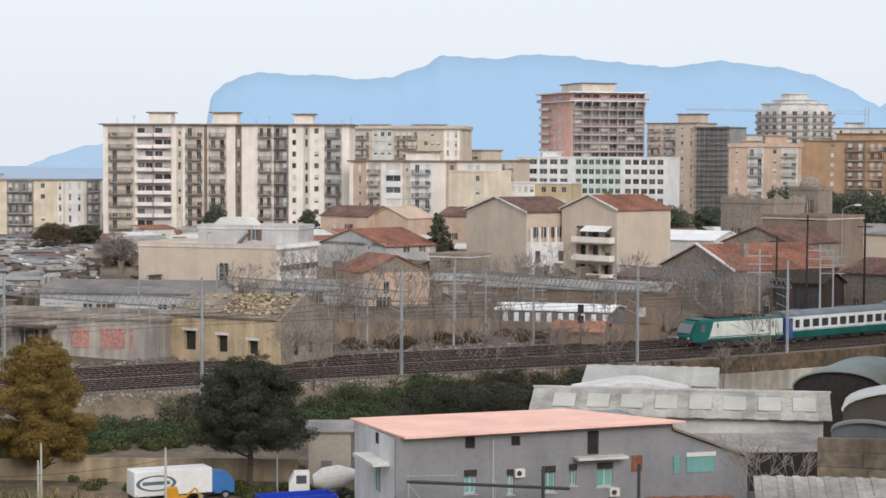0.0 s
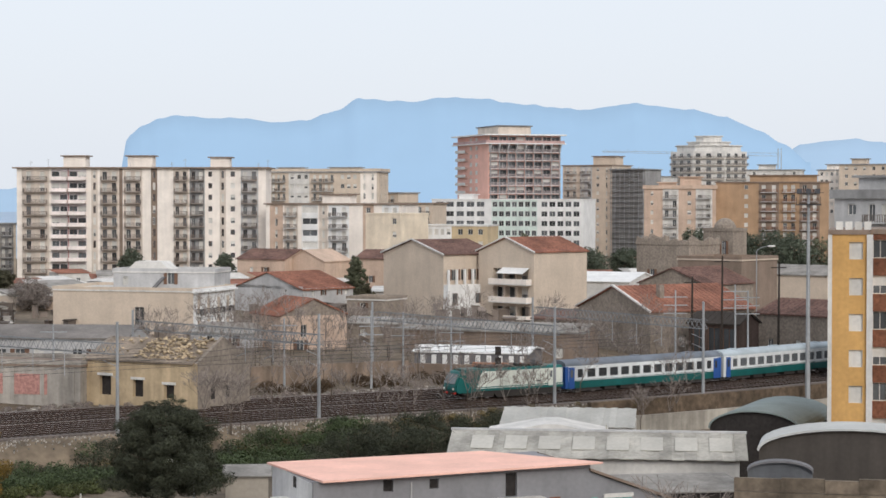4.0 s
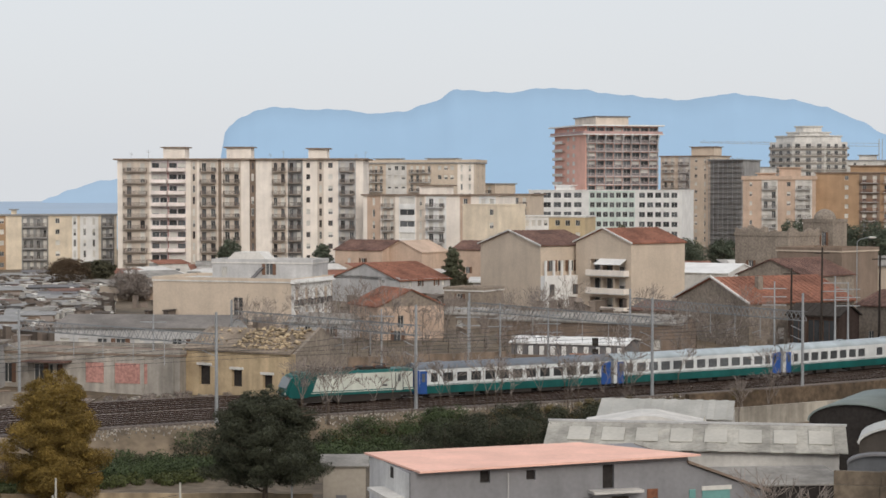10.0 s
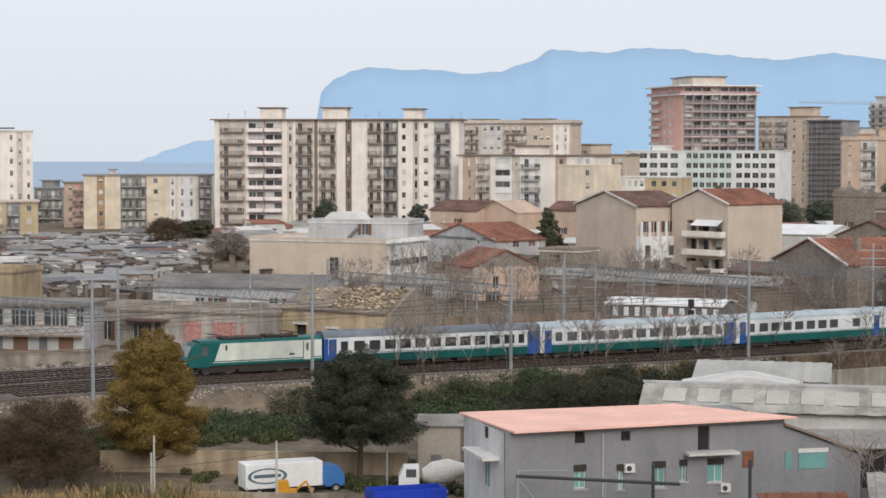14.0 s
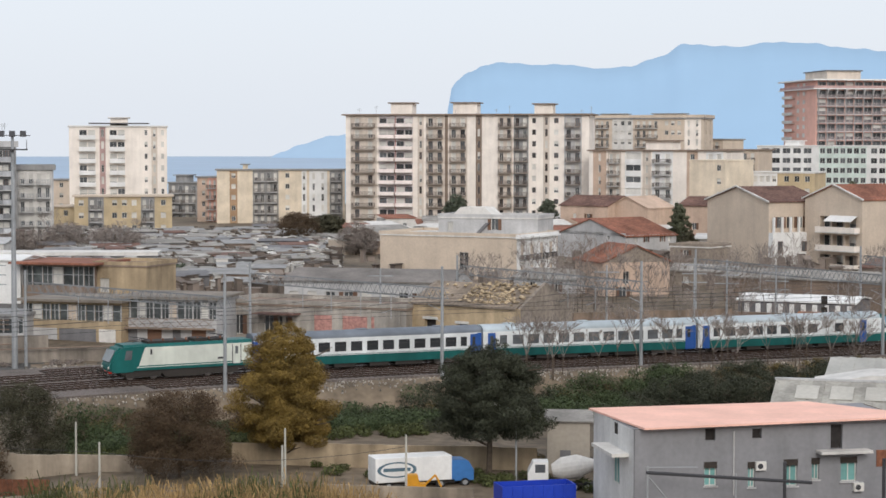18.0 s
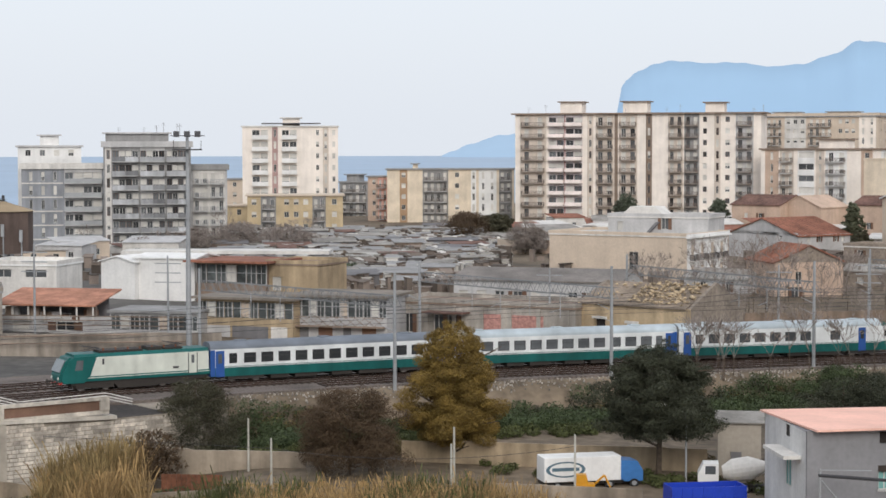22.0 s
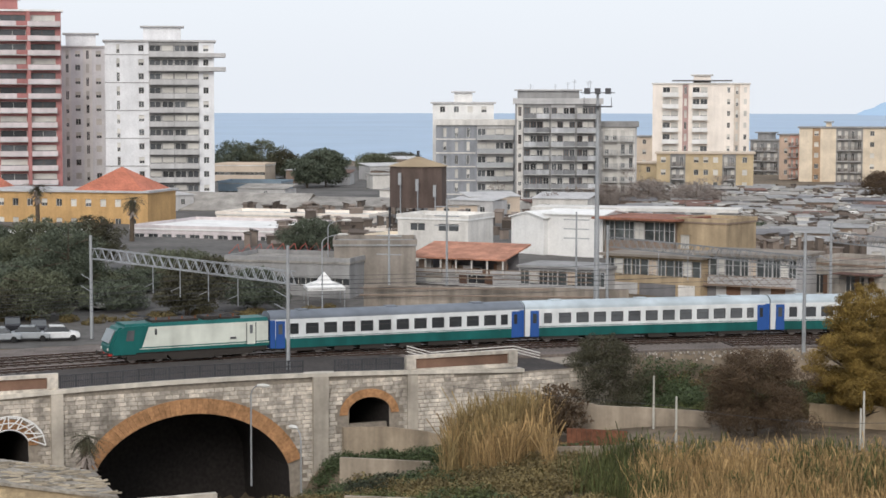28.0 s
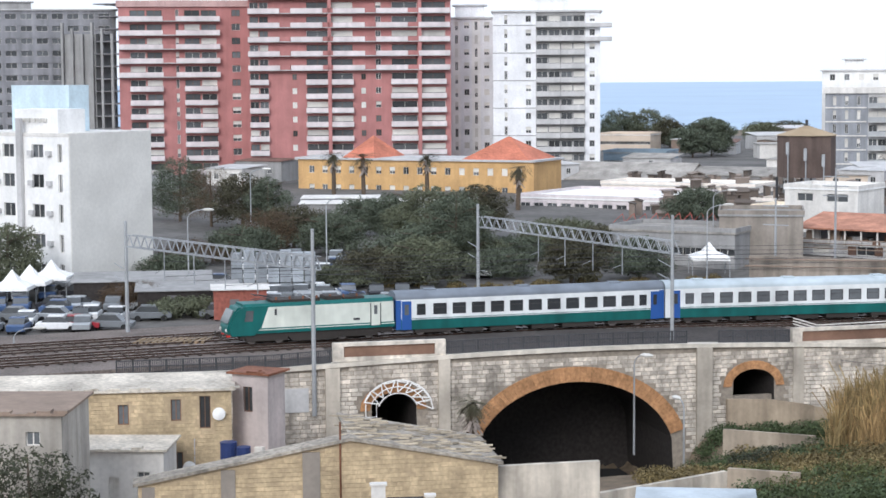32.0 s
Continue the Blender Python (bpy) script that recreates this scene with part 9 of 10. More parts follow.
# ---- trees of the town ----
def town_trees(first, rows):
    for k, (at, top, w, leaf, n) in enumerate(rows, first):
        near = math.hypot(*at) < 300
        crown = (leaf, leaf, LEAFO2, LEAFD)[k % 4] if leaf is LEAFT else leaf
        tree("town_tree", "dark evergreen tree of the town" if leaf is LEAFT else "brownish half-bare tree of the town", at, 9, w, crown, int(n * (6 if near else 4)), 0.15 if near else 0.3, 600 + k, 0.05, 0.25, 0.15, top=top, clumps=30, clump=0.8, thin=0.5 if leaf is LEAFT else 0.16)


town_trees(0, (
    ((-58.41, 496.58), 12.26, 4.2, LEAFT, 1400),
    ((-33.41, 478.84), 11.35, 3.4, LEAFT, 1200),
    ((-0.96, 395), 13.05, 2.6, LEAFT, 1400),
    ((0.74, 380), 7.7, 2.6, LEAFT, 900),
    ((-86.41, 461.99), 7.47, 5, LEAFT, 1500),
    ((-95.73, 470.36), 7.84, 5.5, LEAFB, 1500),
    ((-67.27, 394.3), 8.72, 4.6, TWIG, 1500),
    ((-88.23, 317.99), 4.16, 4.5, LEAFT, 1200),
    ((64.5, 556.27), 10.64, 9, LEAFT, 2400),
    ((79.23, 574.56), 9.92, 7, LEAFT, 1800),
    ((50.94, 597.83), 14.31, 3.5, LEAFT, 1000),
    ((60.96, 576.79), 12.66, 4, LEAFT, 1000),
    ((98.5, 459.56), 17.93, 11, LEAFT, 3400),
    ((85.84, 492.58), 17.96, 7, LEAFT, 2200),
    ((107.82, 447.19), 15.83, 7, LEAFT, 1800),
    ((93.9, 470.73), 17.1, 7, LEAFT, 1800)))
town_trees(16, (
    ((99.29, 438.91), 16.89, 8, LEAFT, 2200),
    ((-303.6, 517.52), 12.88, 9, LEAFT, 2400),
    ((-296.04, 521.88), 13.19, 9, LEAFT, 2400),
    ((-280.3, 507.77), 10.66, 6, LEAFT, 1500),
    ((-241.64, 460.44), 12.12, 8, LEAFT, 2800),
    ((-241.28, 449.31), 9.71, 5, LEAFT, 1500),
    ((-287.59, 582.92), 7.29, 9, LEAFT, 1600),
    ((-279.24, 586.96), 7.64, 9, LEAFT, 1600),
    ((-137.63, 257.53), 6.74, 5.4, LEAFT, 3000),
    ((-206.03, 218.06), 12.02, 7, LEAFT, 2400),
    ((-195.79, 213.93), 10.93, 6.5, LEAFB, 2200),
    ((-189.03, 213.29), 10.02, 6, LEAFT, 2400),
    ((-182.96, 211.96), 9.65, 4, LEAFT, 1600),
    ((-158.39, 208.7), 7.87, 5, LEAFT, 2400),
    ((-147.02, 202.2), 9.73, 6.5, LEAFT, 3400),
    ((-148.42, 215.91), 9.32, 5.2, LEAFT, 2600)))
town_trees(32, (
    ((-166.37, 212.65), 6.86, 5, LEAFT, 2000),
    ((-133.38, 181.2), 6.52, 7, LEAFT, 3200),
    ((-130.81, 186.74), 5.85, 6, LEAFT, 2600),
    ((-160.86, 191.37), 7.25, 6.5, LEAFT, 2600),
    ((-150.63, 186.84), 6.87, 5.5, LEAFT, 2400),
    ((-157.09, 181.45), 7.67, 6, LEAFB, 2200),
    ((-130.39, 207.42), 5.33, 7, LEAFT, 3200),
    ((-122.51, 204.04), 5.01, 5.5, LEAFT, 2400),
    ((-129.67, 197.19), 3.66, 5, LEAFT, 2200),
    ((-155.87, 175.87), 5.57, 6, LEAFT, 2200),
    ((-156.89, 139.59), 8.77, 5, LEAFT, 2200),
    ((-158.35, 169.55), 4.07, 6, LEAFB, 2000),
    ((-153.39, 160.49), 3.35, 5, LEAFT, 1800),
    ((-141.06, 141.78), 2.54, 4.5, LEAFB, 1600),
    ((-133.51, 142.13), 1.51, 5, LEAFT, 2000),
    ((-130.37, 169.7), 4.69, 5.5, LEAFT, 2200)))
town_trees(48, (
    ((-124.14, 184.04), 3.55, 5, LEAFT, 2000),
    ((-113.36, 197.82), 3, 5, LEAFB, 1600),
    ((-132.58, 165.43), 2.73, 4.5, LEAFT, 1800),
    ((-134.34, 382.07), 7.19, 7, TWIG, 2600),
    ((-127.68, 389.61), 8.36, 7, TWIG, 2600),
    ((-116.66, 387.83), 7.92, 7, TWIG, 2400),
    ((-86.36, 431.44), 9.41, 6, LEAFB, 2200),
    ((-80.69, 437.62), 8.2, 5, LEAFT, 2200),
    ((-87.25, 318.26), 4.08, 4, LEAFT, 1600),
    ((-65.84, 394.54), 7.2, 5, TWIG, 2200),
    ((-126.39, 172.69), 6.05, 6, LEAFT, 2200),
    ((-113.81, 183.59), 6.4, 4.6, LEAFT, 2200),
    ((-109.2, 190.8), 5.6, 4.6, LEAFT, 2000),
    ((-130.37, 184.61), 10.87, 6, LEAFT, 2400)))
town_trees(64, (
    ((-261.2, 495.35), 11.17, 9, LEAFT, 2400),
    ((-270.09, 501.95), 8.22, 8, LEAFT, 2000),
    ((-272.82, 556.75), 7.53, 8, LEAFT, 1800),
    ((-87.3, 461.82), 7.38, 4.5, LEAFT, 1500),
    ((-95.32, 470.44), 7.74, 5, LEAFB, 1400)))


def palm(at, h, seed, z=None, reach=1.0):
    t = thing("palm", "tall palm with a shaggy skirt of dry fronds", "palm", (*at, land(*at) if z is None else z), seed * 1.3, group="palms by the villa")
    bm = bmesh.new()
    rod(bm, (0, 0, -0.3), (0.15, 0, h), 0.42, 8, 0.34)
    part("trunk", bm, BARK, t)
    rng = random.Random(seed)
    bm = bmesh.new()
    for i in range(34):
        a, up = 2 * math.pi * i / 34 * 2.6, rng.uniform(-0.8, 0.95)
        prev = Vector((0.15, 0, h))
        d = Vector((math.cos(a), math.sin(a), up)).normalized()
        side = Vector((-math.sin(a), math.cos(a), 0))
        ln = rng.uniform(1.7, 2.5) * reach
        for k in range(9):
            nxt = prev + d * ln / 9
            spread = 0.55 * reach * math.sin(math.pi * (k + 1.2) / 10.5)
            for q in (-1, 1):
                tip = prev + side * q * spread + d * 0.28 - Vector((0, 0, 0.16 * spread))
                bm.faces.new([bm.verts.new(c) for c in (prev, prev + d * 0.12, tip)])
            bm.faces.new([bm.verts.new(c) for c in (prev - side * 0.03, prev + side * 0.03, nxt)])
            prev = nxt
            d = (d + Vector((0, 0, -0.13))).normalized()
    part("frond_crown", bm, LEAFD, t)
    bm = bmesh.new()
    for i in range(30):
        a = rng.uniform(0, 6.28)
        z = h - rng.uniform(0.2, 2.2)
        p = Vector((0.15, 0, z))
        q = p + Vector((math.cos(a) * 1.1, math.sin(a) * 1.1, -1.1))
        w = Vector((-math.sin(a), math.cos(a), 0)) * 0.2
        bm.faces.new([bm.verts.new(c) for c in (p - w, p + w, q + w * 0.5, q - w * 0.5)])
    part("dry_skirt", bm, TWIG, t)


for k in range(4):
    at = ((-213.24, 264.82), (-204.19, 261.79), (-197.83, 271.59), (-174.96, 265.55))[k]
    top = (9.49, 9.29, 9.23, 7.88)[k]
    palm(at, top - land(*at), 50 + k, None, 1.3)
palm((-88.33, 127.37), 5.0, 60, -8, 0.85)


# ---- car park and market ----
def car(label, at, rz, paint):
    t = thing("car", label, "car", (*at, land(*at)), rz, group="cars in the car park")
    bm = bmesh.new()
    prism(bm, [(-2.05, 0.3), (2.0, 0.3), (2.05, 0.75), (1.2, 0.92), (-1.6, 0.95), (-2.1, 0.85)], -0.85, 0.85, "y")
    bmesh.ops.bevel(bm, geom=bm.edges[:], offset=0.06, segments=1, affect="EDGES")
    part("body", bm, paint, t)
    bm = bmesh.new()
    prism(bm, [(-1.55, 0.94), (1.1, 0.92), (0.5, 1.45), (-1.0, 1.48)], -0.76, 0.76, "y")
    g = part("cabin_glass", bm, GLASS, t)
    bm = bmesh.new()
    prism(bm, [(-1.0, 1.48), (0.5, 1.45), (0.45, 1.52), (-0.95, 1.55)], -0.74, 0.74, "y")
    part("roof", bm, paint, t)
    for x in (-1.3, 1.3):
        for y in (-0.88, 0.7):
            wheel(t, x, y, 0.31, 0.18)
    return t


PAINTS = [(mat("car_white", (0.7, 0.7, 0.7), 0.3), "white parked car"), (mat("car_silver", (0.4, 0.42, 0.44), 0.3, 0.3), "silver parked car"), (mat("car_red", (0.3, 0.03, 0.04), 0.3), "dark red parked car"),
          (mat("car_black", (0.03, 0.03, 0.035), 0.25), "black parked car"), (mat("car_blue", (0.06, 0.1, 0.2), 0.3), "dark blue parked car"), (mat("car_grey", (0.16, 0.17, 0.18), 0.3), "grey parked car")]
rng = random.Random(5)
cars = {}
spots = [((-134.71, 128.26), 2), ((-133.64, 120.59), 1), ((-129.5, 119.18), 1), ((-130.2, 127.17), 3), ((-140.88, 127.48), 0), ((-143.09, 133.94), 4), ((-138.83, 134.07), 0), ((-143.59, 136.33), 1), ((-128.34, 114.51), 1), ((-125.85, 120.16), 1), ((-125.49, 183.13), 0), ((-126.38, 187.36), 1)]
for i in range(22):
    spots.append(((((-151.85, 175.4), (-142.84, 169.94), (-142.58, 177.92), (-134.54, 174.07), (-134.5, 163.87))[i % 5][0] + rng.uniform(-7, 7), ((-151.85, 175.4), (-142.84, 169.94), (-142.58, 177.92), (-134.54, 174.07), (-134.5, 163.87))[i % 5][1] + rng.uniform(-7, 7)), rng.choice((0, 0, 1, 1, 3, 4, 5))))
for k in range(15):
    a, d = radians(35.6 + 0.42 * k + rng.uniform(-0.1, 0.1)), (199, 205)[k % 2] + rng.uniform(-1, 1)
    spots.append(((-d * math.sin(a), d * math.cos(a)), rng.choice((0, 1, 1, 3, 4, 5))))
for d in (186, 192, 198, 205, 212):
    for a in (40.6, 42.2, 44.4, 45.3, 46.2, 47.1, 48.0, 48.8):
        b = radians(a + rng.uniform(-0.15, 0.15))
        spots.append(((-d * math.sin(b), d * math.cos(b)), rng.choice((0, 0, 1, 1, 3, 4, 5, 5))))
spots = [e for e in spots if over(*e[0]) > 17]
for at, k in spots:
    m = Matrix.Translation((*at, land(*at))) @ Matrix.Rotation(rng.choice((0.6, 0.7, 2.2, 2.3)) + rng.uniform(-0.1, 0.1), 4, "Z")
    if k not in cars:
        cars[k] = car(PAINTS[k][1] + " on the car park", at, 0.6, PAINTS[k][0])
        cars[k].matrix_basis = m
    else:
        copy_thing(cars[k], m)
bm = bmesh.new()
prism(bm, [(-129.54, 102.19), (-116.67, 126.38), (-138.3, 147.23), (-166.44, 131.3)], 0.0, 0.06, "z")
solid("car_park", bm, mat("grey_asphalt", (0.16, 0.16, 0.17), grain=0.2, stain=0.2), "worn grey asphalt of the car park", "asphalt", (0, 0, -0.1 + max(land(*(-135.16, 133.54)), land(*(-131.58, 122.82)))), kind="structure")


def tent(at, w, label):
    t = thing("market_tent", label, "tent", (*at, land(*at)), 0.6, group="white market tents")
    bm = bmesh.new()
    h = 2.3
    p = [bm.verts.new((x * w, y * w, h)) for x, y in ((-1, -1), (1, -1), (1, 1), (-1, 1))]
    m = [bm.verts.new((x * w * 0.4, y * w * 0.4, h + 0.55)) for x, y in ((-1, -1), (1, -1), (1, 1), (-1, 1))]
    top = bm.verts.new((0, 0, h + 1.7))
    for i in range(4):
        j = (i + 1) % 4
        bm.faces.new((p[i], p[j], m[j], m[i])), bm.faces.new((m[i], m[j], top))
    for i in range(4):
        j = (i + 1) % 4
        q = [bm.verts.new(p[k].co - Vector((0, 0, 0.35))) for k in (i, j)]
        bm.faces.new((p[i], q[0], q[1], p[j]))
    part("canopy", bm, WHITE, t)
    for x in (-1, 1):
        for y in (-1, 1):
            bm = bmesh.new()
            rod(bm, (x * w * 0.97, y * w * 0.97, 0), (x * w * 0.97, y * w * 0.97, h), 0.05, 6)
            part("pole", bm, STEEL, t)


for at, w in (((-149.23, 133.15), 2.0), ((-150.26, 136.5), 2.0), ((-150.99, 140.14), 2.0), ((-104.73, 199.14), 2.2), ((-118.11, 208.92), 1.8), ((-114.72, 208.53), 1.8)):
    tent(at, w, "white pointed market tent on poles")
GREYCAB = mat("grey_cabinet_paint", (0.27, 0.29, 0.31), 0.6, rnd=0.25, streak=0.15)
for at, w in (((-186.0, 233.0), 13), ((-180.0, 240.5), 12), ((-192.5, 240.5), 12), ((-174.0, 244.0), 10)):
    shed("market_stall", "long low market stall under a pale sheet roof", at, w, 5, 2.7, 0.6, GREY, OFFWHITE, "stall", "market stalls", 0.25)
HU = shed("brick_hut", "small red-brick railway hut with a pale flat roof", (-126.27, 141.97), 5.2, 4, 2.9, 0.75, mat("red_brick", (0.28, 0.095, 0.07), grain=0.25), OFFWHITE, "hut", pitch=0.1)
HU.location.z = -0.3
# near-black wall boxes paint the shade under these shed roofs
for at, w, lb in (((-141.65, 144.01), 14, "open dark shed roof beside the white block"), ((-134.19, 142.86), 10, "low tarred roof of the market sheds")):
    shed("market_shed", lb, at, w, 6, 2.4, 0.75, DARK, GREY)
GC = thing("cabinet_rack", "row of tall grey steel equipment cabinets behind the hut", "equipment", (-137.5, 153.2, 0.0), 0.71)
for k in range(7):
    for r in range(3):
        bm = bmesh.new()
        box(bm, 1.3 * k, 1.3 * k + 1.18, 0, 1.5, 1.62 * r, 1.62 * r + 1.5 + (0.25 if r == 2 and k % 3 == 1 else 0))
        part("cabinet", bm, GREYCAB, GC)
OLDWOOD = mat("old_wood_sleepers", (0.26, 0.19, 0.12), rnd=0.3)
at = (-122.09, 122.8)
for i in range(12):
    bm = bmesh.new()
    box(bm, 0, 0.25, 0, 3.0, 0, 0.25)
    solid("wooden_sleeper", bm, OLDWOOD, "old wooden sleeper laid beside the line", "sleeper", (at[0] + 0.42 * i, at[1] + 0.35 * i, -0.25), 0.45, group="old sleepers beside the line")
bm = bmesh.new()
for i in range(9):
    a = (-0.4 + 0.8 * i / 8)
    rod(bm, (1.7 * i, 0, 0), (1.7 * i + 1.5, 0.6, 1.3), 0.05, 5)
    rod(bm, (1.7 * i + 1.5, 0.6, 1.3), (1.7 * (i + 1), 0, 0.2), 0.05, 5)
solid("red_crane_boom", bm, mat("red_paint", (0.4, 0.11, 0.09)), "red lattice boom lying in the depot yard", "boom", (*(-144.92, 245.4), 1.6), 0.7)

# ---- stone houses below the bridge ----
YST = mat("yellow_tufa_wall", (0.38, 0.295, 0.19), grain=0.15, scale=3.0, stain=0.2, bump=0.3)
TUFAC = mat("yellow_tufa_blocks", (0.45, 0.35, 0.22), grain=0.15, scale=4.0, stain=0.22, stain_scale=0.5, island=0.09, streak=0.16, bump=0.3)
def courses(parent, L, top, holes, seed, y=0.0):
    """Tufa block courses over a whole front, left open at its holes; top gives the wall's height at x."""
    rng = random.Random(seed)
    bm = bmesh.new()
    z = 0.0
    while z < 9:
        x = rng.uniform(-0.4, 0)
        while x < L:
            w = rng.uniform(0.42, 0.62)
            a, b = max(x, 0.02), min(x + w - 0.02, L - 0.02)
            clear = all(b < h[0] - 0.05 or a > h[1] + 0.05 or z + 0.27 < h[2] - 0.05 or z > h[3] + 0.05 for h in holes)
            if b - a > 0.1 and z + 0.29 < min(top(a), top(b)) and clear and rng.random() < 0.96:
                box(bm, a, b, y - 0.03 - rng.uniform(0, 0.02), y + 0.01, z, z + 0.265)
            x += w
        z += 0.285
    tagged(part("tufa_courses", bm, TUFAC, parent), kind="stuff")


def dish_mesh():
    bm = bmesh.new()
    rings = [[bm.verts.new((r * math.cos(math.pi * k / 8), -0.1 + 0.45 * r * r, r * math.sin(math.pi * k / 8))) for k in range(16)] for r in (0.05, 0.3, 0.48)]
    bm.faces.new(rings[0])
    for p, q in zip(rings[:-1], rings[1:]):
        for k in range(16):
            bm.faces.new((p[k], p[(k + 1) % 16], q[(k + 1) % 16], q[k]))
    rod(bm, (0, -0.1, 0), (0.1, 0.35, -0.1), 0.03, 5)
    return mesh(bm, WHITE, "satellite_dish")


def stone_house(label, a, c, depth, z0, z1, wall, roof, front, right=(), seed=0, styles=("plain", "leaf", "shut"), fall=0.5, back=0.0):
    t, L = house("stone_house", label, a, c, depth, z0, z1, wall)
    H = z1 - z0
    rng = random.Random(seed)
    fr = [(x - w / 2, x + w / 2, z - z0, z - z0 + h) for x, w, z, h in front]
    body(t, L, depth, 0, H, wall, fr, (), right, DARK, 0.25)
    windows(t, fr, 0, "f", styles, rng)
    bm = bmesh.new()
    prism(bm, [(-0.35, H), (depth + 0.3, H + back), (depth + 0.3, H + back + 0.16), (-0.35, H + 0.16)], -0.3, L + 0.3, "x")
    part("roof", bm, roof, t)
    rr = random.Random(seed + 9)
    for i in range(int(L / 0.9)):
        bm = bmesh.new()
        x = rr.uniform(0, L)
        box(bm, x, x + rr.uniform(0.3, 1.0), -0.3, -0.3 + rr.uniform(0.3, 1.2), H + 0.15, H + 0.15 + rr.uniform(0.05, 0.22))
        part("roof_slab", bm, roof, t)
    return t, L, H


ROOFW = mat("bleached_roof_screed", (0.5, 0.45, 0.38), grain=0.25, stain=0.35)
ROOFG = mat("grey_rubble_roof", (0.27, 0.24, 0.2), grain=0.4, stain=0.4)
S_A, L, H = stone_house("long yellow tufa house with a bleached flat roof", (-109.54, 90.36), (-93.95, 104.47), 6.5, -7, 0.81, YST, ROOFW,
    [(17.0, 0.75, -1.4, 1.6), (19.1, 0.8, -2.0, 2.4), (17.0, 0.9, -6.0, 2.3), (13.2, 0.8, -1.6, 1.5)], seed=1, back=0.2, styles=("dim",))
courses(S_A, L, lambda x: H - 0.1, [(x - w / 2, x + w / 2, z + 7, z + 7 + h) for x, w, z, h in ((17.0, 0.75, -1.4, 1.6), (19.1, 0.8, -2.0, 2.4), (17.0, 0.9, -6.0, 2.3), (13.2, 0.8, -1.6, 1.5))], 3)
for x, z in ((20.1, 6.1), (17.9, 2.2)):
    part("satellite_dish", dish_mesh(), None, S_A, "white satellite dish", loc=(x, -0.35, z))
for x, z in ((18.3, 3.0), (18.3, 4.3)):
    bm = bmesh.new()
    rod(bm, (x, -0.25, z - 1.2), (x, -0.25, z), 0.04, 5)
    part("pipe", bm, LGREY, S_A)
S_B, L, H = stone_house("narrow grey plastered house with a rust-red roof", (-95.56, 106.38), (-92.62, 106.98), 2.6, -7, 1.63, mat("pinkish_render", (0.44, 0.38, 0.36), streak=0.15), RUST, [(1.3, 0.8, -1.2, 1.9)], seed=2, styles=("dim",))
bm = bmesh.new()
box(bm, 2.0, 2.7, -0.4, 0, 2.6, 3.3)
part("air_conditioner", bm, SHUTTER, S_B)
bm = bmesh.new()
rod(bm, (0.2, -1.0, -3.0), (0.2, -1.0, 2.4), 0.6, 14)
solid("water_butt", bm, mat("blue_plastic", (0.025, 0.04, 0.12), 0.4), "tall dark blue plastic water butt by the house", "water butt", (*(-90.74, 101.31), -3.41 - 1.0))
bm = bmesh.new()
rod(bm, (1.6, -1.0, -3.0), (1.6, -1.0, 2.2), 0.5, 14)
solid("water_butt", bm, bpy.data.materials["blue_plastic"], "smaller dark blue plastic water butt by the house", "water butt", (*(-90.74, 101.31), -3.41 - 1.0))
stone_house("low white lean-to with a crumbling roof", (-98.69, 92.12), (-92.74, 96.03), 5, -8, -2.22, OFFWHITE, ROOFW, [(5.7, 0.9, -5.3, 1.6), (3.6, 0.7, -5.6, 1.5)], seed=3)
stone_house("grey rendered house with a tarred roof edge", (-95.66, 78.91), (-89.16, 83.27), 8, -8, 2.54, mat("dull_render", (0.36, 0.33, 0.29), stain=0.3, streak=0.25), BROWNW, [(6.0, 0.9, 0.6, 0.9)], seed=4)


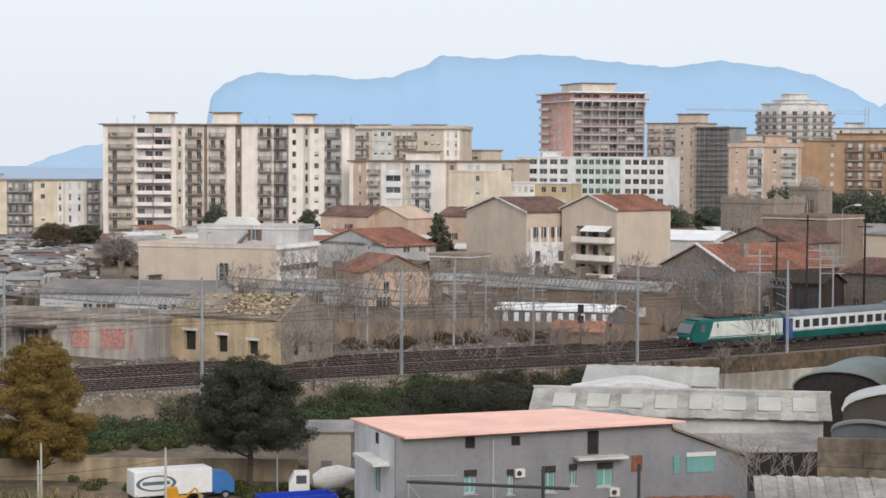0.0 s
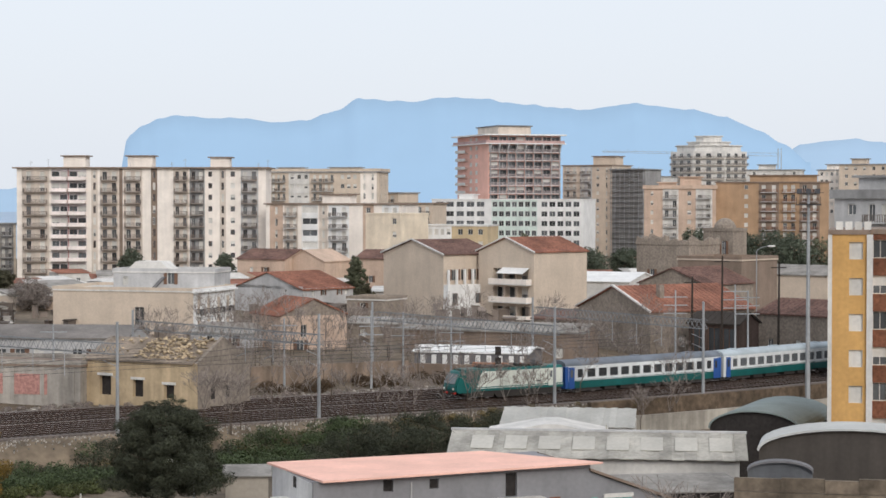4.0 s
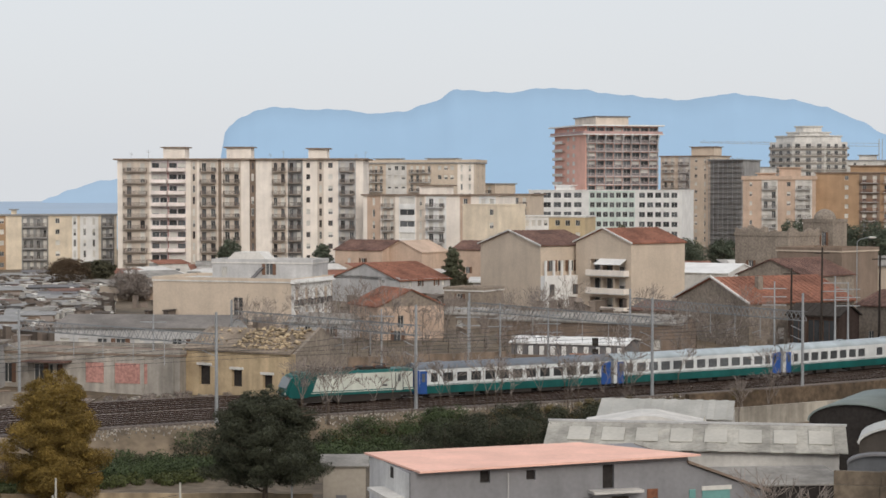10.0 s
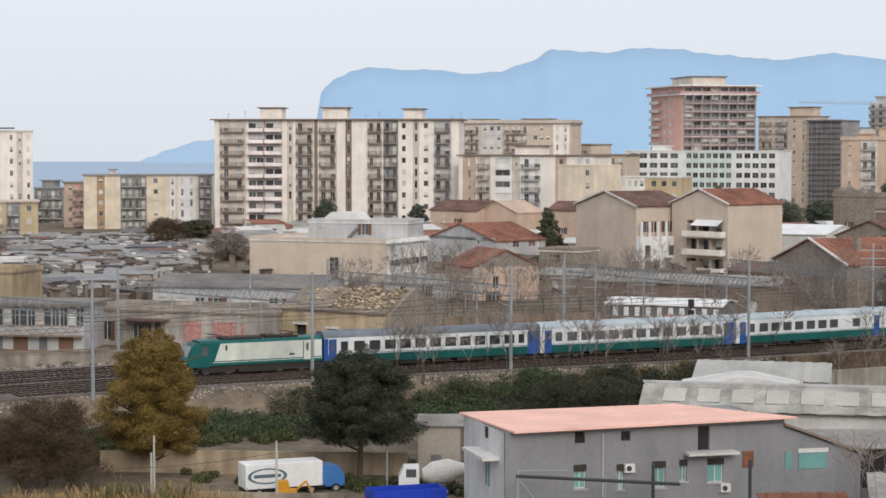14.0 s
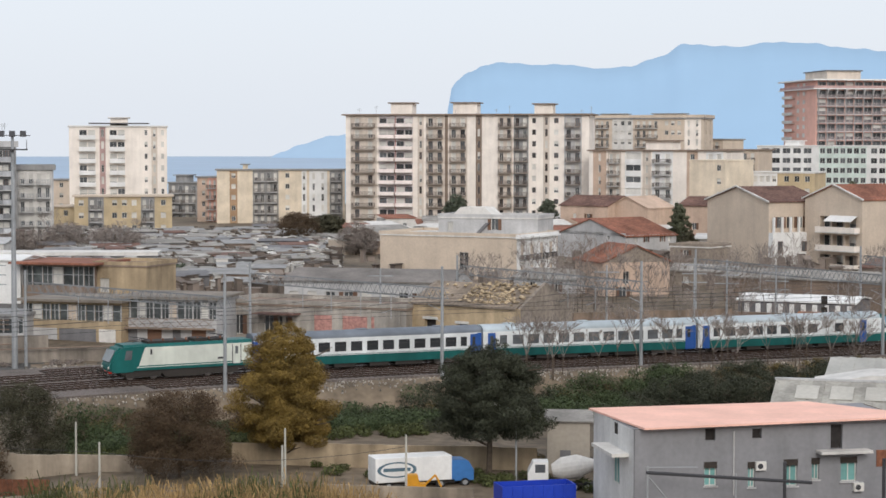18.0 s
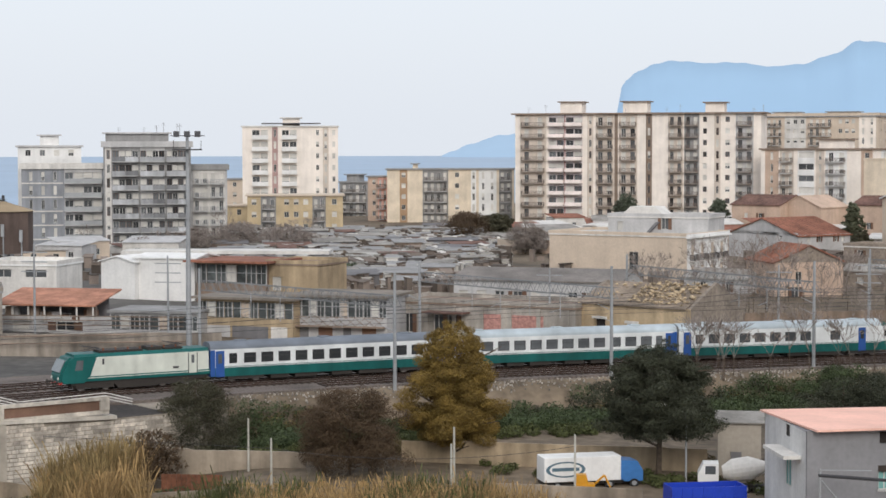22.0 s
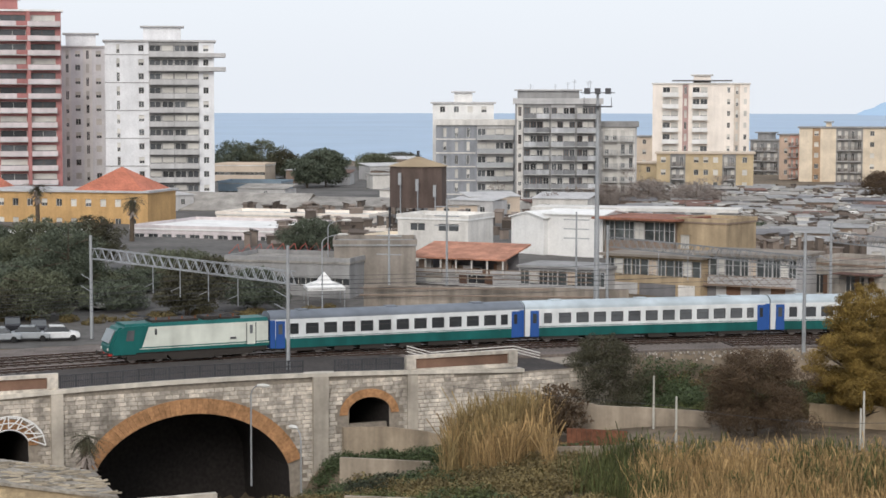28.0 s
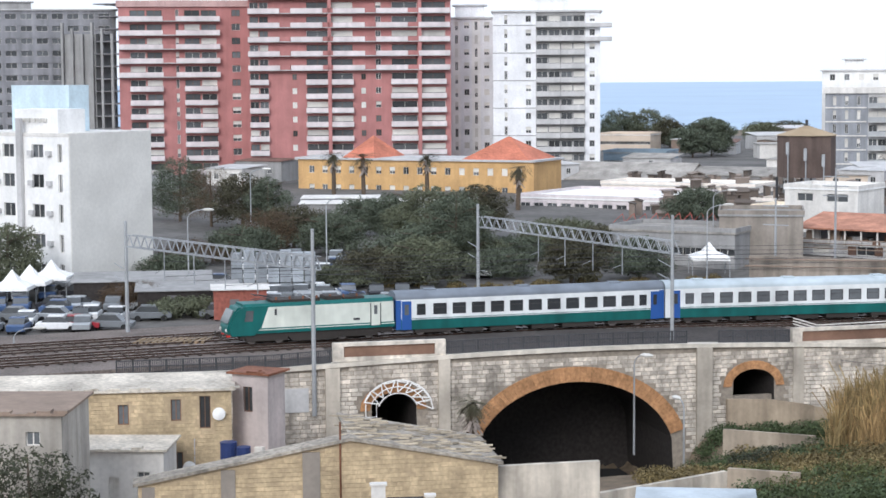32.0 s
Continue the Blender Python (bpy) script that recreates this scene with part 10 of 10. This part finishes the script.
def gable_front():
    a, c = (-83.81, 84.48), (-67.66, 100.31)
    h, L = span(a, c)
    t = thing("stone_house", "low tufa house with a shallow gable and rubble-covered roof", "house", (*a, -7), h)
    zl, zp, zr = -1.57 + 7, 0.86 + 7, -1.02 + 7
    xp = L * 0.585
    bm = bmesh.new()
    prism(bm, [(0, 0), (L, 0), (L, zr), (xp, zp), (0, zl)], 0, 0.4, "y")
    part("front_wall", bm, YST, t)
    for x, w in ((0.225, 0.9), (0.45, 1.1), (0.01, 0.8)):
        bm = bmesh.new()
        zt = zl + (zp - zl) * x / 0.585
        box(bm, L * x, L * x + w, -0.12, 0, 0, zt - 0.1)
        part("pilaster", bm, mat("grey_patch_render", (0.24, 0.21, 0.18)) if x == 0.225 else bpy.data.materials["grey_patch_render"], t)
    bm = bmesh.new()
    prism(bm, [(-0.3, zl), (xp, zp), (xp, zp + 0.2), (-0.3, zl + 0.2)], -0.25, 1.6, "y")
    part("roof", bm, ROOFG, t)
    bm = bmesh.new()
    prism(bm, [(L + 0.3, zr), (xp, zp), (xp, zp + 0.2), (L + 0.3, zr + 0.2)], -0.25, 9, "y")
    part("roof", bm, ROOFG, t)
    bm = bmesh.new()
    prism(bm, [(0, 0), (xp - 0.1, 0), (xp - 0.1, zl - 1.0), (0, zl - 1.6)], 1.7, 6.5, "y")
    part("rear_terrace", bm, ROOFW, t, "bleached rear terrace")
    rr = random.Random(6)
    shp = []
    for k in range(5):
        bm = bmesh.new()
        box(bm, -rr.uniform(0.3, 1.0), rr.uniform(0.3, 1.0), -0.05, rr.uniform(0.03, 0.1), 0, rr.uniform(0.05, 0.12))
        shp.append(mesh(bm, mat("roof_debris", (0.34, 0.29, 0.22), rnd=0.45), "roof_stick"))
    for i in range(150):
        x = rr.uniform(xp * 1.01, L - 0.2)
        z = zp + (zr - zp) * max(0, (x - xp) / (L - xp)) if x > xp else zl + (zp - zl) * x / xp
        part("roof_stick", shp[i % 5], None, t, loc=(x, rr.uniform(0.2, 8.5), z + 0.2), rz=rr.uniform(-0.5, 0.5))
    bm = bmesh.new()
    rod(bm, (L * 0.555, -0.1, 0), (L * 0.555, -0.1, zp + 1.2), 0.06, 6)
    part("downpipe", bm, RUST, t)
    courses(t, L, lambda x: (zl + (zp - zl) * x / xp if x < xp else zp + (zr - zp) * (x - xp) / (L - xp)) - 0.12, [], 11)
    return t


gable_front()
wall_run("pale rendered boundary wall with a sloping top", (-68.46, 100.98), (-63.77, 106.35), 5.6, 0.5, mat("pale_boundary_wall", (0.42, 0.375, 0.315), stain=0.35, streak=0.35), -7)
wall_run("pale rendered wall beside the lane", (-64.8, 108.06), (-61.17, 119.22), 4.0, 0.4, bpy.data.materials["pale_boundary_wall"], -8)
wall_run("crumbling block wall with a dark doorway", (-61.17, 119.22), (-56.28, 120.5), 4.2, 0.4, CWALL, -8)
shed("flat_roof_outhouse", "small outhouse with a pale blue-grey flat roof", (-55.53, 104.12), 7, 5, 3.5, 0.5, OFFWHITE, mat("blue_grey_membrane", (0.38, 0.42, 0.45), stain=0.3), "outhouse", pitch=0.1).location.z = -6.6
for x0, x1, z0, z1, lb in ((0, 0.8, 0, 1.8, "tall white chimney block on the low roof"), (1.0, 2.9, 0.2, 0.9, "long dark louvred vent block on the low roof"), (3.1, 3.6, 0.2, 1.1, "small white chimney block on the low roof")):
    bm = bmesh.new()
    box(bm, x0, x1, 0, 0.4, -1.2, z1)
    box(bm, x0 - 0.08, x1 + 0.08, -0.08, 0.48, z1, z1 + 0.12)
    solid("chimney", bm, UNDER_DARK if "long" in lb else OFFWHITE, lb, "chimney", (*(-66.22, 85.31), -1.35), 0.7)


motions()
